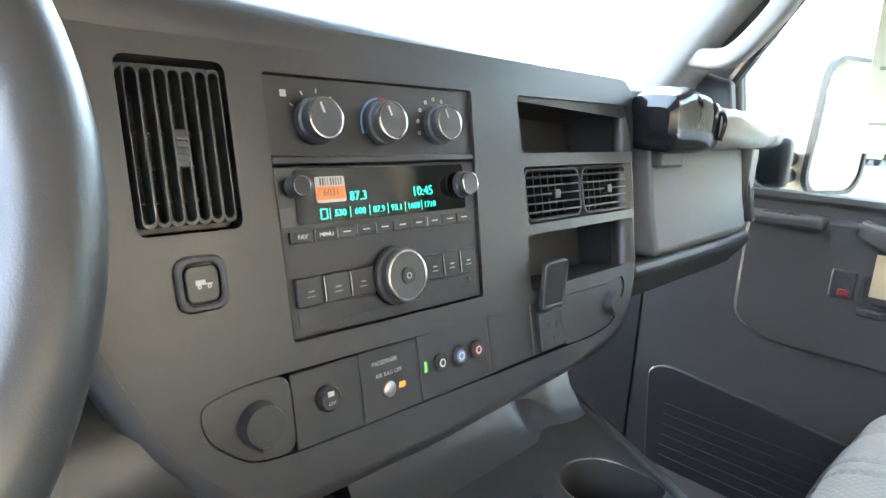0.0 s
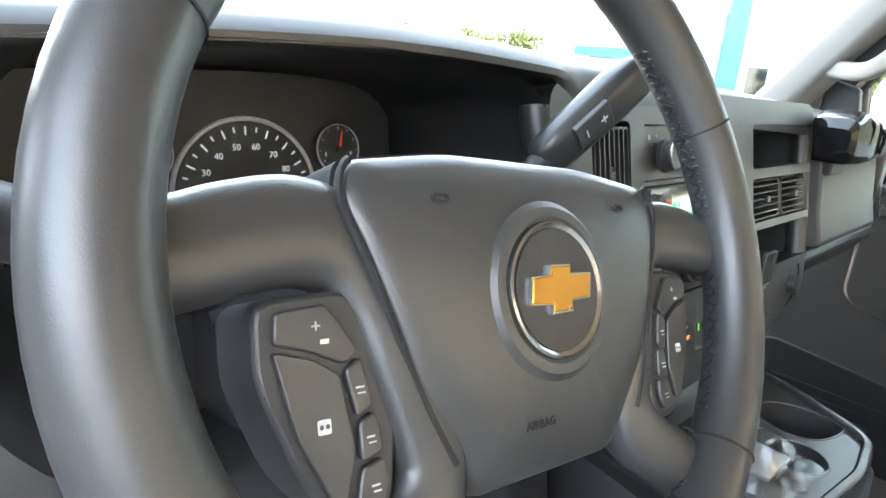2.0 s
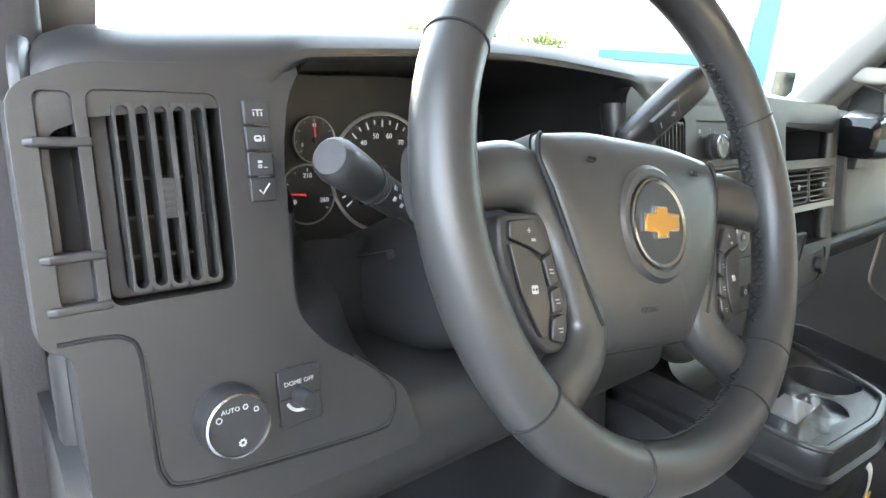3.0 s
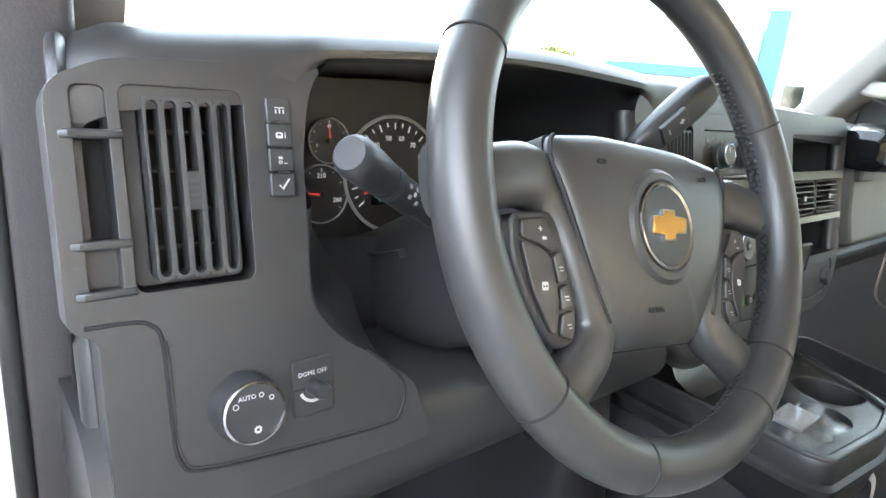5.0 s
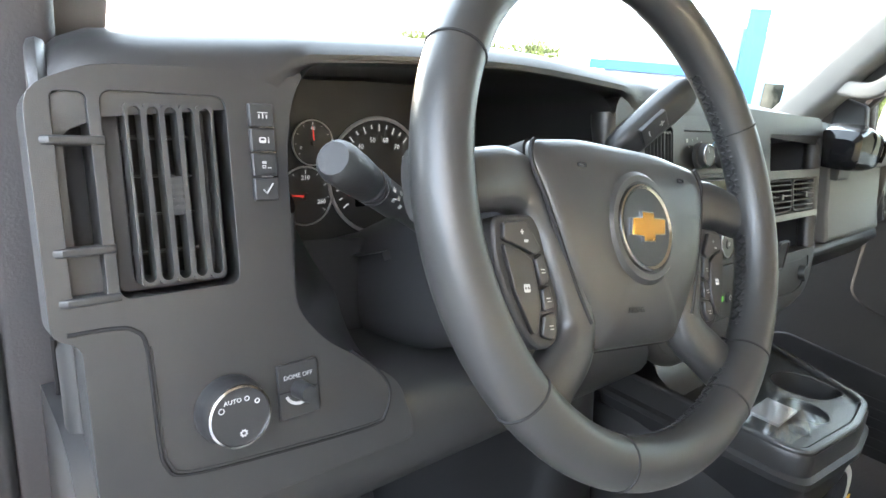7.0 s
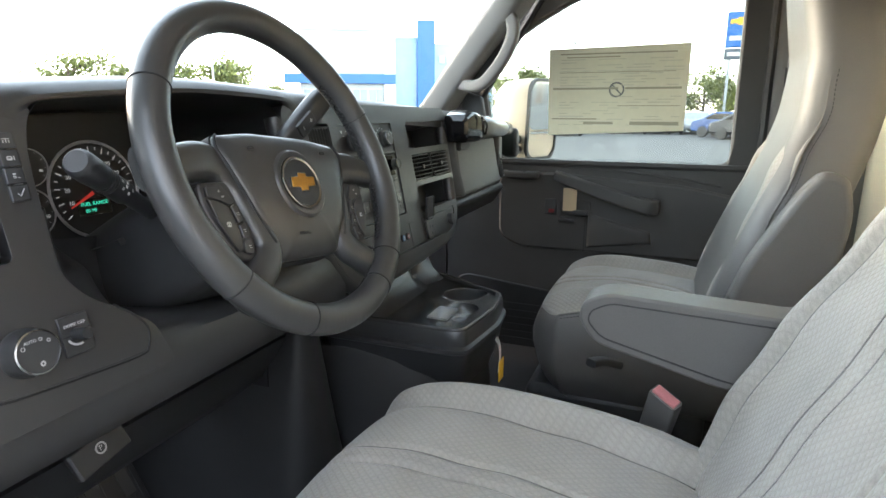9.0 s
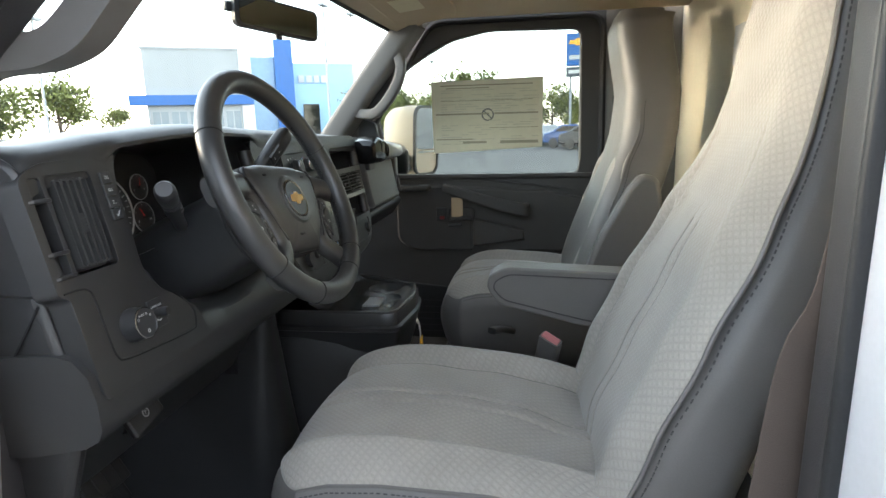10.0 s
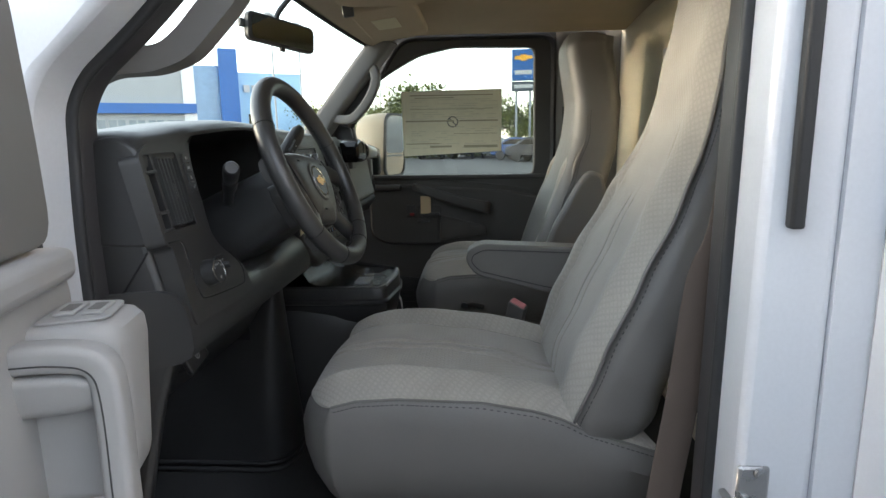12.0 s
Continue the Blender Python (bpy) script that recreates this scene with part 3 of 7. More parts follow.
# walls of the storage bins behind the face
for b, d in ((BINS[0], 0.09), (BINS[2], 0.08)):
    u0, u1 = min(p[0] for p in b), max(p[0] for p in b)
    v0, v1 = min(p[1] for p in b), max(p[1] for p in b)
    box = bx(u0 - 0.003, u1 + 0.003, v0 - 0.003, v1 + 0.003, -d, -0.029)
    bmesh.ops.delete(box, geom=[f for f in box.faces if f.calc_center_median().z > -0.03], context="FACES_ONLY")
    part("bin", box, DARK, dash, M=MID_FACE)
# cluster recess: hood, side walls and back
lip = smooth_path([(-0.634, 0.163, 1.40), (-0.632, 0.163, 1.50), (-0.627, 0.163, 1.55), (-0.619, 0.162, 1.573), (-0.603, 0.161, 1.5855), (-0.56, 0.160, 1.5900), (-0.45, 0.160, 1.5955), (-0.379, 0.160, 1.5935), (-0.315, 0.161, 1.587), (-0.276, 0.162, 1.573), (-0.254, 0.163, 1.546), (-0.240, 0.165, 1.50), (-0.230, 0.168, 1.42)], 6)
HUB = Vector((-0.43, 0, 1.46))
hood = []
for p in lip:
    q = Vector((p.x, 0, p.z)) - HUB
    hood.append([HUB + q * k + Vector((0, y, 0)) for k, y in ((1.0, p.y - 0.004), (0.99, p.y + 0.004), (0.965, 0.185), (0.93, 0.23), (0.88, 0.30), (0.85, 0.352))])
part("cluster_hood", loft(hood, closed=False), PLASTIC, dash, angle=70)
part("cluster_back", bx(-0.62, -0.24, 0.352, 0.36, 1.30, 1.58), DARK, dash)
part("cluster_floor", loft([[(x, y, z - 0.055 * ((x + 0.43) / 0.20) ** 2) for y, z in ((0.19, 1.440), (0.195, 1.446), (0.23, 1.432), (0.30, 1.418), (0.352, 1.41))] for x in [-0.52 + 0.22 * i / 8 for i in range(9)]], closed=False), PLASTIC, dash)
# round opening for the steering column
AROUND = frame_at((-0.456, 0.166, 1.440), (1, 0, 0), (0, 0.16, 1))
part("column_bowl", loft([[(r * math.cos(radians(a)), r * math.sin(radians(a)), -d) for a in range(174, 369, 6)] for r, d in ((0.184, 0.010), (0.170, 0.018), (0.150, 0.034), (0.132, 0.050), (0.118, 0.060), (0.095, 0.070), (0.05, 0.08))], closed=False), PLASTIC, dash, M=AROUND, angle=60)
part("bowl_edge", tube([(0.124 * math.cos(radians(a)), 0.124 * math.sin(radians(a)), -0.0545) for a in range(176, 367, 5)], 0.0011, 6), SATIN, dash, M=AROUND)


def build_knee():
    rings = []
    for i in range(31):
        x = -0.765 + 0.575 * i / 30
        k = math.exp(-((x + 0.44) / 0.10) ** 2)
        prof = [(0.30, 1.352), (0.20, 1.366 - 0.022 * k), (0.155, 1.370 - 0.024 * k), (0.130, 1.364 - 0.022 * k), (0.114, 1.346 - 0.014 * k), (0.107, 1.318 - 0.005 * k), (0.106, 1.285), (0.112, 1.272), (0.13, 1.262), (0.20, 1.247), (0.34, 1.235), (0.34, 1.30)]
        rings.append([(x, y, z) for y, z in prof])
    part("knee_bolster", loft(rings), PLASTIC, dash)
    low = loft([[(x, 0.22, 1.20), (x, 0.27, 1.12), (x, 0.36, 1.05), (x, 0.40, 1.05), (x, 0.40, 1.20)] for x in (-0.755, -0.6, -0.4, -0.2)])
    part("lower_trim", low, DARK, dash)
    # solid black box: the dashboard's unlit inside, put in as colour
    part("inner_body", bx(-0.21, 0.40, 0.26, 0.60, 1.10, 1.54), VOID, dash, "black box standing in for the unlit inside of the dashboard")
    side = yz_plate(fillet([(0.16, 1.425), (0.13, 1.30), (0.17, 1.18), (0.28, 0.74), (0.60, 0.74), (0.60, 1.46), (0.165, 1.46)], 0.03), [], -0.775, -0.752)
    for v in side.verts:
        v.co.x += 0.012 + 0.12 * max(0, v.co.y - 0.16)
    part("left_end", side, PLASTIC, dash, bevel=0.008)
    joint = [Vector((-0.7633 + 0.12 * (y - 0.16), y, z)) for y, z in ((0.160, 1.424), (0.175, 1.404), (0.192, 1.382), (0.215, 1.352), (0.245, 1.312))]
    part("panel_gap", tube(joint, 0.0016, 6, (1, 0, 0)), VOID, dash, "dark panel joint")
    end = yz_plate(fillet([(0.152, 1.43), (0.158, 1.565), (0.19, 1.585), (0.46, 1.53), (0.46, 1.43)], 0.02), [], -0.7765, -0.766)
    for v in end.verts:
        v.co.x += 0.012 + 0.12 * max(0, v.co.y - 0.16)
    part("upper_end_cap", end, PLASTIC, dash, bevel=0.006)


build_knee()
GAP = [(-0.768, -0.1147), (-0.748, -0.1150), (-0.737, -0.118), (-0.7315, -0.130), (-0.7305, -0.181), (-0.728, -0.200), (-0.717, -0.2085), (-0.6665, -0.214), (-0.590, -0.2190), (-0.576, -0.213), (-0.5715, -0.195), (-0.582, -0.178), (-0.602, -0.160)]
part("panel_gap", tube(smooth_path([(p[0], p[1], 0.0004) for p in GAP], 5), 0.0012, 6, (0, 0, 1)), VOID, dash, "dark panel joint", M=LEFT_FACE)
part("panel_edge", tube(smooth_path([(p[0] + 0.0016, p[1] + 0.0016, 0.0002) for p in GAP[3:10]], 5), 0.0009, 6, (0, 0, 1)), PLASTIC, dash, M=LEFT_FACE)
def smooth_return():
    """The dashboard's inner edge, rolling into the round opening of the column."""
    edge = smooth_path([LEFT_FACE @ Vector(p) for p in ((-0.612, 0.034, 0), (-0.626, 0.012, 0), (-0.6345, -0.016, 0), (-0.639, -0.07, 0), (-0.640, -0.122, 0), (-0.622, -0.148, 0), (-0.600, -0.163, 0), (-0.566, -0.190, 0), (-0.550, -0.22, 0))], 6)
    rows = []
    n = len(edge) - 1
    for i, p in enumerate(edge):
        t = i / n
        if t < 0.34 or t > 0.74:
            continue
        a = radians(165 + 95 * max(0, (t - 0.40) / 0.60))
        if t < 0.40:
            q = Vector((-0.590 + 0.004 * t, 0.235, p.z - 0.004))
        else:
            q = AROUND @ Vector((0.129 * math.cos(a), 0.129 * math.sin(a), 0.001))
            k = min(1, (t - 0.40) / 0.15)
            q = Vector((-0.588, 0.235, p.z - 0.004)) * (1 - k) + q * k
        c = p + Vector((0.007, 0.002, 0)) + (q - p) * 0.10
        rows.append([p + Vector((-0.004, 0.0015, 0))] + [p * (1 - u) ** 2 + c * 2 * u * (1 - u) + q * u * u for u in [k / 8 for k in range(9)]])
    return loft(rows, closed=False)


part("left_return", smooth_return(), PLASTIC, dash, angle=80)

# passenger side: airbag panel, glove lid and lower roll
part("airbag_panel", loft([[(x, 0.138, 1.525), (x, 0.142 - 0.004, 1.50), (x, 0.125, 1.42), (x, 0.112, 1.372), (x, 0.118, 1.364), (x, 0.20, 1.364), (x, 0.20, 1.525)] for x in (0.398, 0.5, 0.6, 0.70, 0.722)]), PANEL, dash, "grey vinyl airbag panel", bevel=0.006)
part("lower_roll", loft([[(x, 0.125, 1.362), (x, 0.118, 1.345), (x, 0.15, 1.30), (x, 0.26, 1.24), (x, 0.40, 1.20), (x, 0.40, 1.362)] for x in (0.36, 0.5, 0.65, 0.775)]), DARK, dash, bevel=0.006)
part("right_end", bx(0.724, 0.775, 0.125, 0.45, 1.36, 1.55), PLASTIC, dash, bevel=0.012)
part("right_upper", bx(0.396, 0.724, 0.145, 0.40, 1.527, 1.56), PLASTIC, dash, bevel=0.01)


def vent(u0, u1, v0, v1, nv, nh, F, w=-0.004, rim=0.0014, edge=0.010):
    """A louvred outlet: dark throat, upright blades, thin cross blades and a thumb slide."""
    # throat lined in near-black, so its shade is in the colour
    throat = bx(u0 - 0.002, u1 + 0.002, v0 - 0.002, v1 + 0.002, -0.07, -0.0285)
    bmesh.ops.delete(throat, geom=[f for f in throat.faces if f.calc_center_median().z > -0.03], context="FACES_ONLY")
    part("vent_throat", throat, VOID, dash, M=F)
    f = part("air_vent", plate(rr(u0 + 0.001, u1 - 0.001, v0 + 0.001, v1 - 0.001, 0.005), [rr(u0 + edge, u1 - edge, v0 + 0.006, v1 - 0.006, 0.004)], 0.03), DARK, dash, M=F @ T((0, 0, w - 0.010)), bevel=0.001)
    lo, hi = u0 + edge, u1 - min(edge, 0.007)
    for i in range(nv):
        a = lo + (hi - lo) * i / nv
        b = lo + (hi - lo) * (i + 1) / nv
        lv = plate(rr(a, b, v0 + 0.005, v1 - 0.005, 0.003), [rr(a + rim, b - rim, v0 + 0.0068, v1 - 0.0068, 0.0035, 5)], 0.013)
        part("blade", lv, BLADE, f, M=F @ T((0, 0, w + 0.004)))
    for i in range(nh):
        v = v0 + (v1 - v0) * (i + 1) / (nh + 1)
        part("cross_blade", bx(lo, hi, v - 0.0007, v + 0.0007, w - 0.024, w - 0.010), BLADE, f, M=F)
    um, vm = lo + (hi - lo) * 0.5, (v0 + v1) / 2
    s = part("thumb_slide", bx(um - 0.0040, um + 0.0040, vm - 0.012, vm + 0.010, w - 0.006, w + 0.003), DARK, f, M=F, bevel=0.0008)
    for k in range(4):
        part("grip", bx(um - 0.0032, um + 0.0032, vm - 0.0085 + 0.004 * k, vm - 0.0065 + 0.004 * k, w + 0.003, w + 0.0045), BLADE, s, M=F)
    return f


vent(-0.7405, -0.677, -0.100, 0.010, 5, 4, LEFT_FACE)
vent(-0.197, -0.134, -0.098, 0.003, 7, 4, MID_FACE, rim=0.0007, edge=0.004)
# narrow demister outlet at the dashboard's end: a channel with a dark slot, crossed by three ribs
part("demister_floor", bx(-0.7680, -0.7430, -0.104, -0.0735, -0.016, -0.0105), PLASTIC, dash, M=LEFT_FACE)
part("demister_head", bx(-0.7680, -0.7430, -0.004, 0.018, -0.016, -0.0085), PLASTIC, dash, M=LEFT_FACE)
part("demister_wall", bx(-0.7680, -0.7588, -0.0735, -0.004, -0.016, -0.0095), PLASTIC, dash, M=LEFT_FACE)
# black block paints the shade deep in the slot
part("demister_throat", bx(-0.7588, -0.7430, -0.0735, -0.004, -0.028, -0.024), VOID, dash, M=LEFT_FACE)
for v in (-0.0985, -0.0725, -0.0155):
    rib = [[(x, v + p[0], z + p[1]) for p in rr(-0.0024, 0.0024, -0.012, 0.0016, 0.0015, 3)] for x, z in ((-0.7705, -0.002), (-0.766, 0.001), (-0.758, 0.0005), (-0.750, -0.0005), (-0.744, 0.0005), (-0.741, -0.001))]
    part("demister_bridge", loft(rib), PLASTIC, dash, M=LEFT_FACE)


# ---- steering wheel ----
WC = Vector((-0.442, 0.011, 1.5152))
WHEEL = frame_at(WC, (1, -0.0213, 0), (0.0085, 0.394, 0.919)) @ Matrix.Rotation(radians(-7), 4, "Z")


def bar(path, thick=0.012, n=18):
    """A padded bar in XY from (x, y, half width, height of its crown): flat oval section, soft edges."""
    pts = smooth_path([(p[0], p[1], 0) for p in path], 6)
    more = smooth_path([(p[2], p[3], 0) for p in path], 6)
    rings = []
    for i, p in enumerate(pts):
        d = (pts[min(i + 1, len(pts) - 1)] - pts[max(i - 1, 0)]).normalized()
        side = Vector((-d.y, d.x, 0))
        row = []
        for k in range(n):
            a = 2 * math.pi * k / n
            c, q = math.cos(a), math.sin(a)
            row.append(p + side * more[i].x * math.copysign(abs(c) ** 0.75, c) + Vector((0, 0, more[i].y - thick + thick * math.copysign(abs(q) ** 0.75, q))))
        rings.append(row)
    return loft(rings)


def build_wheel():
    w = thing("steering_wheel", WC, "black leather steering wheel with stitched rim and gold emblem", "steering wheel")
    path = [(0.170 * math.cos(2 * math.pi * i / 96), 0.170 * math.sin(2 * math.pi * i / 96), 0) for i in range(96)]
    part("rim", tube(path, 0.0167, 24, (0, 0, 1), closed=True), LEATHER, w, M=WHEEL)
    for a in (25, 156, 222, 318, 252, 300):
        c = Matrix.Rotation(radians(a), 4, "Z") @ T((0.170, 0, 0))
        part("seam", tube([(0.0169 * math.cos(s), 0, 0.0169 * math.sin(s)) for s in [2 * math.pi * i / 24 for i in range(24)]], 0.0008, 5, (0, 1, 0), closed=True), STITCH, w, M=WHEEL @ c)
    # laced seam round the inside of the rim, with the leather puckered between the stitches
    for a0, a1 in ((-0.62, -0.08), (0.12, 0.85), (3.92, 5.45)):
        lace, folds = [], []
        for i in range(int((a1 - a0) / 0.0327)):
            a = a0 + 0.0327 * i
            m = Matrix.Rotation(a, 4, "Z") @ T((0.170, 0, 0)) @ Matrix.Rotation(radians(-198), 4, "Y") @ T((0.0168, 0, 0))
            cross = bx(-0.0008, 0.0008, -0.0008, 0.0008, -0.0030, 0.0030)
            cross.transform(m @ Matrix.Rotation(radians(34 if i % 2 else -34), 4, "X"))
            lace.append(cross)
            for s in (-1, 1):
                f = lathe([(0, 0.0008), (0.0011, 0.0006), (0.0017, 0.0)], 8)
                f.transform(m @ T((-0.0004, 0, s * 0.0036)) @ Matrix.Rotation(radians(90), 4, "Y") @ Matrix.Diagonal((1.5, 0.8, 0.8, 1)))
                folds.append(f)
        part("stitching", join(*lace), STITCH, w, "black laced stitching", M=WHEEL)
        part("puckered_seam", join(*folds), LEATHER, w, M=WHEEL)
    MIDX = 0.004
    arm = ((-0.176, -0.001, 0.020, -0.001), (-0.150, 0.001, 0.0178, -0.002), (-0.130, 0.006, 0.0187, -0.004), (-0.108, 0.009, 0.0195, -0.007), (-0.089, 0.003, 0.019, -0.009), (-0.077, -0.015, 0.016, -0.008),
           (-0.071, -0.040, 0.0142, -0.006), (-0.064, -0.062, 0.0145, -0.006), (-0.060, -0.080, 0.0155, -0.006), (-0.067, -0.096, 0.0168, -0.005), (-0.085, -0.110, 0.0168, -0.003), (-0.112, -0.130, 0.0185, -0.002))
    keys = (((-0.120, -0.0185), (-0.102, -0.0165), (-0.0905, -0.0335), (-0.0965, -0.0375), (-0.107, -0.0325), (-0.121, -0.0285)),
            ((-0.1215, -0.0305), (-0.1075, -0.0345), (-0.0985, -0.0405), (-0.0945, -0.066), (-0.099, -0.082), (-0.103, -0.083), (-0.115, -0.058)),
            ((-0.0965, -0.0395), (-0.0898, -0.0355), (-0.0862, -0.0525), (-0.0930, -0.0555)),
            ((-0.0925, -0.0575), (-0.0858, -0.0545), (-0.0835, -0.0685), (-0.0925, -0.0705)),
            ((-0.0925, -0.0725), (-0.0832, -0.0705), (-0.0825, -0.0795), (-0.0865, -0.0875), (-0.0955, -0.0845)))
    for s in (1, -1):
        off = 0 if s > 0 else 2 * MIDX
        spoke = part("spoke", bar([(p[0] * s + off, *p[1:]) for p in arm], 0.013), LEATHER, w, M=WHEEL, angle=80)
        at = Vector((-0.099 * s + off, -0.1205, -0.002))
        part("spoke_seam", tube([at + Vector((0.0185 * math.cos(a) * 0.55 * s, -0.0185 * math.cos(a) * 0.83 + 0.004, 0.0006 - 0.0125 * (1 - math.sin(a)))) for a in [math.pi * i / 14 for i in range(15)]], 0.0008, 5, (0, 0, 1)), STITCH, spoke, M=WHEEL)
        pod = [(-0.090, -0.012), (-0.126, -0.014), (-0.1265, -0.040), (-0.113, -0.074), (-0.098, -0.093), (-0.080, -0.091), (-0.074, -0.050)]
        pp = part("switch_pod", plate(fillet([(p[0] * s + off, p[1]) for p in pod], 0.008), t=0.036), DARK, w, M=WHEEL @ T((0, 0, -0.0125)), bevel=0.002)
        for k, key in enumerate(keys):
            part("thumb_button", plate(fillet([(p[0] * s + off, p[1]) for p in key], 0.0022), t=0.005), PLASTIC, pp, M=WHEEL @ T((0, 0, -0.0095)), bevel=0.0008)
            u = sum(p[0] for p in key) / len(key) * s + off
            v = sum(p[1] for p in key) / len(key)
            if k == 1:
                sym = plate(rr(u - 0.0024, u + 0.0024, v - 0.0024, v + 0.0024, 0.0008), [ring(0.0009, 8, u - 0.001, v), ring(0.0009, 8, u + 0.0012, v)], 0.0003)
            elif k == 0:
                sym = join(bx(u - 0.0017, u + 0.0013, v + 0.0038, v + 0.0044, 0, 0.0003), bx(u - 0.0005, u + 0.0001, v + 0.0026, v + 0.0056, 0, 0.0003), bx(u + 0.001, u + 0.0042, v - 0.002, v - 0.0004, 0, 0.0003))
            else:
                sym = join(bx(u - 0.0018, u + 0.0014, v - 0.0003, v + 0.0004, 0, 0.0003), bx(u - 0.0012, u + 0.0018, v - 0.0022, v - 0.0016, 0, 0.0003))
            part("symbol", sym, PRINT, pp, M=WHEEL @ T((0, 0, -0.0092)))
    half = [(-0.046, -0.0985), (-0.0555, -0.086), (-0.0705, -0.055), (-0.0795, -0.030), (-0.0905, 0.0), (-0.0985, 0.020), (-0.0945, 0.0345), (-0.045, 0.0420)]
    cover = fillet([(p[0] + MIDX, p[1]) for p in half] + [(-p[0] + MIDX, p[1]) for p in reversed(half)], 0.012, 5)

    def shell(k, z):
        """The cover's outline shrunk by k; its edge dips towards top and bottom."""
        return [(MIDX + (p[0] - MIDX) * k, -0.022 + (p[1] + 0.022) * k, z - (0.006 + 0.008 * min(1.4, ((p[1] + 0.022) / 0.060) ** 2)) * min(1, k ** 3)) for p in cover]

    part("cover_gap", loft([shell(1.016, -0.030), shell(1.016, -0.0035)]), VOID, w, M=WHEEL)
    part("airbag_cover", loft([shell(1.0, -0.03), shell(1.0, -0.003), shell(0.992, 0.0), shell(0.97, 0.0016), shell(0.90, 0.0022), shell(0.75, 0.0016), shell(0.55, 0.0004), shell(0.3, 0.0002), shell(0.05, 0.0002)]), LEATHER, w, M=WHEEL, angle=60)
    for sx in (-1, 1):
        run = [(MIDX + (p[0] - MIDX) * 1.008, p[1], -0.0066 - 0.0025 * max(0, p[1]) / 0.03) for p in cover if (p[0] - MIDX) * sx > 0.05 and -0.082 < p[1] < 0.034]
        run.sort(key=lambda v: v[1])
        part("cover_seam", tube(run, 0.0016, 6, (0, 0, 1)), VOID, w, "dark gap beside the cover", M=WHEEL)
        c = MIDX + sx * 0.058
        part("mould_mark", plate(rr(c - 0.004, c + 0.004, 0.0185, 0.0215, 0.0012), [rr(c - 0.0032, c + 0.0032, 0.0192, 0.0208, 0.0009)], 0.0012), STITCH, w, M=WHEEL @ T((0, 0, -0.0022)))
    BD = WHEEL @ T((0.0035, -0.0184, 0.0014)) @ Matrix.Diagonal((1.06, 1.06, 1.0, 1))
    part("badge_surround", lathe([(0.0275, -0.002), (0.030, 0.0004), (0.034, 0.0002), (0.037, -0.0025)], 48), LEATHER, w, M=BD)
    part("badge_ring", lathe([(0.0245, 0.0004), (0.0262, 0.0012), (0.0270, 0.0018), (0.0280, 0.0012), (0.0290, -0.003)], 48), CHROME, w, "chrome ring", M=BD)
    part("badge_disc", lathe([(0, 0.0004), (0.012, 0.0006), (0.0250, 0.0010)], 40), GREYDISC, w, M=BD)
    tie = [(-0.0185, -0.0052), (-0.006, -0.0058), (-0.0065, -0.0092), (0.0055, -0.0088), (0.0058, -0.0048), (0.0170, -0.0042), (0.0190, 0.0055), (0.0062, 0.0058), (0.0068, 0.0092), (-0.0055, 0.0092), (-0.0058, 0.0056), (-0.0165, 0.0048)]
    part("emblem", plate(tie, t=0.002), GOLD, w, "gold cross emblem", M=BD @ T((0, 0, 0.0030)), bevel=0.0007)
    part("emblem_rim", plate([(p[0] * 1.05, p[1] * 1.08) for p in tie], t=0.002), CHROME, w, "chrome emblem edge", M=BD @ T((0, 0, 0.0024)))
    words("lettering", "AIRBAG", 0.0052, STITCH, w, WHEEL @ T((-0.010, -0.0735, -0.0035)))


build_wheel()


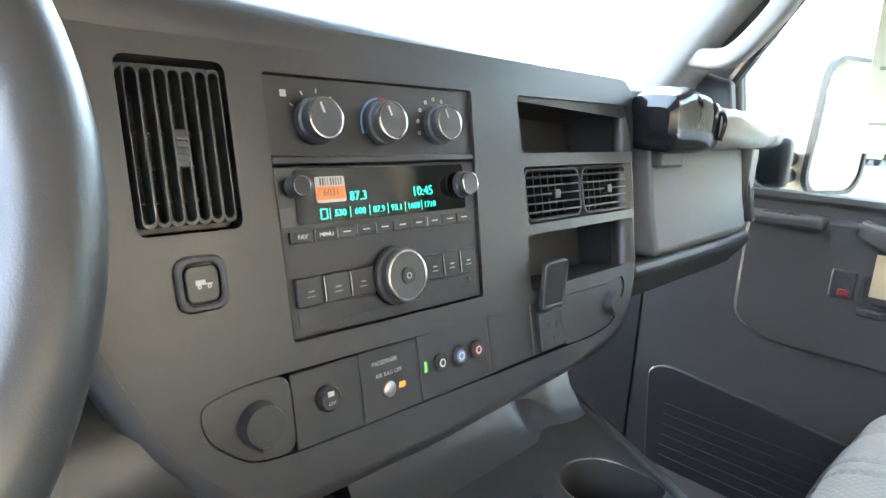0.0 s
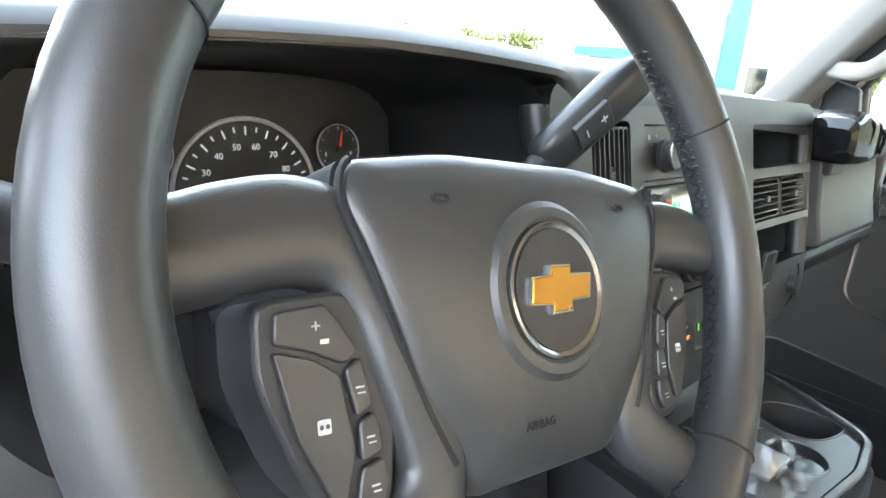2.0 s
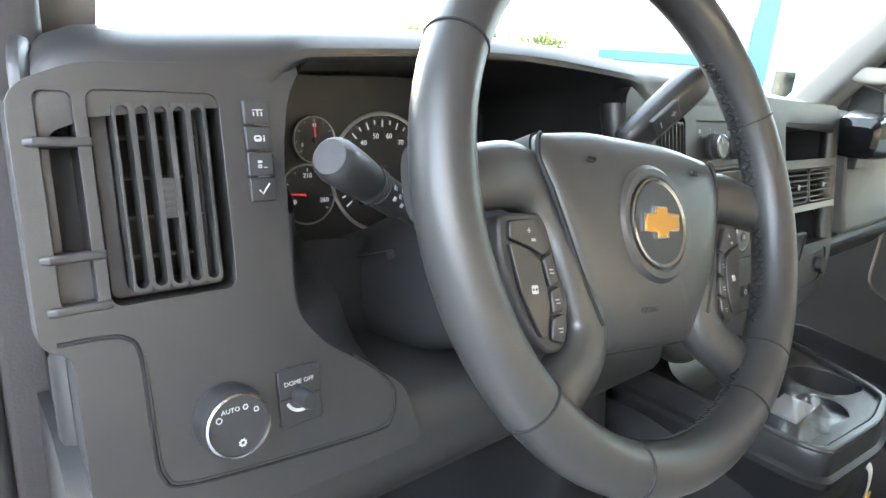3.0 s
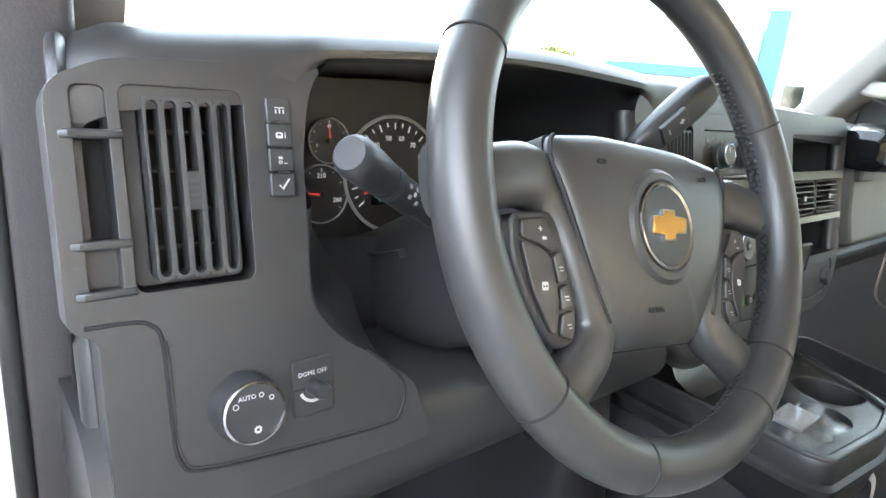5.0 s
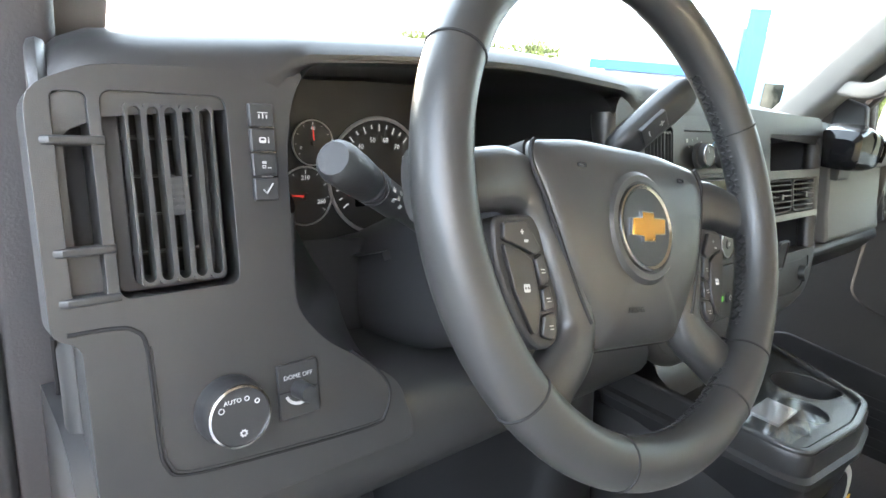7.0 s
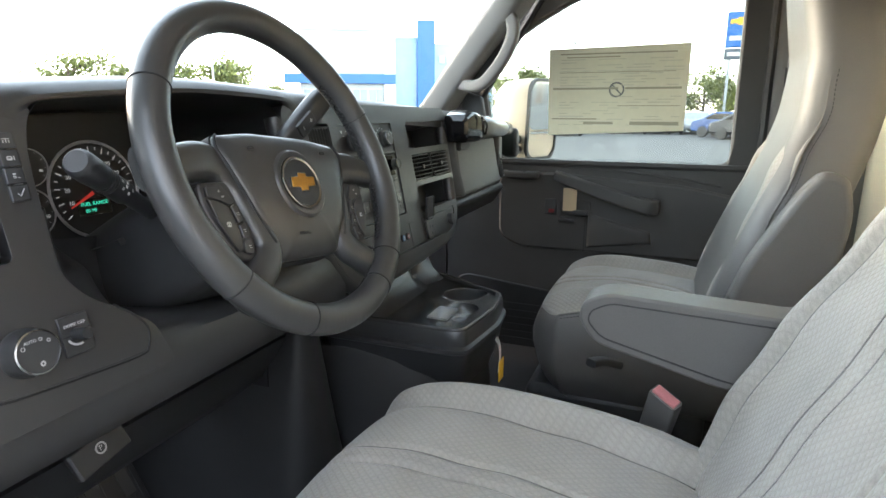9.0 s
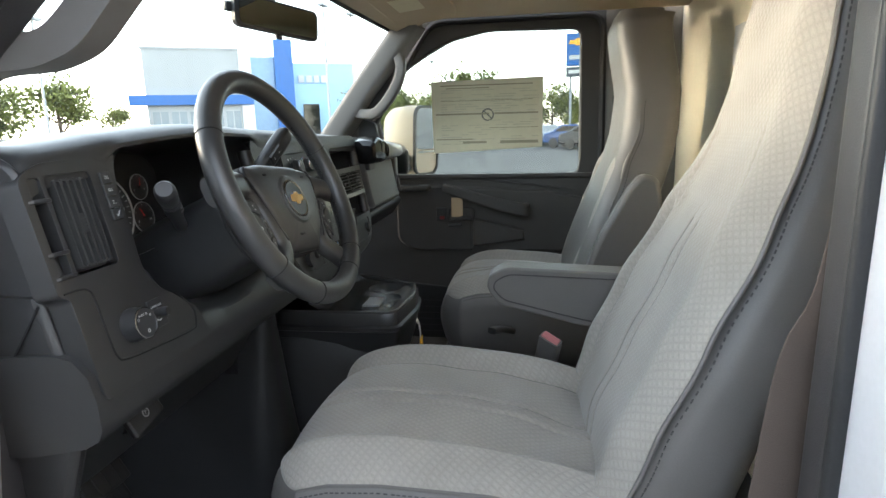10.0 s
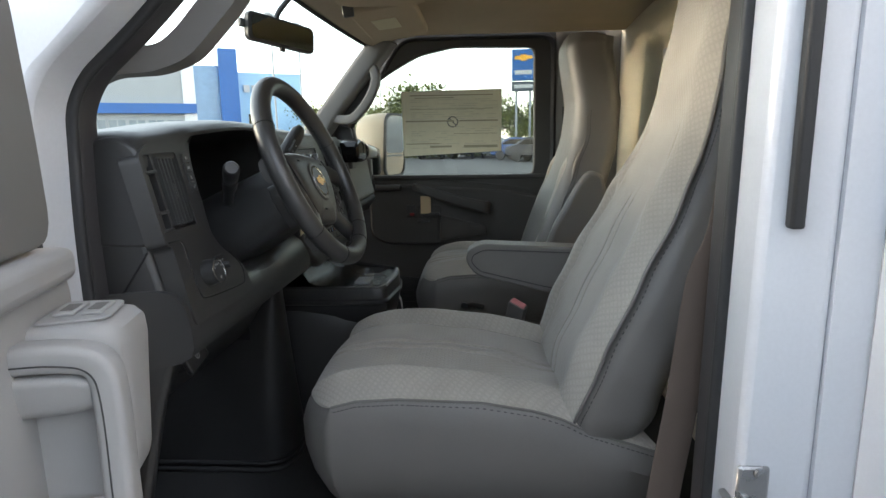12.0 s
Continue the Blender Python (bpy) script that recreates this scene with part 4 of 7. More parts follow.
def build_column():
    c = thing("steering_column", (-0.456, 0.2, 1.40), "dark plastic steering column shroud", "steering column")
    rings = []
    for k, (d, r, f) in enumerate(((-0.03, 0.055, 1.0), (-0.04, 0.062, 1.0), (-0.09, 0.066, 1.0), (-0.14, 0.07, 1.0), (-0.22, 0.075, 0.95), (-0.30, 0.075, 0.9))):
        rings.append([(p[0], p[1] - 0.012 - 0.02 * (k / 5), d) for p in rr(-r, r, -r * f, r * f * 0.85, r * 0.6, 6)])
    part("shroud", loft(rings), DARK, c, M=WHEEL)
    tip = Vector((-0.636, 0.086, 1.534))
    base = Vector((-0.542, 0.135, 1.485))
    # turn signal stalk
    d = (tip - base).normalized()
    part("signal_stalk", tube([base - d * 0.04, base + d * 0.045], 0.009, 16, (0, 0, 1)), SATIN, c)
    part("stalk_grip", tube([base + d * k for k in (0.072, 0.074, 0.092, 0.109, 0.114, 0.117)], 0.0130, 24, (0, 0, 1), scale=[0.8, 0.92, 1.0, 1.0, 0.93, 0.75]), DARK, c)
    part("stalk_collar", tube([base + d * k for k in (0.028, 0.071)], 0.0116, 24, (0, 0, 1)), SATIN, c)
    for k in range(3):
        part("collar_ring", tube([base + d * (0.061 + 0.0040 * k), base + d * (0.063 + 0.0040 * k)], 0.0122, 24, (0, 0, 1)), DARK, c)
    for k, a in ((0.054, -0.35), (0.054, 0.25), (0.047, -0.05), (0.042, -0.45), (0.042, 0.35), (0.034, 0.0)):
        r = 0.0117
        side = d.cross(Vector((0, 0, 1))).normalized()
        out = (-side if side.y > 0 else side) * math.cos(a) + Vector((0, 0, 1)) * math.sin(a)
        part("symbol", bx(-0.0018, 0.0018, -0.0014, 0.0014, 0, 0.0004), PRINT, c, M=frame_at(base + d * k + out * r, d, out.cross(d)))
    # gear lever
    g0, g1 = Vector((-0.355, 0.135, 1.490)), Vector((-0.240, 0.095, 1.600))
    d = (g1 - g0).normalized()
    part("gear_lever", tube([g0, g0 + d * 0.065], 0.0085, 14, (0, 1, 0)), DARK, c)
    rings = []
    for k, s in ((0.058, 0.6), (0.064, 0.9), (0.08, 1.0), (0.13, 1.05), (0.15, 1.0), (0.158, 0.8)):
        cpt = g0 + d * k
        side = d.cross(Vector((0, 1, 0))).normalized()
        rings.append([cpt + side * p[0] * s + Vector((0, 1, 0)) * p[1] * s for p in rr(-0.0165, 0.0165, -0.012, 0.012, 0.009, 5)])
    lg = part("lever_grip", loft(rings), SATIN, c)
    B = frame_at(g0 + d * 0.101 + Vector((-0.004, -0.0115, 0)), d, (-0.6, -0.1, 0.8))
    part("shift_button", bx(-0.016, 0.016, -0.010, 0.010, -0.002, 0.003), DARK, lg, M=B, bevel=0.001)
    part("plus_sign", join(bx(-0.0006, 0.0006, -0.003, 0.003, 0, 0.0004), bx(-0.003, 0.003, -0.0006, 0.0006, 0, 0.0004)), PRINT, lg, M=B @ T((0.008, 0, 0.0032)))
    part("minus_sign", bx(-0.0006, 0.0006, -0.003, 0.003, 0, 0.0004), PRINT, lg, M=B @ T((-0.008, 0, 0.0032)))
    # key lock
    part("key_lock", tube([(-0.40, 0.15, 1.455), (-0.375, 0.115, 1.462)], 0.016, 20), SATIN, c, "ignition lock")


build_column()


# ---- seats ----
THREAD = mat("grey_seam_thread", (0.05, 0.048, 0.047), 0.8, bump=0.0)
# darker cloth tones that paint the shade lying in seat grooves
FOLD_SHADE = mat("cloth_fold_shade", (0.15, 0.142, 0.132), 0.9, bump=0.0)
TUCK_SHADE = mat("cloth_tuck_shade", (0.22, 0.211, 0.20), 0.9, bump=0.0)


def dashes(line, step=0.007, size=0.0009):
    """Stitches along a line, as one mesh."""
    bits, run = [], 0.0
    for a, b in zip(line, line[1:]):
        run += (b - a).length
        if run < step:
            continue
        run = 0.0
        d = (b - a).normalized()
        m = frame_at((a + b) / 2, d, d.cross(Vector((0.3, 0.5, 0.81))))
        bits.append(bx(-0.0025, 0.0025, -size, size, -size, size))
        bits[-1].transform(m)
    return join(*bits)


def seat(name, cx, side, label, sy=0.0, lean=0.0):
    s = thing(name, (cx, -0.25, 0.78), label, "seat", "front seats")
    hw = 0.225
    front = smooth_path([(0.0, 0.020, 1.124), (0, 0.016, 1.140), (0, -0.004, 1.163), (0, -0.050, 1.180), (0, -0.14, 1.188), (0, -0.30, 1.173), (0, -0.44, 1.135), (0, -0.50, 1.11), (0, -0.53, 1.10)], 10)
    front = [p + Vector((0, sy, 0)) for p in front]
    welt = ((-0.56, 1.072), (-0.47, 1.100), (-0.435, 1.118), (-0.39, 1.132), (-0.30, 1.146), (-0.16, 1.150), (-0.090, 1.145), (-0.050, 1.134), (-0.02, 1.118), (0.03, 1.098))

    def seam_height(y):
        for (a, za), (b, zb) in zip(welt, welt[1:]):
            if y <= b or b == welt[-1][0]:
                return za + (zb - za) * (y - a) / (b - a)

    rings = []
    ns = 150
    rng = random.Random(int(cx * 1000) + 7)
    puck = [(rng.uniform(0, 6.28), rng.uniform(20, 60)) for _ in range(6)]
    for p in front:
        row = []
        for i in range(ns + 1):
            q = -1 + 2 * i / ns
            y = p.y - 0.068 * abs(q) ** 4.5
            e = abs(q) ** 5
            k = min(1, max(0, (abs(q) - 0.60) / 0.16))
            bol = 0.036 * k * k * (3 - 2 * k) - 0.022 - 0.006 * q * q
            g = 0.004 * math.exp(-((abs(q) - 0.60) / 0.02) ** 2) + 0.006 * math.exp(-((abs(q) - 0.075) / 0.018) ** 2)
            wr = 0.0009 * sum(math.sin(p.y * f + q * (3 + f * 0.05) + h) for h, f in puck) * (1 - abs(q) ** 3)
            row.append((cx + q * (hw + 0.004), y, (p.z - g + bol + wr) * (1 - e) + seam_height(y - sy) * e))
        rings.append(row)
    part("seat_cushion", loft(rings, closed=False), CLOTH, s, "light grey woven cloth seat cushion", angle=60)
    # thin dark tubes paint the shade along the cushion's grooves
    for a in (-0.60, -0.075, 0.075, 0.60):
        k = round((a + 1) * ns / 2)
        part("seam_shade_line", tube([Vector(r[k]) + Vector((0, 0, 0.0004)) for r in rings[3:]], 0.0012, 5, (1, 0, 0)), FOLD_SHADE, s)
    for e in (0, -1):
        sd = -1 if e == 0 else 1
        edge = [Vector(r[e]) for r in rings]
        part("seam", tube([v + Vector((sd * 0.001, 0, -0.001)) for v in edge], 0.0028, 6, (1, 0, 0)), VINYL, s)
        part("stitching", dashes([v + Vector((sd * 0.0055, 0, -0.008)) for v in smooth_path(edge, 3)]), THREAD, s, "dark seam stitching")
    rim = [Vector(r[0]) for r in rings[:0:-1]] + [Vector(v) for v in rings[0]] + [Vector(r[-1]) for r in rings[1:]]
    skirt = []
    for i, v in enumerate(rim):
        d = rim[min(len(rim) - 1, i + 11)] - rim[max(0, i - 11)]
        n = Vector((-d.y, d.x, 0)).normalized()
        skirt.append([v, v + n * 0.004 - Vector((0, 0, 0.004)), v + n * 0.010 - Vector((0, 0, 0.018)), v + n * 0.016 - Vector((0, 0, 0.040))] + [Vector((v.x, v.y, z)) + n * o for z, o in ((1.035, 0.015), (0.99, 0.004), (0.95, -0.015), (0.92, -0.04))])
    part("side_panel", loft(skirt, closed=False), VINYL, s, "grey vinyl cushion side and front")
    # backrest
    path = smooth_path([(0, -0.432, 1.060), (0, -0.438, 1.10), (0, -0.462, 1.19), (0, -0.528, 1.34), (0, -0.590, 1.47), (0, -0.632, 1.58), (0, -0.660, 1.72), (0, -0.682, 1.84), (0, -0.71, 1.885)], 11)
    path = [p + Vector((0, lean * (0.002 + 0.12 * max(-0.2, p.z - 1.28) + 0.25 * max(0, p.z - 1.70)), 0)) for p in path]
    prof = ((1.06, 0.165), (1.085, 0.203), (1.11, 0.224), (1.14, 0.234), (1.22, 0.238), (1.34, 0.232), (1.46, 0.203), (1.56, 0.167), (1.66, 0.142), (1.80, 0.126), (1.86, 0.116), (1.90, 0.085))

    def wid(z):
        for (a, wa), (b, wb) in zip(prof, prof[1:]):
            if z <= b:
                return wa + (wb - wa) * max(0, (z - a) / (b - a))
        return prof[-1][1]

    def cut(v, a, w, d):
        return d * math.exp(-((v - a) / w) ** 2)

    rings = []
    for j, p in enumerate(path):
        w = wid(p.z)
        row = []
        low = 1 / (1 + math.exp((p.z - 1.47) * 160))
        panel = 1 / (1 + math.exp((p.z - 1.585) * 160)) - low
        for i in range(ns + 1):
            q = -1 + 2 * i / ns
            back = (0.016 + 0.010 * min(1, max(0, (p.z - 1.3) / 0.3))) * abs(q) ** 4
            bol = 0.024 * math.exp(-((abs(q) - 0.78) / 0.17) ** 2) * (1 if p.z < 1.48 else max(0.25, 1 - (p.z - 1.48) * 7))
            g = low * (cut(abs(q), 0.66, 0.030, 0.012) + cut(abs(q), 0.075, 0.016, 0.003))
            g += (cut(p.z, 1.478, 0.007, 0.005) + cut(p.z, 1.583, 0.006, 0.0035)) * (1 if abs(q) < 0.55 else 0.15)
            g += panel * cut(abs(q), 0.60, 0.022, 0.0035)
            wr = 0.0008 * sum(math.sin(p.z * f + q * 4 + h) for h, f in puck)
            row.append((cx + q * w, p.y + bol - back - g + wr, p.z - 0.25 * (bol - g)))
        rings.append(row)
    back_rings = rings
    # the same painted groove shade, fainter, on the lower backrest
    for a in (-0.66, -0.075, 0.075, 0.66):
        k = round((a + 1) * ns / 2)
        part("seam_shade_line", tube([Vector(r[k]) + Vector((0, 0.0009, 0)) for r, p in zip(rings, path) if p.z < 1.470], 0.0007, 5, (1, 0, 0)), TUCK_SHADE, s)
    part("backrest", loft(rings, closed=False), CLOTH, s, "light grey woven cloth backrest", angle=60)
    shell = []
    for j, p in enumerate(path):
        w = wid(p.z) + 0.010
        k = 0.016 + 0.010 * min(1, max(0, (p.z - 1.3) / 0.3))
        d = (0.145 - 0.09 * (p.z - 1.1) * (1 - lean)) * (1 - 0.45 * max(0, (1.15 - p.z) / 0.09) ** 2)
        top = 1 if j < len(path) - 3 else 0.8
        shell.append([(cx + q[0], p.y - k + 0.016 + 0.022 * lean + q[1], p.z - 0.02 + 0.022 * max(0, (p.z - 1.75) / 0.13)) for q in rr(-w, w, -d * top, 0.0, 0.045, 8)])
    part("backrest_shell", loft(shell), VINYL, s, "grey vinyl backrest sides and back")
    for e in (0, -1):
        sd = -1 if e == 0 else 1
        line = [Vector(r[e]) + Vector((sd * 0.002, -0.003, 0)) for r in back_rings]
        part("piping", tube(line, 0.003, 6, (0, 1, 0)), VINYL, s)
        part("stitching", dashes([v + Vector((sd * 0.0042, -0.010, 0)) for v in smooth_path(line, 3)]), THREAD, s, "dark seam stitching")
    # inboard armrest
    ax_ = cx - side * (hw + 0.045)
    if side < 0:
        outline = fillet([(-0.58, 1.36), (-0.55, 1.315), (-0.30, 1.326), (-0.268, 1.31), (-0.262, 1.285), (-0.285, 1.25), (-0.46, 1.207), (-0.58, 1.20)], 0.025)
        a = yz_plate(outline, [], ax_ - 0.032, ax_ + 0.032)
        arm = part("armrest", a, VINYL, s, "padded grey vinyl armrest", bevel=0.014, seg=4)
        edge = fillet([(-0.57, 1.345), (-0.545, 1.303), (-0.305, 1.312), (-0.28, 1.298), (-0.276, 1.283), (-0.295, 1.26), (-0.46, 1.22), (-0.57, 1.21)], 0.02)
        part("armrest_seam", tube([Vector((ax_ - 0.0325, p[0], p[1])) for p in edge], 0.0013, 5, (1, 0, 0), closed=True), THREAD, arm)
    else:
        outline = fillet([(-0.475, 1.19), (-0.51, 1.30), (-0.585, 1.44), (-0.615, 1.475), (-0.655, 1.465), (-0.67, 1.40), (-0.65, 1.22)], 0.035, 6)
        part("armrest", yz_plate(outline, [], cx - hw - 0.062, cx - hw - 0.012), VINYL, s, "raised grey vinyl armrest", bevel=0.016, seg=4)
    part("seat_base", bx(cx - 0.20, cx + 0.20, -0.48, -0.08, 0.78, 0.94), DARK, s, "black seat pedestal", bevel=0.02)
    return s


seat("driver_seat", -0.400, -1, "grey cloth and vinyl high-backed driver seat")
seat("passenger_seat", 0.495, 1, "grey cloth and vinyl high-backed passenger seat", -0.112, 1.0)


# ---- engine cover and tray ----
def build_console():
    e = thing("engine_cover", (0.03, 0.3, 0.78), "black plastic engine cover between the footwells", "engine cover")

    def plan(k):
        return fillet([(-0.10, 0.72), (-0.06 - 0.7 * k, 0.16), (-0.035 - 0.7 * k, -0.022 - k), (0.195 + 0.5 * k, -0.026 - k), (0.285 + k, 0.115), (0.31 + k, 0.25), (0.31 + k, 0.72)], 0.05, 6)

    def hump(z, k):
        xr = -0.135 + (1.187 - z) * 0.27
        return [(p[0], p[1], z) for p in fillet([(-0.215 - k, 0.72), (-0.207 - k, 0.186 - 0.4 * k), (xr, 0.186 - 0.4 * k), (xr + 0.03, 0.72)], 0.075, 8)]

    part("cover", loft([[(p[0], p[1], z) for p in plan(k)] for z, k in ((0.78, 0.028), (0.90, 0.016), (1.05, 0.004), (1.11, -0.002), (1.125, -0.012))]), SATIN, e)
    part("footwell_bulge", loft([hump(z, k) for z, k in ((0.78, 0.032), (0.86, 0.022), (0.98, 0.010), (1.10, 0.0), (1.20, -0.006), (1.245, -0.012))]), SATIN, e)
    for k, z in ((0.052, 0.786), (0.036, 0.794)):
        edge = [Vector(p) for p in hump(z, k)]
        part("skirt_bead", tube(edge, 0.006, 8, (0, 0, 1), closed=True), RUBBER, e)
    part("skirt_lip", loft([[(p[0], p[1], z) for p in hump(0.78, 0.055)] for z in (0.78, 0.786)]), RUBBER, e)
    t = thing("console_tray", (0.08, 0.05, 1.10), "satin black console tray with cup holders on the engine cover", "console")
    out = fillet([(-0.052, 0.24), (-0.049, -0.020), (-0.038, -0.046), (0.105, -0.061), (0.192, -0.050), (0.214, -0.028), (0.287, 0.108), (0.335, 0.20), (0.335, 0.24)], 0.020, 5)
    inner = fillet([(-0.041, 0.235), (-0.038, -0.018), (-0.030, -0.035), (0.105, -0.049), (0.186, -0.039), (0.204, -0.022), (0.276, 0.112), (0.322, 0.20), (0.322, 0.235)], 0.016, 5)
    part("tray_lip", plate(out, [inner], 0.014), TRAY, t, "satin tray lip", M=T((0, 0, 1.192)), bevel=0.003, seg=3)
    big = [(0.172 + 0.044 * math.cos(x) + 0.010 * max(0, math.cos(x + 0.9)) ** 6, 0.034 + 0.044 * math.sin(x) - 0.012 * max(0, math.cos(x + 0.9)) ** 6) for x in [2 * math.pi * i / 48 for i in range(48)]]
    cups = (big, ring(0.034, 40, 0.086, 0.004), ring(0.014, 28, 0.022, -0.013))
    part("tray_floor", plate(inner, cups, 0.008), TRAY, t, M=T((0, 0, 1.185)))
    for c in cups:
        m = Vector((sum(p[0] for p in c) / len(c), sum(p[1] for p in c) / len(c)))
        deep = [[(m.x + (p[0] - m.x) * k, m.y + (p[1] - m.y) * k, z) for p in c] for k, z in ((1.0, 1.184), (0.96, 1.17), (0.92, 1.12), (0.8, 1.115))]
        cup = loft(deep, caps=False)
        cup.faces.new([cup.verts.new(p) for p in deep[-1]])
        part("cup_holder", cup, DARK, t)
        part("cup_rim", tube([(p[0], p[1], 1.1845) for p in c], 0.0016, 6, (0, 0, 1), closed=True), TRAY, t)
    # sloping back of the tray, up under the dashboard
    back = []
    for i in range(33):
        row = []
        for y, z, k in ((0.105, 1.180, 1), (0.135, 1.189, 1), (0.160, 1.203, 1), (0.175, 1.23, 0.6), (0.20, 1.31, 0)):
            lo, hi = -0.041, 0.276 + (y - 0.112) * 0.52
            x = lo + (hi - lo) * i / 32
            row.append((x, y + 0.016 * k * math.exp(-((x - 0.216) / 0.020) ** 2), z))
        back.append(row)
    part("tray_back", loft(back, closed=False), TRAY, t)
    side = []
    mid = Vector((0.13, 0.09))
    for z, k in ((1.186, 0.0), (1.180, 0.002), (1.158, 0.003), (1.154, 0.009), (1.146, 0.0095), (1.142, 0.004), (1.10, -0.003), (1.06, -0.016)):
        side.append([(p[0] + (p[0] - mid.x) * k / 0.15, p[1] + (p[1] - mid.y) * k / 0.15, z) for p in out])
    part("tray_side", loft(side, caps=False), SATIN, t)



build_console()


# ---- passenger door and its window ----
def build_pdoor():
    d = thing("passenger_door", (0.92, -0.2, 0.7), "dark grey passenger door panel with pull handle", "door", kind="structure")
    win = fillet([(0.180, 1.422), (-0.516, 1.422), (-0.512, 1.925), (-0.19, 1.932), (-0.05, 1.903), (0.06, 1.845), (0.13, 1.800), (0.237, 1.66), (0.21, 1.50)], 0.03)
    part("door_frame", yz_plate([(0.42, 0.70), (0.42, 1.50), (0.02, 2.02), (-0.62, 2.02), (-0.62, 0.70)], [win], 0.93, 0.97), DOORP, d, bevel=0.008)
    part("lower_panel", yz_plate(fillet([(0.36, 0.74), (0.36, 1.40), (0.16, 1.415), (-0.58, 1.415), (-0.58, 0.74)], 0.03), [], 0.905, 0.93), DOORP, d, bevel=0.006)
    part("raised_panel", yz_plate(fillet([(0.165, 1.38), (0.165, 1.17), (0.10, 1.135), (-0.55, 1.135), (-0.56, 1.33), (-0.40, 1.36), (0.0, 1.385)], 0.03), [], 0.885, 0.905), DOORP, d, bevel=0.008)
    seal = [Vector((0.93, p[0], p[1])) for p in fillet([(0.36, 1.44), (0.02, 1.97), (-0.59, 1.97), (-0.60, 0.75)], 0.06, 6)]
    part("weatherstrip", tube(seal[2:], 0.012, 8, (1, 0, 0)), RUBBER, d)
    pull = smooth_path([(0.880, -0.022, 1.378), (0.862, -0.05, 1.370), (0.852, -0.12, 1.348), (0.848, -0.22, 1.318), (0.850, -0.29, 1.300), (0.858, -0.318, 1.294), (0.884, -0.325, 1.293)], 7)
    grow = [0.75 + 0.45 * min(1, i / 30) for i in range(len(pull))]
    part("pull_handle", sweep(pull, rr(-0.011, 0.011, -0.020, 0.020, 0.008, 4), (0, 0, 1), scale=grow), DOORP, d)
    part("panel_joint", bx(0.8835, 0.8855, -0.1198, -0.1182, 1.136, 1.262), VOID, d)
    part("top_crease", tube(smooth_path([(0.906, 0.0, 1.405), (0.904, -0.12, 1.402), (0.902, -0.30, 1.388), (0.900, -0.50, 1.362)], 6), 0.0035, 6, (1, 0, 0)), DOORP, d)
    part("pull_cup", loft([[(x, y, z) for y, z in ((-0.126 - k, 1.262 - k), (-0.318 + k, 1.215 - k), (-0.322 + k, 1.176 + k), (-0.126 - k, 1.150 + k))] for x, k in ((0.886, 0.0), (0.876, 0.006), (0.874, 0.012))]), DOORP, d, bevel=0.003)
    part("ledge", loft([[(x, 0.33, z0), (x, -0.585, z0), (x, -0.585, z1), (x, 0.33, z1)] for x, z0, z1 in ((0.906, 1.404, 1.424), (0.898, 1.408, 1.424), (0.894, 1.413, 1.423))]), DOORP, d, "narrow sill under the window")
    w = part("window_pane", yz_plate([(0.24, 1.41), (-0.53, 1.41), (-0.53, 1.945), (-0.2, 1.945), (-0.03, 1.91), (0.15, 1.81), (0.25, 1.66)], [], 0.948, 0.952), GLASS, d)
    w.visible_shadow = False


build_pdoor()


def build_sticker():
    s = thing("price_sticker", (0.94, -0.2, 1.64), "large cream printed price sheet on the side window", "sticker")
    part("sheet", yz_plate([(0.022, 1.500), (-0.383, 1.518), (-0.385, 1.768), (0.028, 1.762)], [], 0.942, 0.944), PAPER, s)
    rng = random.Random(3)
    for z, y0, y1, h in ((1.755, -0.02, -0.36, 0.004), (1.745, -0.04, -0.2, 0.003), (1.652, 0.0, -0.2, 0.006), (1.652, -0.22, -0.38, 0.006), (1.56, 0.0, -0.14, 0.004), (1.548, -0.1, -0.19, 0.008), (1.548, -0.24, -0.38, 0.010), (1.60, -0.2, -0.38, 0.002), (1.70, -0.02, -0.36, 0.002)):
        part("print_bar", bx(0.9405, 0.942, y1 + 0.012, y0 + 0.012, z - 0.009 - h / 2, z - 0.009 + h / 2), BARINK, s)
    for k in range(26):
        z = 1.746 - 0.0085 * k
        y = -0.01
        while y > -0.35:
            w = rng.uniform(0.02, 0.09)
            if rng.random() < 0.62 and not (1.645 > z > 1.62):
                part("text_line", bx(0.9408, 0.942, max(y - w, -0.37), y, z - 0.0013, z + 0.0013), FAINT, s)
            y -= w + rng.uniform(0.008, 0.04)
    part("print_mark", lathe([(0.018, 0), (0.018, 0.001), (0.023, 0.001), (0.023, 0)], 32), INK, s, M=frame_at((0.942, -0.183, 1.639), (0, -1, 0), (0, 0, 1)))
    part("print_slash", bx(-0.0205, 0.0205, -0.0022, 0.0022, 0, 0.001), INK, s, M=frame_at((0.942, -0.183, 1.639), (0, -1, 0), (0, 0, 1)) @ Matrix.Rotation(radians(-45), 4, "Z"))


build_sticker()


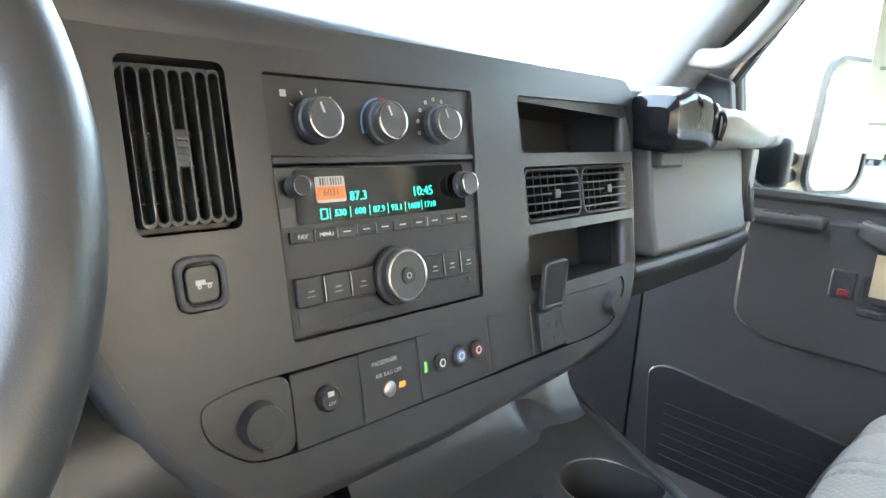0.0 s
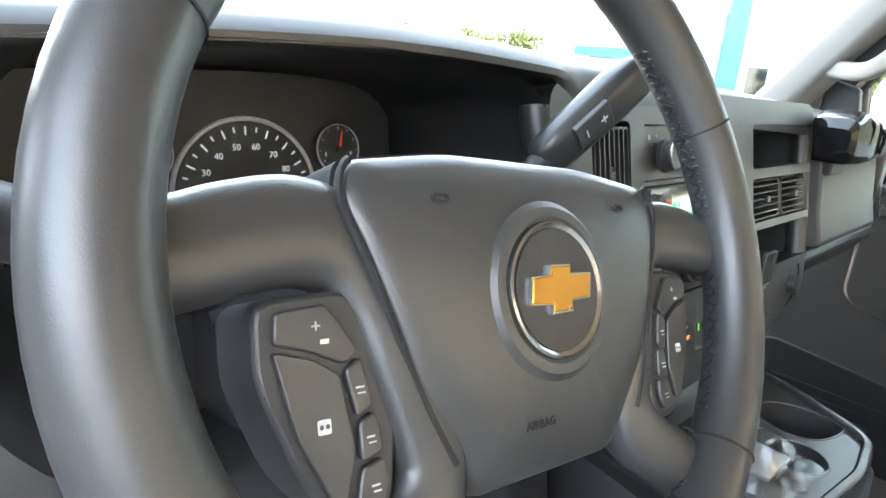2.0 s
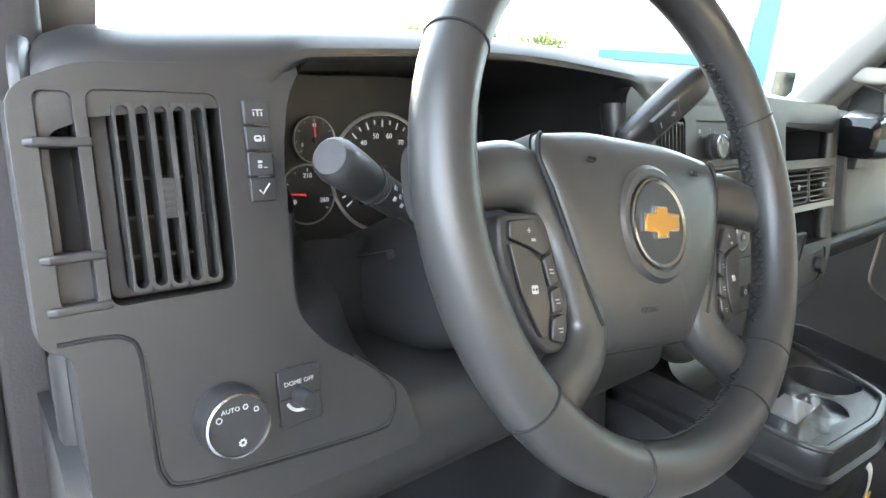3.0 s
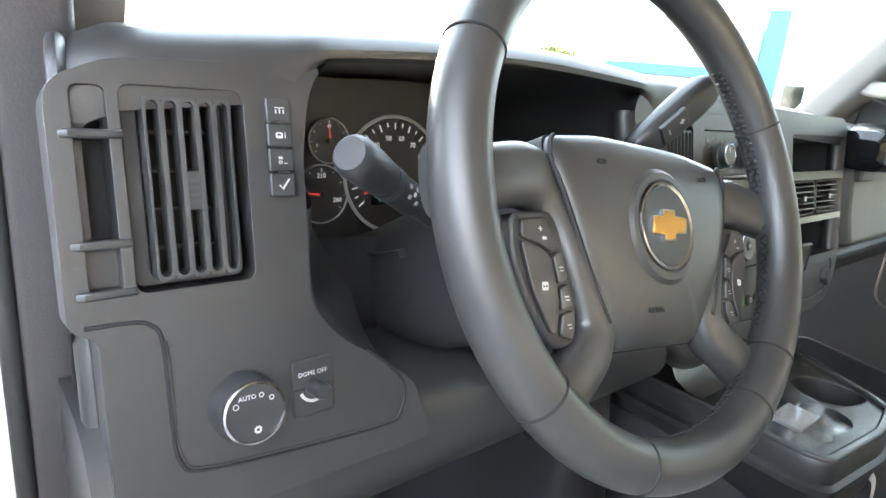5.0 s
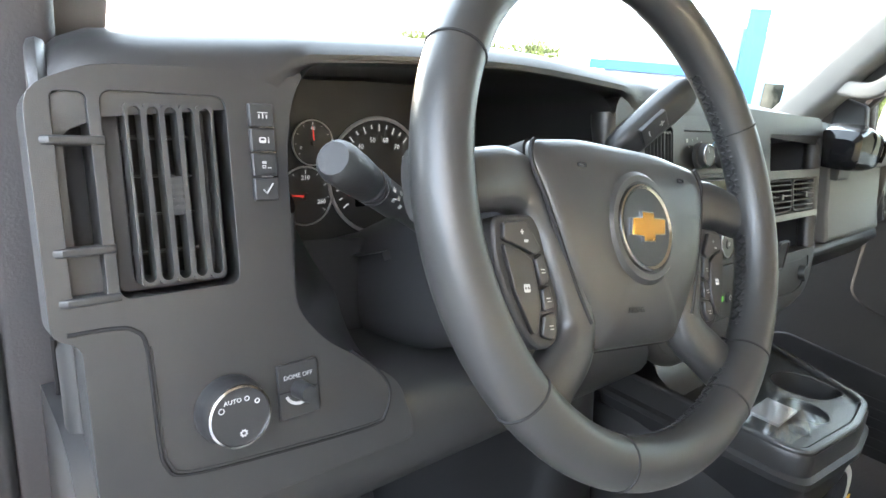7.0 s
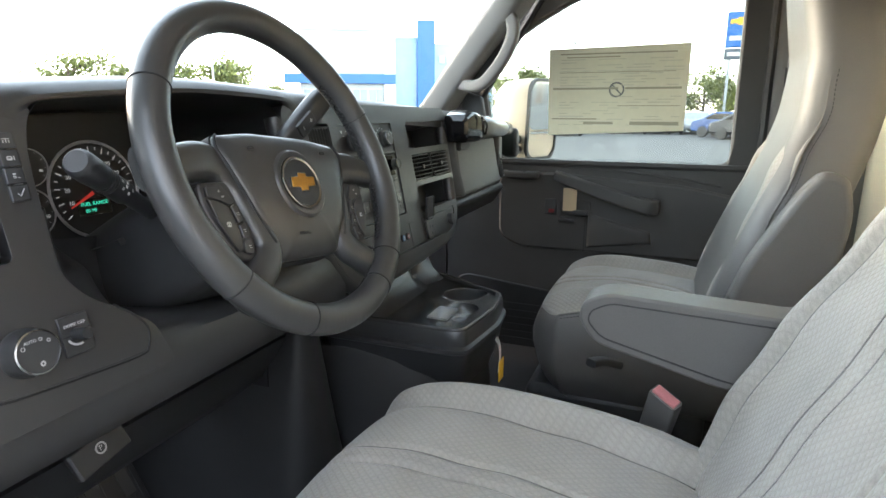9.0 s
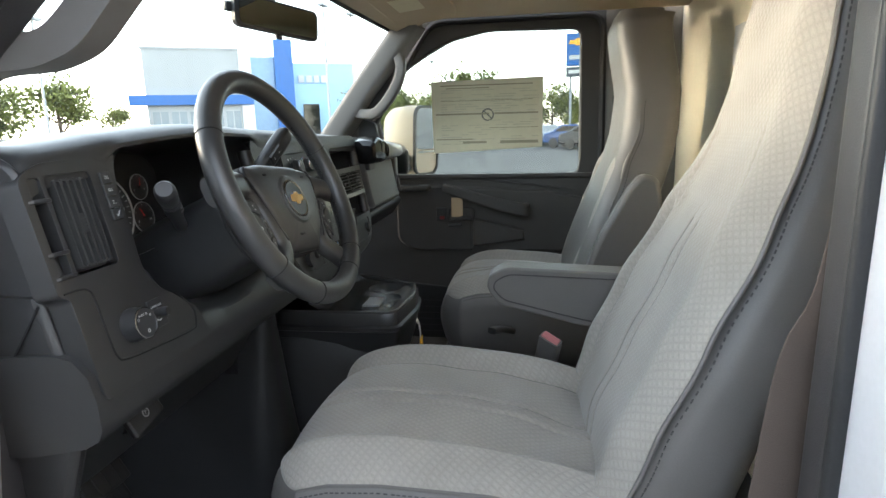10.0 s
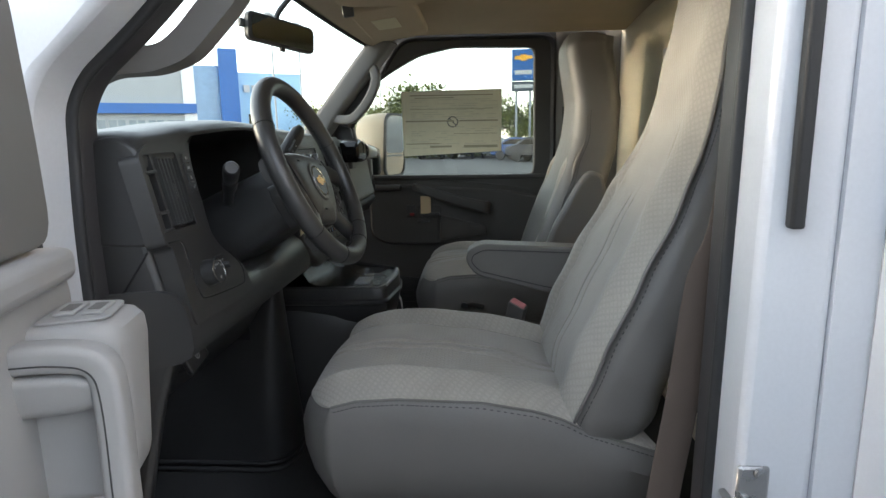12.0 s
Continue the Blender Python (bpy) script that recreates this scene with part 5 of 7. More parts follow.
# ---- pillars ----
def build_pillars():
    p = thing("driver_pillar", (-0.75, 0.25, 1.7), "grey plastic windshield pillar trim with a large grab handle", "pillar trim", kind="structure")
    out = fillet([(0.300, 1.575), (0.283, 1.64), (0.258, 1.676), (0.165, 1.750), (-0.06, 1.965), (-0.14, 1.965), (-0.02, 1.80), (0.022, 1.745), (0.085, 1.683), (0.135, 1.666), (0.212, 1.663), (0.252, 1.638), (0.272, 1.585)], 0.02, 4)
    hole = fillet([(0.182, 1.712), (0.165, 1.702), (0.128, 1.700), (0.098, 1.722), (-0.03, 1.858), (-0.05, 1.885), (0.0, 1.872), (0.10, 1.768)], 0.02, 5)
    part("grab_handle", yz_plate(out, [hole], -0.745, -0.705), TRIMG, p, bevel=0.011, seg=4)
    path = smooth_path([(-0.80, 0.46, 1.50), (-0.80, 0.355, 1.63), (-0.785, 0.22, 1.79), (-0.77, 0.08, 1.955)], 8)
    part("pillar", sweep(path, rr(-0.035, 0.035, -0.025, 0.025, 0.012, 4), (1, 0, 0)), TRIMG, p)
    q = thing("passenger_pillar", (0.82, 0.25, 1.7), "grey plastic windshield pillar trim with grab handle", "pillar trim", kind="structure")
    path = smooth_path([(0.835, 0.47, 1.48), (0.83, 0.36, 1.62), (0.815, 0.23, 1.78), (0.79, 0.07, 1.965)], 8)
    part("pillar", sweep(path, rr(-0.052, 0.026, -0.040, 0.09, 0.020, 4), (1, 0, 0)), TRIMG, q)
    h = smooth_path([(0.815, 0.300, 1.665), (0.80, 0.250, 1.655), (0.788, 0.205, 1.657), (0.780, 0.165, 1.690), (0.776, 0.128, 1.740), (0.776, 0.108, 1.790), (0.780, 0.112, 1.830), (0.79, 0.135, 1.860), (0.80, 0.16, 1.872)], 7)
    part("grab_handle", sweep(h, rr(-0.021, 0.014, -0.014, 0.022, 0.009, 4), (1, 0, 0)), TRIMG, q)
    part("handle_recess", yz_plate(fillet([(0.305, 1.665), (0.215, 1.662), (0.140, 1.735), (0.120, 1.785), (0.128, 1.845), (0.17, 1.865), (0.22, 1.79)], 0.012), [], 0.850, 0.862), DARK, q, "dark recess behind the handle")
    part("screw_cover", bx(-0.0015, 0.0015, -0.02, 0.02, -0.012, 0.012), TRIMG, q, M=frame_at((0.793, 0.298, 1.662), (1, -0.2, 0), (0, -0.6, 0.8)), bevel=0.002)
    part("corner_filler", loft([[(0.90, y, z) for y, z in ((0.33, 1.42), (0.20, 1.42), (0.215, 1.50), (0.238, 1.62), (0.30, 1.64))], [(0.93, y, z) for y, z in ((0.33, 1.42), (0.20, 1.42), (0.215, 1.50), (0.238, 1.62), (0.30, 1.64))]]), DARK, q, "black window corner filler", bevel=0.006)
    b = thing("passenger_rear_pillar", (0.9, -0.7, 1.4), "grey pillar trim with seat belt behind the passenger door", "pillar trim", kind="structure")
    part("trim", loft([[(0.95, -0.592, z), (0.925, -0.60, z), (0.915, -0.63, z), (0.935, -0.72, z), (0.955, -0.858, z), (0.99, -0.858, z)] for z in (0.7, 1.4, 1.7, 1.99)]), TRIMG, b)
    part("belt_guide", bx(0.895, 0.918, -0.665, -0.63, 1.66, 1.72), DARK, b, "black belt guide", bevel=0.006)
    g = thing("driver_belt_pillar", (-0.75, -0.66, 1.2), "grey pillar trim with a brown seat belt beside the driver seat", "pillar trim", kind="structure")
    part("trim", loft([[(-0.80, -0.625, z), (-0.775, -0.64, z), (-0.77, -0.70, z), (-0.775, -0.84, z), (-0.80, -0.84, z)] for z in (0.72, 1.4, 1.97)]), TRIMG, g)
    belt = [Vector((-0.745, -0.640, 1.62)), Vector((-0.738, -0.625, 1.45)), Vector((-0.725, -0.605, 1.372)), Vector((-0.72, -0.590, 1.205)), Vector((-0.72, -0.570, 1.042)), Vector((-0.72, -0.56, 0.90))]
    part("belt", sweep(smooth_path(belt, 4), rr(-0.024, 0.024, -0.001, 0.001, 0.0008, 2), (1, 0, 0)), mat("brown_webbing", (0.10, 0.075, 0.062), 0.8, grain=900, bump=0.3), g, "brown seat belt webbing")
    belt = [Vector((0.895, -0.648, 1.69)), Vector((0.890, -0.65, 1.55)), Vector((0.885, -0.66, 1.30)), Vector((0.88, -0.67, 1.0))]
    part("belt", sweep(belt, rr(-0.024, 0.024, -0.001, 0.001, 0.0008, 2), (1, 0, 0)), DARK, b, "dark seat belt webbing")


build_pillars()


# ---- open driver door ----
def build_ddoor():
    d = thing("driver_door", (-0.98, 0.14, 0.7), "open driver door with light grey inner panel", "door")
    M = frame_at((-0.985, 0.155, 0), (0.966, 0.26, 0), (0, 0, 1))

    def blk(name, u0, u1, z0, z1, w0, w1, m, bev, label="", parent=d):
        return part(name, bx(u0, u1, z0, z1, w0, w1), m, parent, label, M=M, bevel=bev, seg=4)

    panel = plate(fillet([(-0.95, 0.80), (-0.95, 1.465), (0.08, 1.455), (0.105, 1.41), (0.09, 1.30), (0.09, 0.80)], 0.03), t=0.05)
    part("door_panel", panel, DOORG, d, M=M, bevel=0.012, seg=3)
    blk("outer_skin", -0.98, 0.03, 0.74, 1.47, -0.12, -0.055, WHITE, 0.015, "white painted outer skin")
    blk("belt_rail", -0.95, 0.075, 1.425, 1.462, -0.04, 0.02, DOORG, 0.012)
    fr = plate(fillet([(-0.95, 1.466), (0.07, 1.466), (0.064, 1.58), (0.045, 1.75), (-0.06, 1.90), (-0.26, 2.0), (-0.95, 2.0)], 0.04), [fillet([(-0.90, 1.50), (-0.19, 1.50), (-0.20, 1.62), (-0.33, 1.93), (-0.90, 1.93)], 0.04)], 0.04)
    part("window_frame", fr, TRIMG, d, M=M, bevel=0.01, seg=3)
    pane = part("window_pane", plate([(-0.92, 1.48), (-0.17, 1.48), (-0.32, 1.95), (-0.92, 1.95)], t=0.004), GLASS, d, M=M @ T((0, 0, -0.02)))
    pane.visible_shadow = False
    pod = loft([[(p[0], p[1], w) for p in fillet([(-0.022 + k, 1.20 + 2 * k), (-0.022 + k, 1.394 - k), (0.085 - k, 1.392 - k), (0.092 - k, 1.36), (0.06 - k, 1.20 + 2 * k)], 0.018, 5)] for w, k in ((-0.005, 0.0), (0.050, 0.0), (0.072, 0.003), (0.082, 0.010), (0.086, 0.022))])
    arm = part("armrest", pod, DOORG, d, "light grey armrest with window switches", M=M)
    part("top_plate", plate(fillet([(-0.012, 0.002), (0.078, 0.002), (0.072, 0.066), (0.0, 0.070)], 0.012), t=0.003), DOORG, arm, M=M @ Matrix(((1, 0, 0, 0), (0, 0, 1, 1.3965), (0, 1, 0, 0), (0, 0, 0, 1))), bevel=0.001)
    for k in range(2):
        w0 = 0.012 + 0.027 * k
        part("window_switch", bx(0.012, 0.058, 1.3962, 1.4000, w0, w0 + 0.021), DOORG, arm, "grey window switch", M=M, bevel=0.0015)
        part("switch_dip", bx(0.022, 0.048, 1.4000, 1.4006, w0 + 0.004, w0 + 0.017), TRIMG, arm, M=M)
    pull = smooth_path([(-0.040, 1.372, -0.005), (-0.040, 1.371, 0.040), (-0.040, 1.362, 0.070), (-0.042, 1.33, 0.079), (-0.048, 1.24, 0.081), (-0.055, 1.10, 0.08), (-0.06, 1.03, 0.045), (-0.065, 1.0, 0.0)], 8)
    ph = part("pull_handle", sweep(pull, rr(-0.014, 0.014, -0.017, 0.017, 0.008, 4), (1, 0, 0)), DOORG, d, "light grey pull handle", M=M)
    part("handle_line", tube([Vector(p) + Vector((-0.0172, 0, 0)) for p in pull], 0.0009, 5, (1, 0, 0)), THREAD, ph, M=M @ T((0, -0.004, -0.004)))
    part("handle_foot", loft([[(p[0], p[1], w) for p in fillet([(-0.058, 1.356 - k), (-0.022, 1.356 - k), (-0.024, 1.305 + k), (-0.050, 1.312 + k)], 0.010)] for w, k in ((0.0, 0.0), (0.050, 0.002), (0.066, 0.008))]), DOORG, d, M=M)
    part("pocket", plate(fillet([(-0.80, 0.86), (-0.80, 1.02), (-0.04, 1.05), (-0.02, 0.86)], 0.03), t=0.04), DOORG, d, M=M @ T((0, 0, 0.05)), bevel=0.01)
    part("sill_catch", tube([(-0.02, 1.20, 0.01), (-0.01, 1.16, 0.03), (-0.02, 1.12, 0.01)], 0.006, 8, (0, 0, 1)), SILVER, d, M=M)


build_ddoor()


def build_striker():
    s = thing("door_striker", (-0.86, -0.622, 1.155), "bright metal door striker on the white pillar", "striker")
    part("plate", bx(-0.866, -0.859, -0.646, -0.608, 1.12, 1.18), SILVER, s, bevel=0.004)
    part("loop", tube(smooth_path([(-0.862, -0.618, 1.140), (-0.90, -0.614, 1.142), (-0.905, -0.596, 1.143), (-0.862, -0.593, 1.145)], 5), 0.005, 10, (0, 0, 1)), SILVER, s)
    for z in (1.13, 1.172):
        part("screw", lathe([(0, 0.004), (0.006, 0.003), (0.007, 0)], 14), SILVER, s, M=frame_at((-0.8665, -0.633, z), (0, 0, 1), (0, 1, 0)))


build_striker()


def build_bulkhead_patch():
    b = thing("bulkhead_patch", (0.36, -0.858, 1.8), "small white rectangle on the cream bulkhead", "label")
    # plain white rectangle on the bulkhead's face
    part("label", bx(0.31, 0.385, -0.8598, -0.8575, 1.735, 1.83), PRINT, b)


build_bulkhead_patch()


# ---- roof things ----
def build_mirror():
    m = thing("rear_view_mirror", (0.03, 0.22, 1.85), "black rear-view mirror on the windshield", "mirror")
    M = frame_at((0.030, 0.212, 1.845), (0.2, -0.095, -0.012), (0, 0, 1))
    rings = [[(p[0], p[1], z) for p in rr(-0.117 * k, 0.117 * k, -0.034 * k, 0.034 * k, 0.016, 5)] for z, k in ((-0.030, 0.7), (-0.024, 0.9), (-0.008, 1.0), (0.004, 1.0), (0.006, 0.97))]
    part("housing", loft(rings), DARK, m, M=M)
    part("glass", plate(rr(-0.108, 0.108, -0.028, 0.028, 0.013), t=0.002), DIMGLASS, m, M=M @ T((0, 0, 0.008)))
    part("stem", tube(smooth_path([(0.045, 0.235, 1.86), (0.06, 0.23, 1.90), (0.08, 0.20, 1.945)], 5), 0.007, 10), DARK, m)
    part("ball", lathe([(0, 0.013), (0.010, 0.008), (0.013, 0), (0.010, -0.008), (0, -0.013)], 16), DARK, m, M=T((0.045, 0.233, 1.858)))
    part("tab", bx(-0.008, 0.008, -0.045, -0.030, -0.004, 0.004), DARK, m, M=M, bevel=0.002)
    part("button", bx(-0.130, -0.112, -0.006, 0.014, -0.018, -0.006), DARK, m, M=M, bevel=0.003)


build_mirror()


def build_visors():
    for cx, lab in ((0.42, "tan sun visor with a pale warning label"), (-0.46, "tan sun visor folded against the headliner")):
        v = thing("sun_visor", (cx, 0.0, 1.93), lab, "sun visor", "sun visors")
        M = frame_at((cx, -0.015, 1.928), (1, 0, 0), (0, -1, 0.12))
        part("panel", plate(fillet([(-0.25, 0.09), (-0.235, -0.09), (0.23, -0.10), (0.26, -0.06), (0.25, 0.09), (0.18, 0.105), (-0.2, 0.105)], 0.03, 5), t=0.02), HEAD, v, M=M, bevel=0.007, seg=3)
        part("label", bx(-0.11, 0.04, -0.045, 0.03, 0.0003, 0.0012), PAPER, v, "pale warning label", M=M)
        part("rod", tube([(-0.25, -0.08, -0.01), (0.2, -0.088, -0.01)], 0.006, 8), DARK, v, M=M)
        part("clip", bx(-0.27, -0.25, -0.095, -0.065, -0.02, 0.012), DARK, v, M=M, bevel=0.004)
    for x0, x1 in ((-0.13, 0.16),):
        o = thing("overhead_console", (0.0, -0.05, 1.95), "tan plastic overhead lamp housing", "lamp housing")
        part("housing", loft([[(p[0], p[1], z) for p in rr(x0 + k, x1 - k, -0.16 + k, 0.09 - k, 0.05, 6)] for z, k in ((2.0, 0.0), (1.945, 0.0), (1.93, 0.008), (1.925, 0.03))]), HEAD, o)
    f = thing("header_trim", (0, 0.10, 1.94), "tan trim along the windshield header", "trim", kind="structure")
    part("trim", loft([[(x, 0.125 + 0.06 * (1 - (x / 0.82) ** 2), 1.925 + 0.02 * (1 - (x / 0.82) ** 2)), (x, 0.10 + 0.05 * (1 - (x / 0.82) ** 2), 1.915 + 0.02 * (1 - (x / 0.82) ** 2)), (x, 0.0, 1.955), (x, 0.0, 1.99), (x, 0.125 + 0.06 * (1 - (x / 0.82) ** 2), 1.96)] for x in [-0.8 + 0.1 * i for i in range(17)]]), HEAD, f)
    part("black_edge", tube([(x, 0.133 + 0.06 * (1 - (x / 0.82) ** 2), 1.925 + 0.02 * (1 - (x / 0.82) ** 2)) for x in [-0.8 + 0.1 * i for i in range(17)]], 0.008, 8), RUBBER, f)


build_visors()


# ---- controls of the dashboard ----
def knob(parent, u, v, r, h, name="knob", face=SILVER, base=DARK, mark=True):
    """A black knob with a chrome ring and a pale face."""
    k = part(name, lathe([(r * 1.12, 0), (r * 1.1, h * 0.3), (r, h * 0.4), (r, h * 0.85), (r * 0.96, h * 0.92)], 36), base, parent, M=on_face(u, v, 0.001))
    part("knob_ring", lathe([(r * 0.97, h * 0.88), (r * 0.95, h), (r * 0.88, h * 1.02), (r * 0.85, h * 0.98)], 36), CHROME, k, "chrome ring", M=on_face(u, v, 0.001))
    part("knob_face", lathe([(0, h * 0.95), (r * 0.86, h * 0.97)], 32), face, k, M=on_face(u, v, 0.001))
    if not mark:
        return k
    part("pointer", bx(-0.0007, 0.0007, r * 0.25, r * 0.75, h * 0.97, h * 1.0), PRINT, k, M=on_face(u, v, 0.001) @ Matrix.Rotation(radians(20), 4, "Z"))
    return k


def arc_bar(r0, r1, a0, a1, n=14):
    return [(r1 * math.cos(radians(a0 + (a1 - a0) * i / n)), r1 * math.sin(radians(a0 + (a1 - a0) * i / n))) for i in range(n + 1)] + [(r0 * math.cos(radians(a1 + (a0 - a1) * i / n)), r0 * math.sin(radians(a1 + (a0 - a1) * i / n))) for i in range(n + 1)]


GREYFACE = mat("grey_knob_face", (0.07, 0.07, 0.07), 0.38, bump=0)


def build_climate():
    c = thing("climate_control", on_face(0, -0.03).translation, "black climate control panel with three chrome-ringed knobs", "climate control")
    part("panel", plate(fillet([(-0.1088, -0.0008), (-0.1088, -0.0535), (0.0895, -0.0545), (0.0918, -0.0008)], 0.003), t=0.02), SATIN, c, M=on_face(0, 0, -0.004))
    part("divider", plate(rr(-0.108, 0.089, -0.0595, -0.0545, 0.001), t=0.02), PLASTIC, c, M=on_face(0, 0, -0.001), bevel=0.001)
    for u in (-0.073, -0.014, 0.046):
        knob(c, u, -0.031, 0.0145, 0.0145, face=GREYFACE)
    for i, a in enumerate(range(60, 190, 32)):
        part("fan_mark", bx(0.0205, 0.0235, -0.0005, 0.0005, 0, 0.0004), PRINT, c, M=on_face(-0.069, -0.031, -0.0038) @ Matrix.Rotation(radians(a - 40), 4, "Z"))
    for k in range(4):
        part("fan_symbol", plate(ring(0.0014, 12, 0.0016), t=0.0003), PRINT, c, M=on_face(-0.093, -0.012, -0.0035) @ Matrix.Rotation(radians(90 * k + 45), 4, "Z"))
    part("cold_band", plate(arc_bar(0.019, 0.0205, 95, 200), t=0.0004), BLUEP, c, "blue temperature band", M=on_face(-0.010, -0.031, -0.0036))
    part("warm_band", plate(arc_bar(0.019, 0.0205, 20, 93), t=0.0004), RED, c, "red temperature band", M=on_face(-0.010, -0.031, -0.0036))
    for a in range(20, 200, 25):
        m = on_face(0.050, -0.031, -0.0036) @ Matrix.Rotation(radians(a), 4, "Z") @ T((0.022, 0, 0))
        part("mode_symbol", plate(ring(0.0016, 10), [ring(0.0009, 10)], 0.0003), PRINT, c, M=m)


build_climate()


def build_radio():
    r = thing("radio", on_face(-0.01, -0.115).translation, "black car radio with teal display and round power knob", "radio")
    part("body", plate(fillet([(-0.1088, -0.0605), (-0.1088, -0.1764), (0.0826, -0.1792), (0.0893, -0.0605)], 0.003), t=0.02), SATIN, r, M=on_face(0, 0, -0.0030), bevel=0.0015)
    scr = part("display", plate(rr(-0.094, 0.074, -0.1005, -0.063, 0.003), t=0.002), DISPLAY, r, "dark glossy radio display", M=on_face(0, 0, -0.0025))
    words("clock_digits", "10:45", 0.0105, TEAL, scr, on_face(0.024, -0.0835, -0.0022), "teal clock digits")
    words("station_digits", "87.3", 0.0095, TEAL, scr, on_face(-0.041, -0.0835, -0.0022), "teal station digits")
    for i, s in enumerate(("530", "600", "87.9", "93.1", "1600", "1710")):
        u = -0.0585 + 0.0178 * i
        words("preset_digits", s, 0.0068, TEAL, scr, on_face(u, -0.0945, -0.0022), "teal preset digits")
        part("preset_mark", bx(u - 0.0092, u - 0.0088, -0.0985, -0.0905, 0, 0.0003), TEAL, scr, M=on_face(0, 0, -0.0023))
    part("preset_mark", plate(rr(-0.0755, -0.0695, -0.098, -0.0905, 0.001), [rr(-0.0748, -0.0702, -0.0973, -0.0912, 0.0008)], 0.0003), TEAL, scr, M=on_face(0, 0, -0.0021))
    st = thing("stock_sticker", on_face(-0.065, -0.078).translation, "small white and orange stock sticker on the radio display", "sticker")
    part("sticker", plate(rr(-0.0775, -0.0525, -0.0865, -0.0685, 0.0015), t=0.0004), PRINT, st, M=on_face(0, 0, -0.0018))
    part("orange_band", plate(rr(-0.077, -0.053, -0.0845, -0.0755, 0.0005), t=0.0003), ORANGE, st, "orange band", M=on_face(0, 0, -0.0014))
    words("number", "6031", 0.0072, INK, st, on_face(-0.065, -0.0798, -0.0012))
    rng = random.Random(2)
    for i in range(9):
        u = -0.074 + 0.0022 * i
        part("bar_line", bx(u, u + rng.uniform(0.0005, 0.0013), -0.0745, -0.0695, 0, 0.0002), INK, st, M=on_face(0, 0, -0.0014))
    part("corner_film", plate(rr(-0.1075, -0.096, -0.101, -0.088, 0.001), t=0.0006), GREYFACE, r, "peeling silver film corner", M=on_face(0, 0, -0.002))
    # small knobs at the display's ends
    knob(r, -0.0955, -0.0745, 0.0068, 0.010, "volume_key", DARK, mark=False)
    knob(r, 0.0675, -0.0805, 0.0100, 0.011, "tune_knob", GREYFACE, mark=False)
    part("key", plate(rr(-0.102, -0.0845, -0.1125, -0.104, 0.001), t=0.004), DARK, r, M=on_face(0, 0, 0.0), bevel=0.0008)
    for i in range(9):
        u = -0.0825 + 0.0177 * i
        k = part("key", plate(rr(u, u + 0.0165, -0.1125, -0.104, 0.001), t=0.004), DARK, r, M=on_face(0, 0, 0.0), bevel=0.0008)
        part("key_mark", bx(u + 0.005, u + 0.0115, -0.1085, -0.1075, 0, 0.0003), PRINT, k, M=on_face(0, 0, 0.0002))
        part("key_gap", bx(u - 0.0010, u - 0.0004, -0.112, -0.1045, 0.0, 0.0006), CHROME, k, M=on_face(0, 0, 0.0))
    words("key_word", "FAV", 0.0045, PRINT, r, on_face(-0.0932, -0.1083, 0.0003))
    words("key_word", "MENU", 0.0042, PRINT, r, on_face(-0.0742, -0.1083, 0.0005))
    for u0, u1, n, s in ((-0.103, -0.036, 3, "left"), (0.016, 0.077, 3, "right")):
        w = (u1 - u0) / n
        for i in range(n):
            k = part("wide_key", plate(rr(u0 + w * i, u0 + w * (i + 1) - 0.0012, -0.1555, -0.1355, 0.0015), t=0.006), SATIN, r, M=on_face(0, 0, 0.001), bevel=0.001)
            part("key_mark", bx(u0 + w * (i + 0.38), u0 + w * (i + 0.58), -0.1458, -0.1448, 0, 0.0003), PRINT, k, M=on_face(0, 0, 0.0012))
            part("key_mark", bx(u0 + w * (i + 0.32), u0 + w * (i + 0.62), -0.1490, -0.1484, 0, 0.0003), PRINT, k, M=on_face(0, 0, 0.0012))
            if i:
                part("key_gap", bx(u0 + w * i - 0.0014, u0 + w * i - 0.0002, -0.154, -0.137, 0.0, 0.0014), CHROME, k, M=on_face(0, 0, 0.0006))
    part("lower_slot", plate(rr(-0.102, 0.078, -0.1695, -0.1585, 0.001), [rr(-0.1012, 0.0772, -0.1688, -0.1592, 0.001)], 0.001), DARK, r, M=on_face(0, 0, -0.0026))
    part("jack", lathe([(0.0012, 0.0002), (0.0028, 0.0008), (0.003, 0)], 18), DARK, r, M=on_face(0.068, -0.1632, -0.0025))
    p = knob(r, -0.015, -0.146, 0.0205, 0.013, "power_knob", GREYFACE, mark=False)
    part("knob_centre", lathe([(0, 0.0140), (0.0062, 0.0140), (0.0066, 0.0124)], 24), DARK, p, M=on_face(-0.015, -0.146, 0.001))
    part("power_symbol", plate(ring(0.0024, 16), [ring(0.0018, 16)], 0.0003), PRINT, p, M=on_face(-0.015, -0.146, 0.0153))


build_radio()


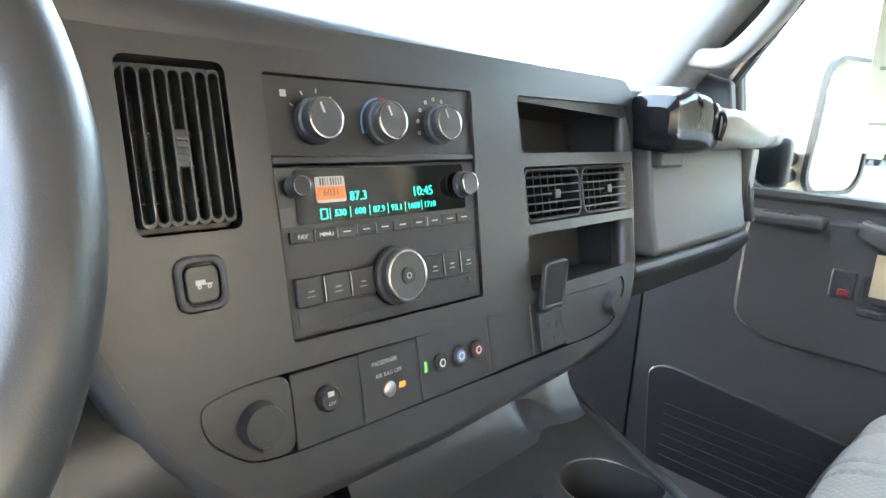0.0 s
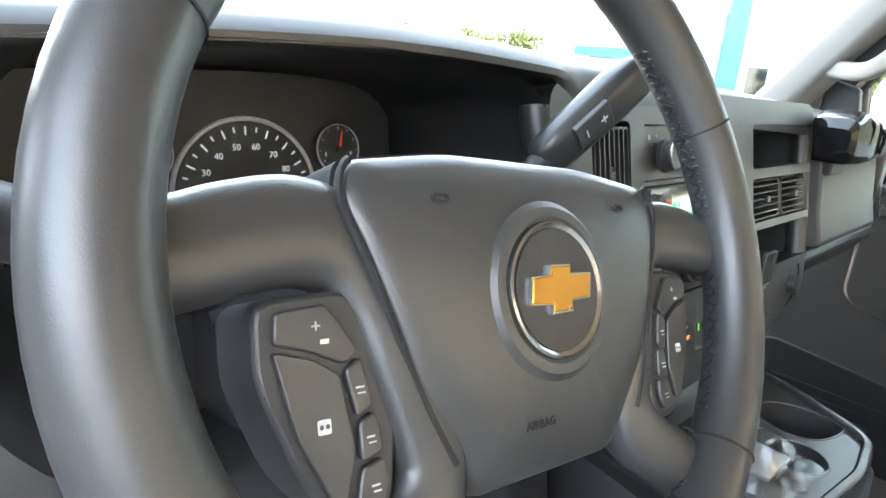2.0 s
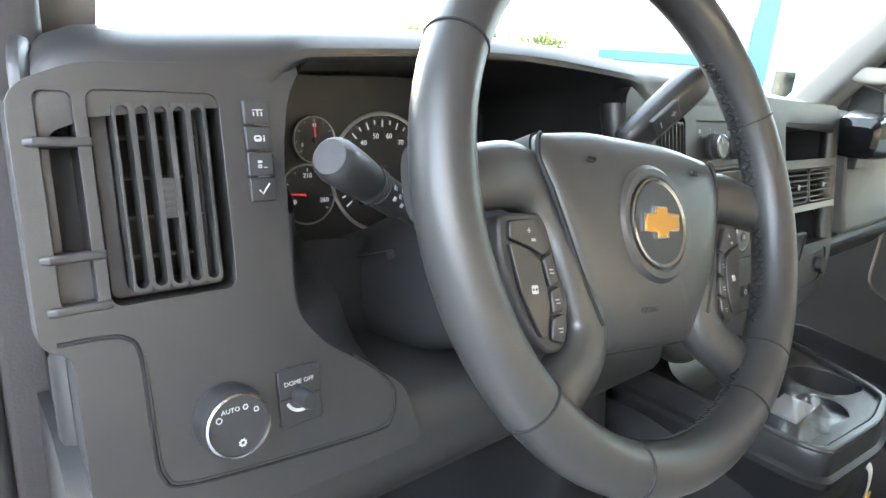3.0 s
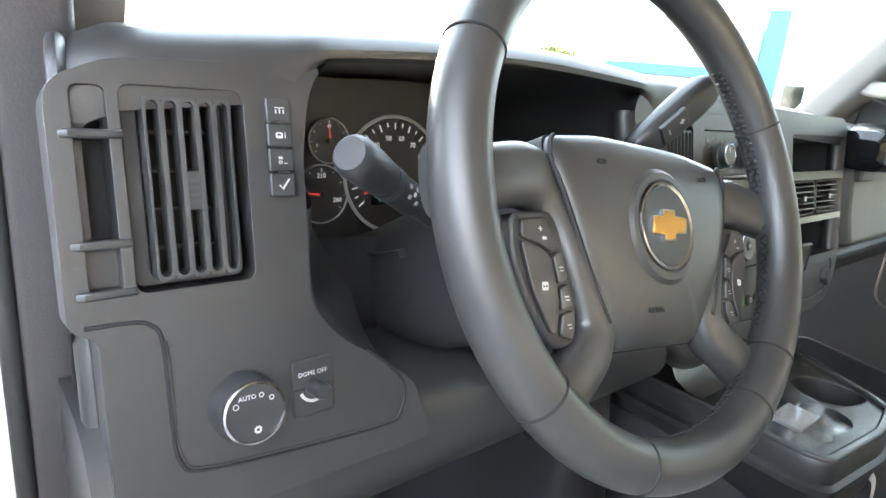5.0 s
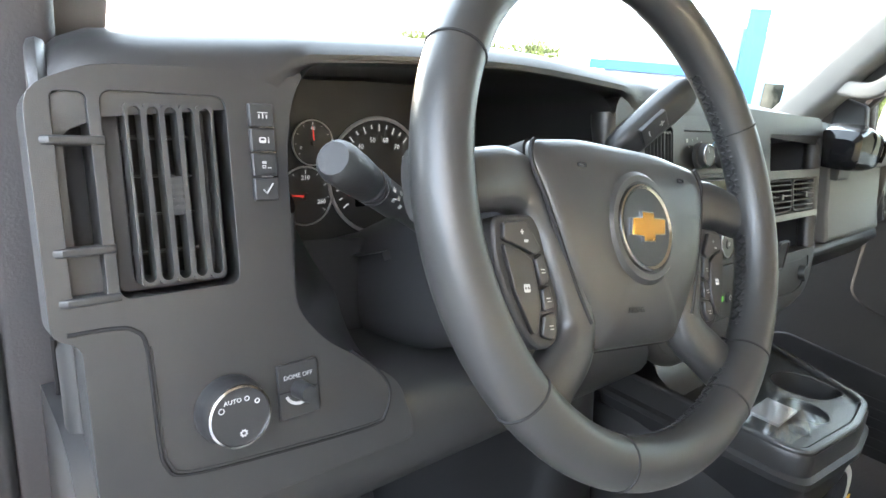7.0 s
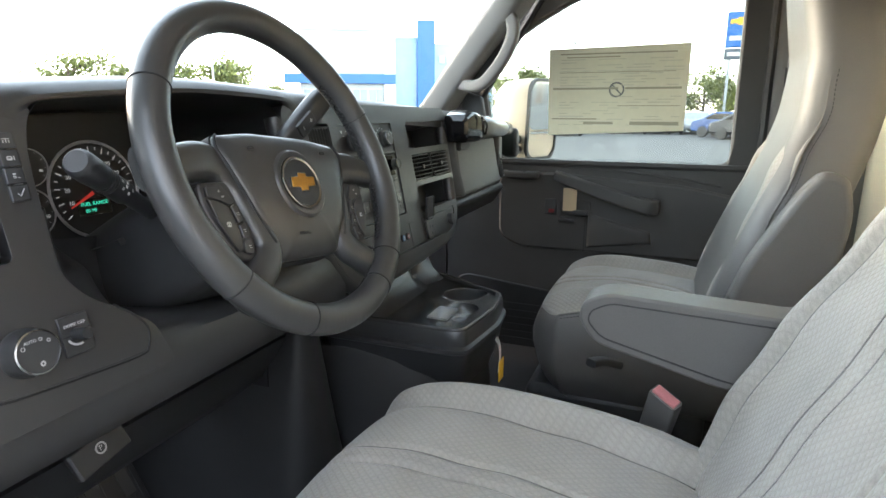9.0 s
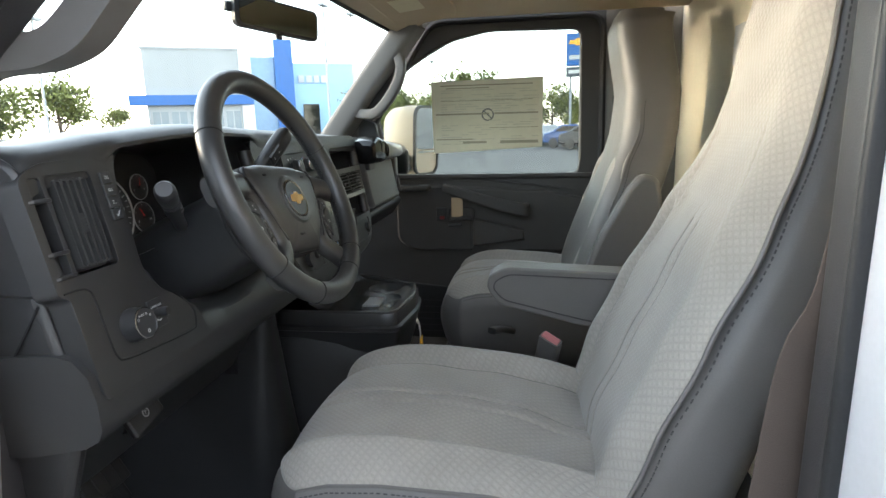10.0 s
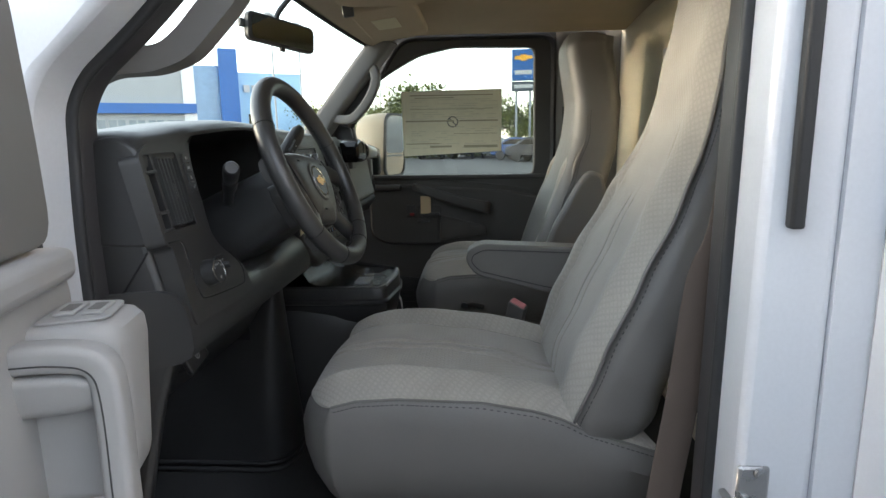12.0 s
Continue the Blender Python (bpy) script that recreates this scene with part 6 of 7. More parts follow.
def build_strip():
    s = thing("switch_strip", on_face(0.07, -0.225).translation, "charcoal switch strip under the radio", "switch panel")
    cuts = (-0.1145, -0.0575, 0.0005, 0.0875, 0.1515, 0.2005)
    first = fillet([(-0.1774, -0.2002), (-0.150, -0.1946), (-0.1152, -0.1952), (-0.1152, -0.2488), (-0.1498, -0.2446), (-0.1744, -0.2221)], 0.012)
    last = fillet([(0.2012, -0.2018), (0.300, -0.2036), (0.3315, -0.1998), (0.3344, -0.215), (0.2998, -0.2494), (0.26, -0.2544), (0.2012, -0.2538)], 0.012)
    part("panel", plate(first, t=0.012), PLASTIC, s, M=on_face(0, 0, -0.0014), bevel=0.0010)
    part("panel", plate(last, t=0.012), PLASTIC, s, M=on_face(0, 0, -0.0014), bevel=0.0010)
    for a, b in zip(cuts, cuts[1:]):
        part("panel", plate(rr(a + 0.0003, b - 0.0003, -0.2515, -0.1975 - 0.02 * max(0, a) ** 1.0, 0.001), t=0.012), PLASTIC if b < 0.16 else DARK, s, M=on_face(0, 0, -0.003), bevel=0.0010)
    for u, v, r in ((-0.140, -0.2215, 0.0138), (0.2995, -0.2265, 0.0120)):
        k = part("socket_cap", lathe([(r * 1.08, 0), (r * 1.05, 0.004), (r, 0.005), (r, 0.009), (r * 0.93, 0.0112), (0, 0.0118)], 36), DARK, s, "round black power socket cap", M=on_face(u, v, -0.003))
        part("cap_tab", bx(-0.004, 0.004, -r * 1.22, -r * 0.9, 0.004, 0.010), DARK, k, M=on_face(u, v, -0.003), bevel=0.001)
    k = part("traction_button", lathe([(0.0095, 0), (0.0090, 0.004), (0.0075, 0.006), (0.0066, 0.0055), (0, 0.0055)], 28), DARK, s, M=on_face(-0.0875, -0.221, -0.003))
    words("lettering", "OFF", 0.0036, PRINT, k, on_face(-0.0875, -0.2240, 0.0032))
    part("car_symbol", bx(-0.0025, 0.0025, 0.0, 0.0035, 0, 0.0003), PRINT, k, M=on_face(-0.0875, -0.219, 0.0027))
    words("lettering", "PASSENGER", 0.0048, PRINT, s, on_face(-0.034, -0.209, -0.0026))
    words("lettering", "AIR BAG OFF", 0.0045, PRINT, s, on_face(-0.031, -0.2185, -0.0026))
    part("key_lock", lathe([(0.0062, 0), (0.0060, 0.002), (0.0050, 0.0026), (0, 0.0026)], 24), SILVER, s, "bright key switch", M=on_face(-0.0325, -0.2305, -0.003))
    part("warning_lamp", bx(-0.003, 0.003, -0.002, 0.002, 0, 0.0006), AMBER, s, "lit amber lamp", M=on_face(-0.019, -0.2305, -0.003))
    part("indicator", bx(-0.001, 0.001, -0.004, 0.004, 0, 0.0006), LEDG, s, "lit green lamp", M=on_face(0.0075, -0.2245, -0.003))
    for u, m in ((0.0235, DARK), (0.0465, BLUEP), (0.0685, RED)):
        k = part("round_button", plate(rr(u - 0.0075, u + 0.0075, -0.232, -0.217, 0.006), t=0.004), DARK, s, M=on_face(0, 0, 0.0), bevel=0.0012)
        part("button_face", plate(ring(0.0052, 24, u, -0.2245), t=0.001), m if m is not DARK else SATIN, k, M=on_face(0, 0, 0.0008))
        part("symbol", plate(ring(0.0036, 16, u, -0.2245), [ring(0.0022, 16, u, -0.2245)], 0.0003), PRINT, k, M=on_face(0, 0, 0.0011))
    # mains outlet with its lid standing open
    o = part("outlet", plate(rr(0.157, 0.196, -0.249, -0.2105, 0.003), t=0.006), DARK, s, "black mains outlet", M=on_face(0, 0, 0.004), bevel=0.0015)
    for du in (-0.006, 0.006):
        part("slot", bx(-0.0008, 0.0008, -0.004, 0.004, 0, 0.0004), VOID, o, M=on_face(0.1765 + du, -0.2255, 0.004))
    part("slot", plate(ring(0.0024, 14), t=0.0005), VOID, o, M=on_face(0.1765, -0.238, 0.0043))
    lid = part("outlet_lid", plate(rr(0.157, 0.196, 0.0, 0.048, 0.005), [rr(0.1605, 0.1925, 0.004, 0.0445, 0.003)], 0.006), DARK, s, "open black outlet lid", M=on_face(0, -0.2085, 0.008) @ Matrix.Rotation(radians(12), 4, "X"), bevel=0.0012)
    part("lid_face", plate(rr(0.160, 0.193, 0.003, 0.045, 0.003), t=0.002), SATIN, lid, M=on_face(0, -0.2085, 0.006) @ Matrix.Rotation(radians(12), 4, "X"))


build_strip()


def build_right_vents():
    for u0, u1 in ((0.161, 0.2635), (0.2665, 0.369)):
        f = part("air_vent", plate(rr(u0, u1, -0.1225, -0.0695, 0.012, 6), [rr(u0 + 0.003, u1 - 0.003, -0.1195, -0.0725, 0.010, 6)], 0.02), DARK, dash, M=on_face(0, 0, -0.004), bevel=0.0012)
        # black sheet paints the unlit depth behind the blades
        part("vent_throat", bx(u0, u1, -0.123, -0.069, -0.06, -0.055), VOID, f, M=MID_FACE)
        for i in range(5):
            v = -0.1135 + 0.0088 * i
            part("blade", bx(u0 + 0.003, u1 - 0.003, v - 0.0009, v + 0.0009, -0.018, -0.004), SATIN, f, M=MID_FACE, bevel=0.0006)
        for i in range(7):
            u = u0 + 0.012 + (u1 - u0 - 0.024) * i / 6
            part("cross_blade", bx(u - 0.0008, u + 0.0008, -0.121, -0.071, -0.036, -0.020), SATIN, f, M=MID_FACE)
        part("thumb_slide", bx((u0 + u1) / 2 - 0.004, (u0 + u1) / 2 + 0.006, -0.101, -0.092, -0.010, 0.0), SATIN, f, M=MID_FACE, bevel=0.001)
    e = part("end_vent", plate(rr(-0.012, 0.012, -0.055, 0.055, 0.006), [rr(-0.009, 0.009, -0.051, 0.051, 0.005)], 0.015), DARK, dash, M=frame_at((0.752, 0.123, 1.435), (1, 0.1, 0), (0, 0.2, 1)), bevel=0.001)
    # black sheet for the end outlet's unlit depth
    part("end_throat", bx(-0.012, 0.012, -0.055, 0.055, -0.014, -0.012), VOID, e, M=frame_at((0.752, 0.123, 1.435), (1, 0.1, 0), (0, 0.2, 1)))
    for i in range(3):
        part("blade", bx(-0.006 + 0.006 * i - 0.0008, -0.006 + 0.006 * i + 0.0008, -0.05, 0.05, -0.01, -0.001), SATIN, e, M=frame_at((0.752, 0.123, 1.435), (1, 0.1, 0), (0, 0.2, 1)))


build_right_vents()


def build_left_controls():
    t = thing("tow_button", on_face(-0.1655, -0.128).translation, "square black tow mode button in a rounded surround", "button")
    part("surround", plate(rr(-0.181, -0.150, -0.1445, -0.1115, 0.008), [rr(-0.1765, -0.1545, -0.140, -0.116, 0.006)], 0.006), DARK, t, M=on_face(0, 0, 0.004), bevel=0.0016)
    part("button", plate(rr(-0.1755, -0.1555, -0.139, -0.117, 0.005), t=0.004), SATIN, t, M=on_face(0, 0, 0.003), bevel=0.001)
    sym = join(bx(-0.0045, 0.0015, -0.0005, 0.0026, 0, 0.0004), bx(0.0015, 0.0058, -0.0005, 0.0003, 0, 0.0004), plate(ring(0.0013, 12, -0.0022, -0.0016), [ring(0.0006, 8, -0.0022, -0.0016)], 0.0004), plate(ring(0.0013, 12, 0.0038, -0.0016), [ring(0.0006, 8, 0.0038, -0.0016)], 0.0004))
    part("trailer_symbol", sym, PRINT, t, M=on_face(-0.1655, -0.128, 0.0032))
    b = thing("button_column", on_left(-0.6555, -0.02).translation, "column of four black dashboard buttons", "buttons")
    for i in range(4):
        v1 = 0.0075 - 0.015 * i
        k = part("button", plate(rr(-0.6635, -0.6475, v1 - 0.0142, v1, 0.0015), t=0.006), DARK, b, M=on_left(0, 0, 0.003), bevel=0.001)
        m = on_left(-0.655, v1 - 0.0072, 0.0031)
        if i == 0:
            sym = join(bx(-0.0032, 0.0032, 0.0012, 0.0018, 0, 0.0003), bx(-0.0004, 0.0004, -0.002, 0.0012, 0, 0.0003), bx(-0.0028, -0.002, -0.002, 0.0004, 0, 0.0003), bx(0.002, 0.0028, -0.002, 0.0004, 0, 0.0003))
        elif i == 1:
            sym = join(plate(rr(-0.0034, 0.0012, -0.0018, 0.0018, 0.0012), [rr(-0.0024, 0.0002, -0.0002, 0.001, 0.0004)], 0.0003), bx(0.0022, 0.0030, -0.0018, 0.0006, 0, 0.0003), bx(0.0022, 0.0030, 0.0010, 0.0018, 0, 0.0003))
        elif i == 2:
            sym = join(plate(rr(-0.0026, -0.0002, -0.0022, -0.0002, 0.0004), [rr(-0.002, -0.0008, -0.0016, -0.0008, 0.0002)], 0.0003), bx(-0.0026, 0.0, 0.0006, 0.0022, 0, 0.0003), bx(0.0008, 0.003, -0.0022, -0.0016, 0, 0.0003))
        else:
            sym = tube([(-0.003, 0.0, 0), (-0.001, -0.0025, 0), (0.0035, 0.0035, 0)], 0.0006, 4, (0, 0, 1))
        part("symbol", sym, PRINT, k, M=m)
        if i:
            part("gap", bx(-0.658, -0.648, v1 + 0.0002, v1 + 0.0009, 0, 0.0012), SILVER, k, M=on_left(0, 0, 0.002))
    h = thing("headlamp_switch", on_left(-0.683, -0.178).translation, "round headlamp switch with chrome ring and white symbols", "switch")
    m = on_left(-0.690, -0.176, 0.0)
    part("base", lathe([(0.0208, 0), (0.0208, 0.006), (0.0194, 0.010), (0.0188, 0.018)], 44), SATIN, h, M=m)
    part("ring", lathe([(0.0188, 0.017), (0.0187, 0.0195), (0.0174, 0.0200), (0.0170, 0.0185)], 44), CHROME, h, "chrome ring", M=m)
    part("face", lathe([(0, 0.0186), (0.0173, 0.0188)], 36), SATIN, h, M=m)
    words("lettering", "AUTO", 0.0038, PRINT, h, m @ T((-0.004, 0.0098, 0.0190)))
    part("power_symbol", plate(ring(0.0018, 16), [ring(0.0013, 16)], 0.0003), PRINT, h, M=m @ T((-0.0108, 0.006, 0.0191)))
    for x, y in ((0.0045, 0.0098), (0.0105, 0.0068)):
        part("lamp_symbol", plate(ring(0.0016, 14), [ring(0.0010, 14)], 0.0003), PRINT, h, M=m @ T((x, y, 0.0191)))
    part("sun_symbol", plate([(0.0026 * math.cos(a * math.pi / 8) * (1 if a % 2 else 0.65), 0.0026 * math.sin(a * math.pi / 8) * (1 if a % 2 else 0.65)) for a in range(16)], [ring(0.0011, 12)], 0.0003), PRINT, h, M=m @ T((0.001, -0.0105, 0.0191)))
    d = thing("dome_switch", on_left(-0.644, -0.18).translation, "black dome lamp dimmer with white lettering", "switch")
    part("plate", plate(rr(-0.6585, -0.630, -0.194, -0.1575, 0.001), t=0.006), DARK, d, M=on_left(0, 0, 0.0025), bevel=0.0008)
    part("groove", bx(-0.6582, -0.631, -0.1762, -0.1754, 0, 0.0004), VOID, d, M=on_left(0, 0, 0.0024))
    part("dial", lathe([(0.0062, 0), (0.0058, 0.013), (0.005, 0.015), (0, 0.015)], 24), SATIN, d, M=on_left(-0.6445, -0.1755, 0.0025))
    words("lettering", "DOME OFF", 0.0042, PRINT, d, on_left(-0.6445, -0.1665, 0.0028))
    part("dimmer_mark", plate(arc_bar(0.0085, 0.0105, 200, 290), t=0.0003), PRINT, d, M=on_left(-0.6445, -0.1755, 0.0029))


build_left_controls()


def build_key_tag():
    k = thing("key_tag", (-0.31, 0.085, 1.40), "cream paper key tag hanging from the ignition key", "tag")
    M = frame_at((-0.309, 0.085, 1.46), (1, -0.25, 0.0), (0.10, 0.05, 1))
    part("upper_card", plate([(-0.003, 0.0), (0.004, -0.004), (0.011, -0.036), (0.006, -0.046), (-0.006, -0.030)], t=0.0006), PAPER, k, M=M)
    part("card", plate([(-0.002, -0.038), (0.010, -0.048), (0.006, -0.078), (-0.022, -0.086), (-0.016, -0.060)], [ring(0.0022, 12, -0.013, -0.076)], t=0.0006), PAPER, k, M=M @ T((0, 0, 0.004)))
    part("key_ring", tube(ring3(0.009, (-0.312, 0.09, 1.468)), 0.0009, 6, (0, 0, 1), closed=True), SILVER, k)
    part("key_blade", bx(-0.004, 0.004, 0.0, 0.03, -0.001, 0.001), SILVER, k, M=frame_at((-0.325, 0.10, 1.462), (0, 0, 1), (-1, 0.5, 0)), bevel=0.0004)
    part("key_bow", lathe([(0, 0.003), (0.011, 0.0025), (0.012, 0), (0.011, -0.0025), (0, -0.003)], 20), DARK, k, M=frame_at((-0.322, 0.098, 1.462), (0, 0, 1), (-1, 0.5, 0)))


def ring3(r, c):
    return [(c[0] + r * math.cos(2 * math.pi * i / 20), c[1], c[2] + r * math.sin(2 * math.pi * i / 20)) for i in range(20)]


build_key_tag()


# ---- instrument cluster ----
def build_cluster():
    c = thing("instrument_cluster", (-0.43, 0.34, 1.48), "instrument cluster with silver-ringed dials and teal readout", "instrument cluster")

    def at(x, z, w=0.0):
        return frame_at((x, 0.335 - w, z), (1, 0, 0), (0, 0.12, 1))

    part("face", plate(rr(-0.17, 0.15, -0.09, 0.085, 0.03), t=0.004), DARK, c, M=at(-0.43, 1.485, -0.003))
    for x, z, r, n, a0, nums in ((-0.5135, 1.509, 0.0215, 9, 95, ("0", "40", "80")), (-0.5195, 1.455, 0.0285, 9, 175, ("100", "210", "260")), (-0.431, 1.473, 0.0605, 25, 205, ("10", "20", "30", "40", "50", "60", "70", "80", "90", "100")), (-0.344, 1.509, 0.0215, 9, 80, ("E", "F")), (-0.340, 1.455, 0.026, 9, 120, ("8", "18"))):
        d = part("dial", lathe([(0, 0), (r, 0.0005)], 48), DARK, c, M=at(x, z, 0.001))
        part("dial_ring", lathe([(r * 1.0, 0.0), (r * 1.02, 0.002), (r * 1.05, 0.002), (r * 1.07, 0)], 56), DIALR, d, "silver dial ring", M=at(x, z, 0.001))
        for i in range(n):
            a = radians(215 - 250 * i / (n - 1))
            L = 0.12 if i % 2 == 0 else 0.07
            part("tick", bx(r * (0.93 - L), r * 0.93, -r * 0.012, r * 0.012, 0, 0.0003), DIALW, d, M=at(x, z, 0.002) @ Matrix.Rotation(a, 4, "Z"))
        for i, s in enumerate(nums):
            a = radians(200 - 220 * i / (len(nums) - 1))
            words("numeral", s, r * (0.125 if r > 0.05 else 0.23), DIALW, d, at(x, z, 0.002) @ T((r * 0.66 * math.cos(a), r * 0.66 * math.sin(a), 0)))
        part("needle", loft([[(p, -r * 0.03 * q, h), (p, r * 0.03 * q, h)] for p, q, h in ((0, 1.6, 0.0025), (r * 0.75, 0.5, 0.0025))], closed=False), NEEDLE, d, "red needle", M=at(x, z, 0.002) @ Matrix.Rotation(radians(a0), 4, "Z"))
        part("hub", lathe([(0, 0.004), (r * 0.12, 0.004), (r * 0.14, 0)], 20), DARK, d, M=at(x, z, 0.002))
    part("readout", plate(rr(-0.024, 0.024, -0.011, 0.011, 0.002), t=0.001), DISPLAY, c, M=at(-0.438, 1.452, 0.004))
    words("readout_words", "FUEL RANGE", 0.0068, TEAL, c, at(-0.438, 1.456, 0.0045), "teal readout letters")
    words("readout_words", "80 MI", 0.0068, TEAL, c, at(-0.444, 1.447, 0.0045), "teal readout letters")


build_cluster()


# ---- passenger side things ----
def build_monitor():
    w = thing("wrapped_monitor", (0.56, 0.15, 1.55), "black monitor in crumpled protective wrap on the dashboard", "monitor")
    rng = random.Random(8)
    rings = []
    for i, (x, z0, z1, d) in enumerate(((0.362, 1.512, 1.552, 0.028), (0.370, 1.500, 1.566, 0.036), (0.41, 1.497, 1.577, 0.040), (0.45, 1.497, 1.573, 0.040), (0.49, 1.500, 1.564, 0.038), (0.502, 1.508, 1.555, 0.030))):
        row = []
        for j in range(32):
            a = 2 * math.pi * j / 32
            cx = math.copysign(abs(math.cos(a)) ** 0.45, math.cos(a)) * d
            cz = math.copysign(abs(math.sin(a)) ** 0.5, math.sin(a)) * (z1 - z0) / 2
            n = 1 + 0.018 * math.sin(a * 3 + i * 1.7) + rng.uniform(-0.004, 0.004)
            row.append((x + 0.008 * math.sin(a + 2), 0.128 + cx * n, (z0 + z1) / 2 + cz * n))
        rings.append(row)
    part("body", loft(rings), WRAP, w, "glossy black wrapped body")
    part("mount", bx(0.40, 0.47, 0.125, 0.165, 1.478, 1.500), DARK, w, "black mounting foot", bevel=0.004)
    for x, z in ((0.408, 1.574), (0.455, 1.570), (0.488, 1.560)):
        fold = smooth_path([(x, 0.090, z - 0.045), (x + 0.006, 0.089, z - 0.022), (x - 0.003, 0.094, z - 0.008), (x + 0.004, 0.128, z - 0.001), (x - 0.002, 0.155, z - 0.006)], 5)
        part("wrap_fold", tube(fold, 0.0028, 8, (1, 0, 0)), WRAP, w, "crumpled fold of the wrap")
    rings = []
    for i, (x, z0, z1, d) in enumerate(((0.498, 1.505, 1.556, 0.040), (0.51, 1.499, 1.562, 0.046), (0.60, 1.498, 1.560, 0.046), (0.70, 1.498, 1.553, 0.045), (0.785, 1.500, 1.545, 0.042), (0.80, 1.507, 1.537, 0.032))):
        row = []
        for j in range(32):
            a = 2 * math.pi * j / 32
            cx = math.copysign(abs(math.cos(a)) ** 0.7, math.cos(a)) * d
            cz = math.copysign(abs(math.sin(a)) ** 0.7, math.sin(a)) * (z1 - z0) / 2
            row.append((x, 0.140 + cx, (z0 + z1) / 2 + cz))
        rings.append(row)
    g = thing("grab_bar", (0.65, 0.14, 1.53), "silver grey dashboard grab bar under clear film", "grab bar")
    part("bar", loft(rings), mat("grey_glossy_film", (0.27, 0.27, 0.26), 0.16, vary=0.12, grain=40, bump=0.06), g)


build_monitor()


def build_door_things():
    l = thing("door_lock_switch", (0.884, -0.012, 1.275), "red and black door lock switch", "switch")
    part("base", bx(0.876, 0.886, -0.028, 0.010, 1.252, 1.302), DARK, l, bevel=0.003)
    part("rocker", bx(0.871, 0.877, -0.022, -0.004, 1.258, 1.270), RED, l, "red rocker", bevel=0.002)
    s = thing("window_switch", (0.884, -0.055, 1.232), "black window switch in the door", "switch")
    part("base", bx(0.876, 0.886, -0.085, -0.035, 1.228, 1.244), DARK, s, bevel=0.004)
    part("rocker", bx(0.872, 0.877, -0.070, -0.050, 1.231, 1.241), SATIN, s, bevel=0.002)
    k = thing("hang_tag", (0.87, -0.07, 1.30), "plain buff card hung on the door handle", "tag")
    part("card", bx(0.866, 0.869, -0.092, -0.050, 1.268, 1.340), CARD, k)
    h = thing("inner_door_handle", (0.87, -0.1, 1.265), "black inner door release lever", "handle")
    part("bezel", plate(rr(-0.05, 0.05, -0.026, 0.03, 0.012), [rr(-0.044, 0.044, -0.02, 0.024, 0.010)], 0.006), DOORP, h, M=frame_at((0.879, -0.085, 1.272), (0, -1, 0), (0, 0, 1)), bevel=0.002)
    part("lever", sweep([Vector((0.876, -0.06, 1.262)), Vector((0.868, -0.09, 1.264)), Vector((0.866, -0.128, 1.266))], rr(-0.004, 0.004, -0.008, 0.008, 0.003, 3)), DARK, h, bevel=0)
    g = thing("door_grille", (0.88, 0.10, 1.39), "dark grille on the door's top ledge", "grille")
    part("ledge", bx(0.842, 0.905, 0.03, 0.162, 1.365, 1.387), DOORP, g, bevel=0.008)
    for i in range(5):
        part("slot", bx(0.858, 0.885, 0.075 + 0.012 * i, 0.082 + 0.012 * i, 1.3865, 1.3885), VOID, g)
    c = thing("door_map_pocket", (0.88, 0.1, 0.9), "dark ribbed map pocket low on the door", "pocket")
    part("pocket", yz_plate(fillet([(0.30, 0.76), (0.32, 1.0), (0.28, 1.02), (-0.10, 0.98), (-0.13, 0.76)], 0.03), [], 0.896, 0.905), DARK, c, bevel=0.003)
    for i in range(6):
        part("rib", bx(0.893, 0.8965, -0.08, 0.27, 0.80 + 0.025 * i, 0.808 + 0.025 * i), DARK, c)


build_door_things()


def build_side_mirror():
    m = thing("side_mirror", (1.25, 0.10, 1.5), "large towing side mirror with upper and lower glass", "side mirror")
    M = frame_at((1.185, 0.105, 1.545), (1, -0.35, 0), (0, -0.05, 1))
    rings = [[(p[0], p[1], z) for p in rr(-0.098 * k, 0.098 * k, -0.142 * k, 0.142 * k, 0.05, 6)] for z, k in ((-0.15, 0.78), (-0.12, 0.92), (-0.04, 1.0), (0.01, 1.0))]
    part("housing", loft(rings), mat("beige_mirror_housing", (0.55, 0.47, 0.36), 0.5, vary=0.05, bump=0.05), m, "pale beige mirror housing", M=M)
    part("edge", plate(rr(-0.099, 0.099, -0.143, 0.143, 0.05, 6), [rr(-0.090, 0.090, -0.134, 0.134, 0.044, 6)], 0.012), DARK, m, "black mirror edge", M=M @ T((0, 0, 0.016)))
    part("upper_glass", plate(rr(-0.089, 0.089, -0.035, 0.132, 0.03, 5), t=0.003), MIRROR, m, M=M @ T((0, 0, 0.0135)))
    part("lower_glass", plate(rr(-0.089, 0.089, -0.132, -0.043, 0.03, 5), t=0.003), MIRROR, m, M=M @ T((0, 0, 0.0135)) @ Matrix.Rotation(radians(4), 4, "X"))
    for z in (1.475, 1.44):
        part("arm", tube([(0.965, 0.20, z), (1.05, 0.17, z), (1.12, 0.16, z)], 0.016, 10), DARK, m)
    part("mount", bx(0.965, 1.0, 0.13, 0.30, 1.42, 1.52), DARK, m, bevel=0.015)


build_side_mirror()


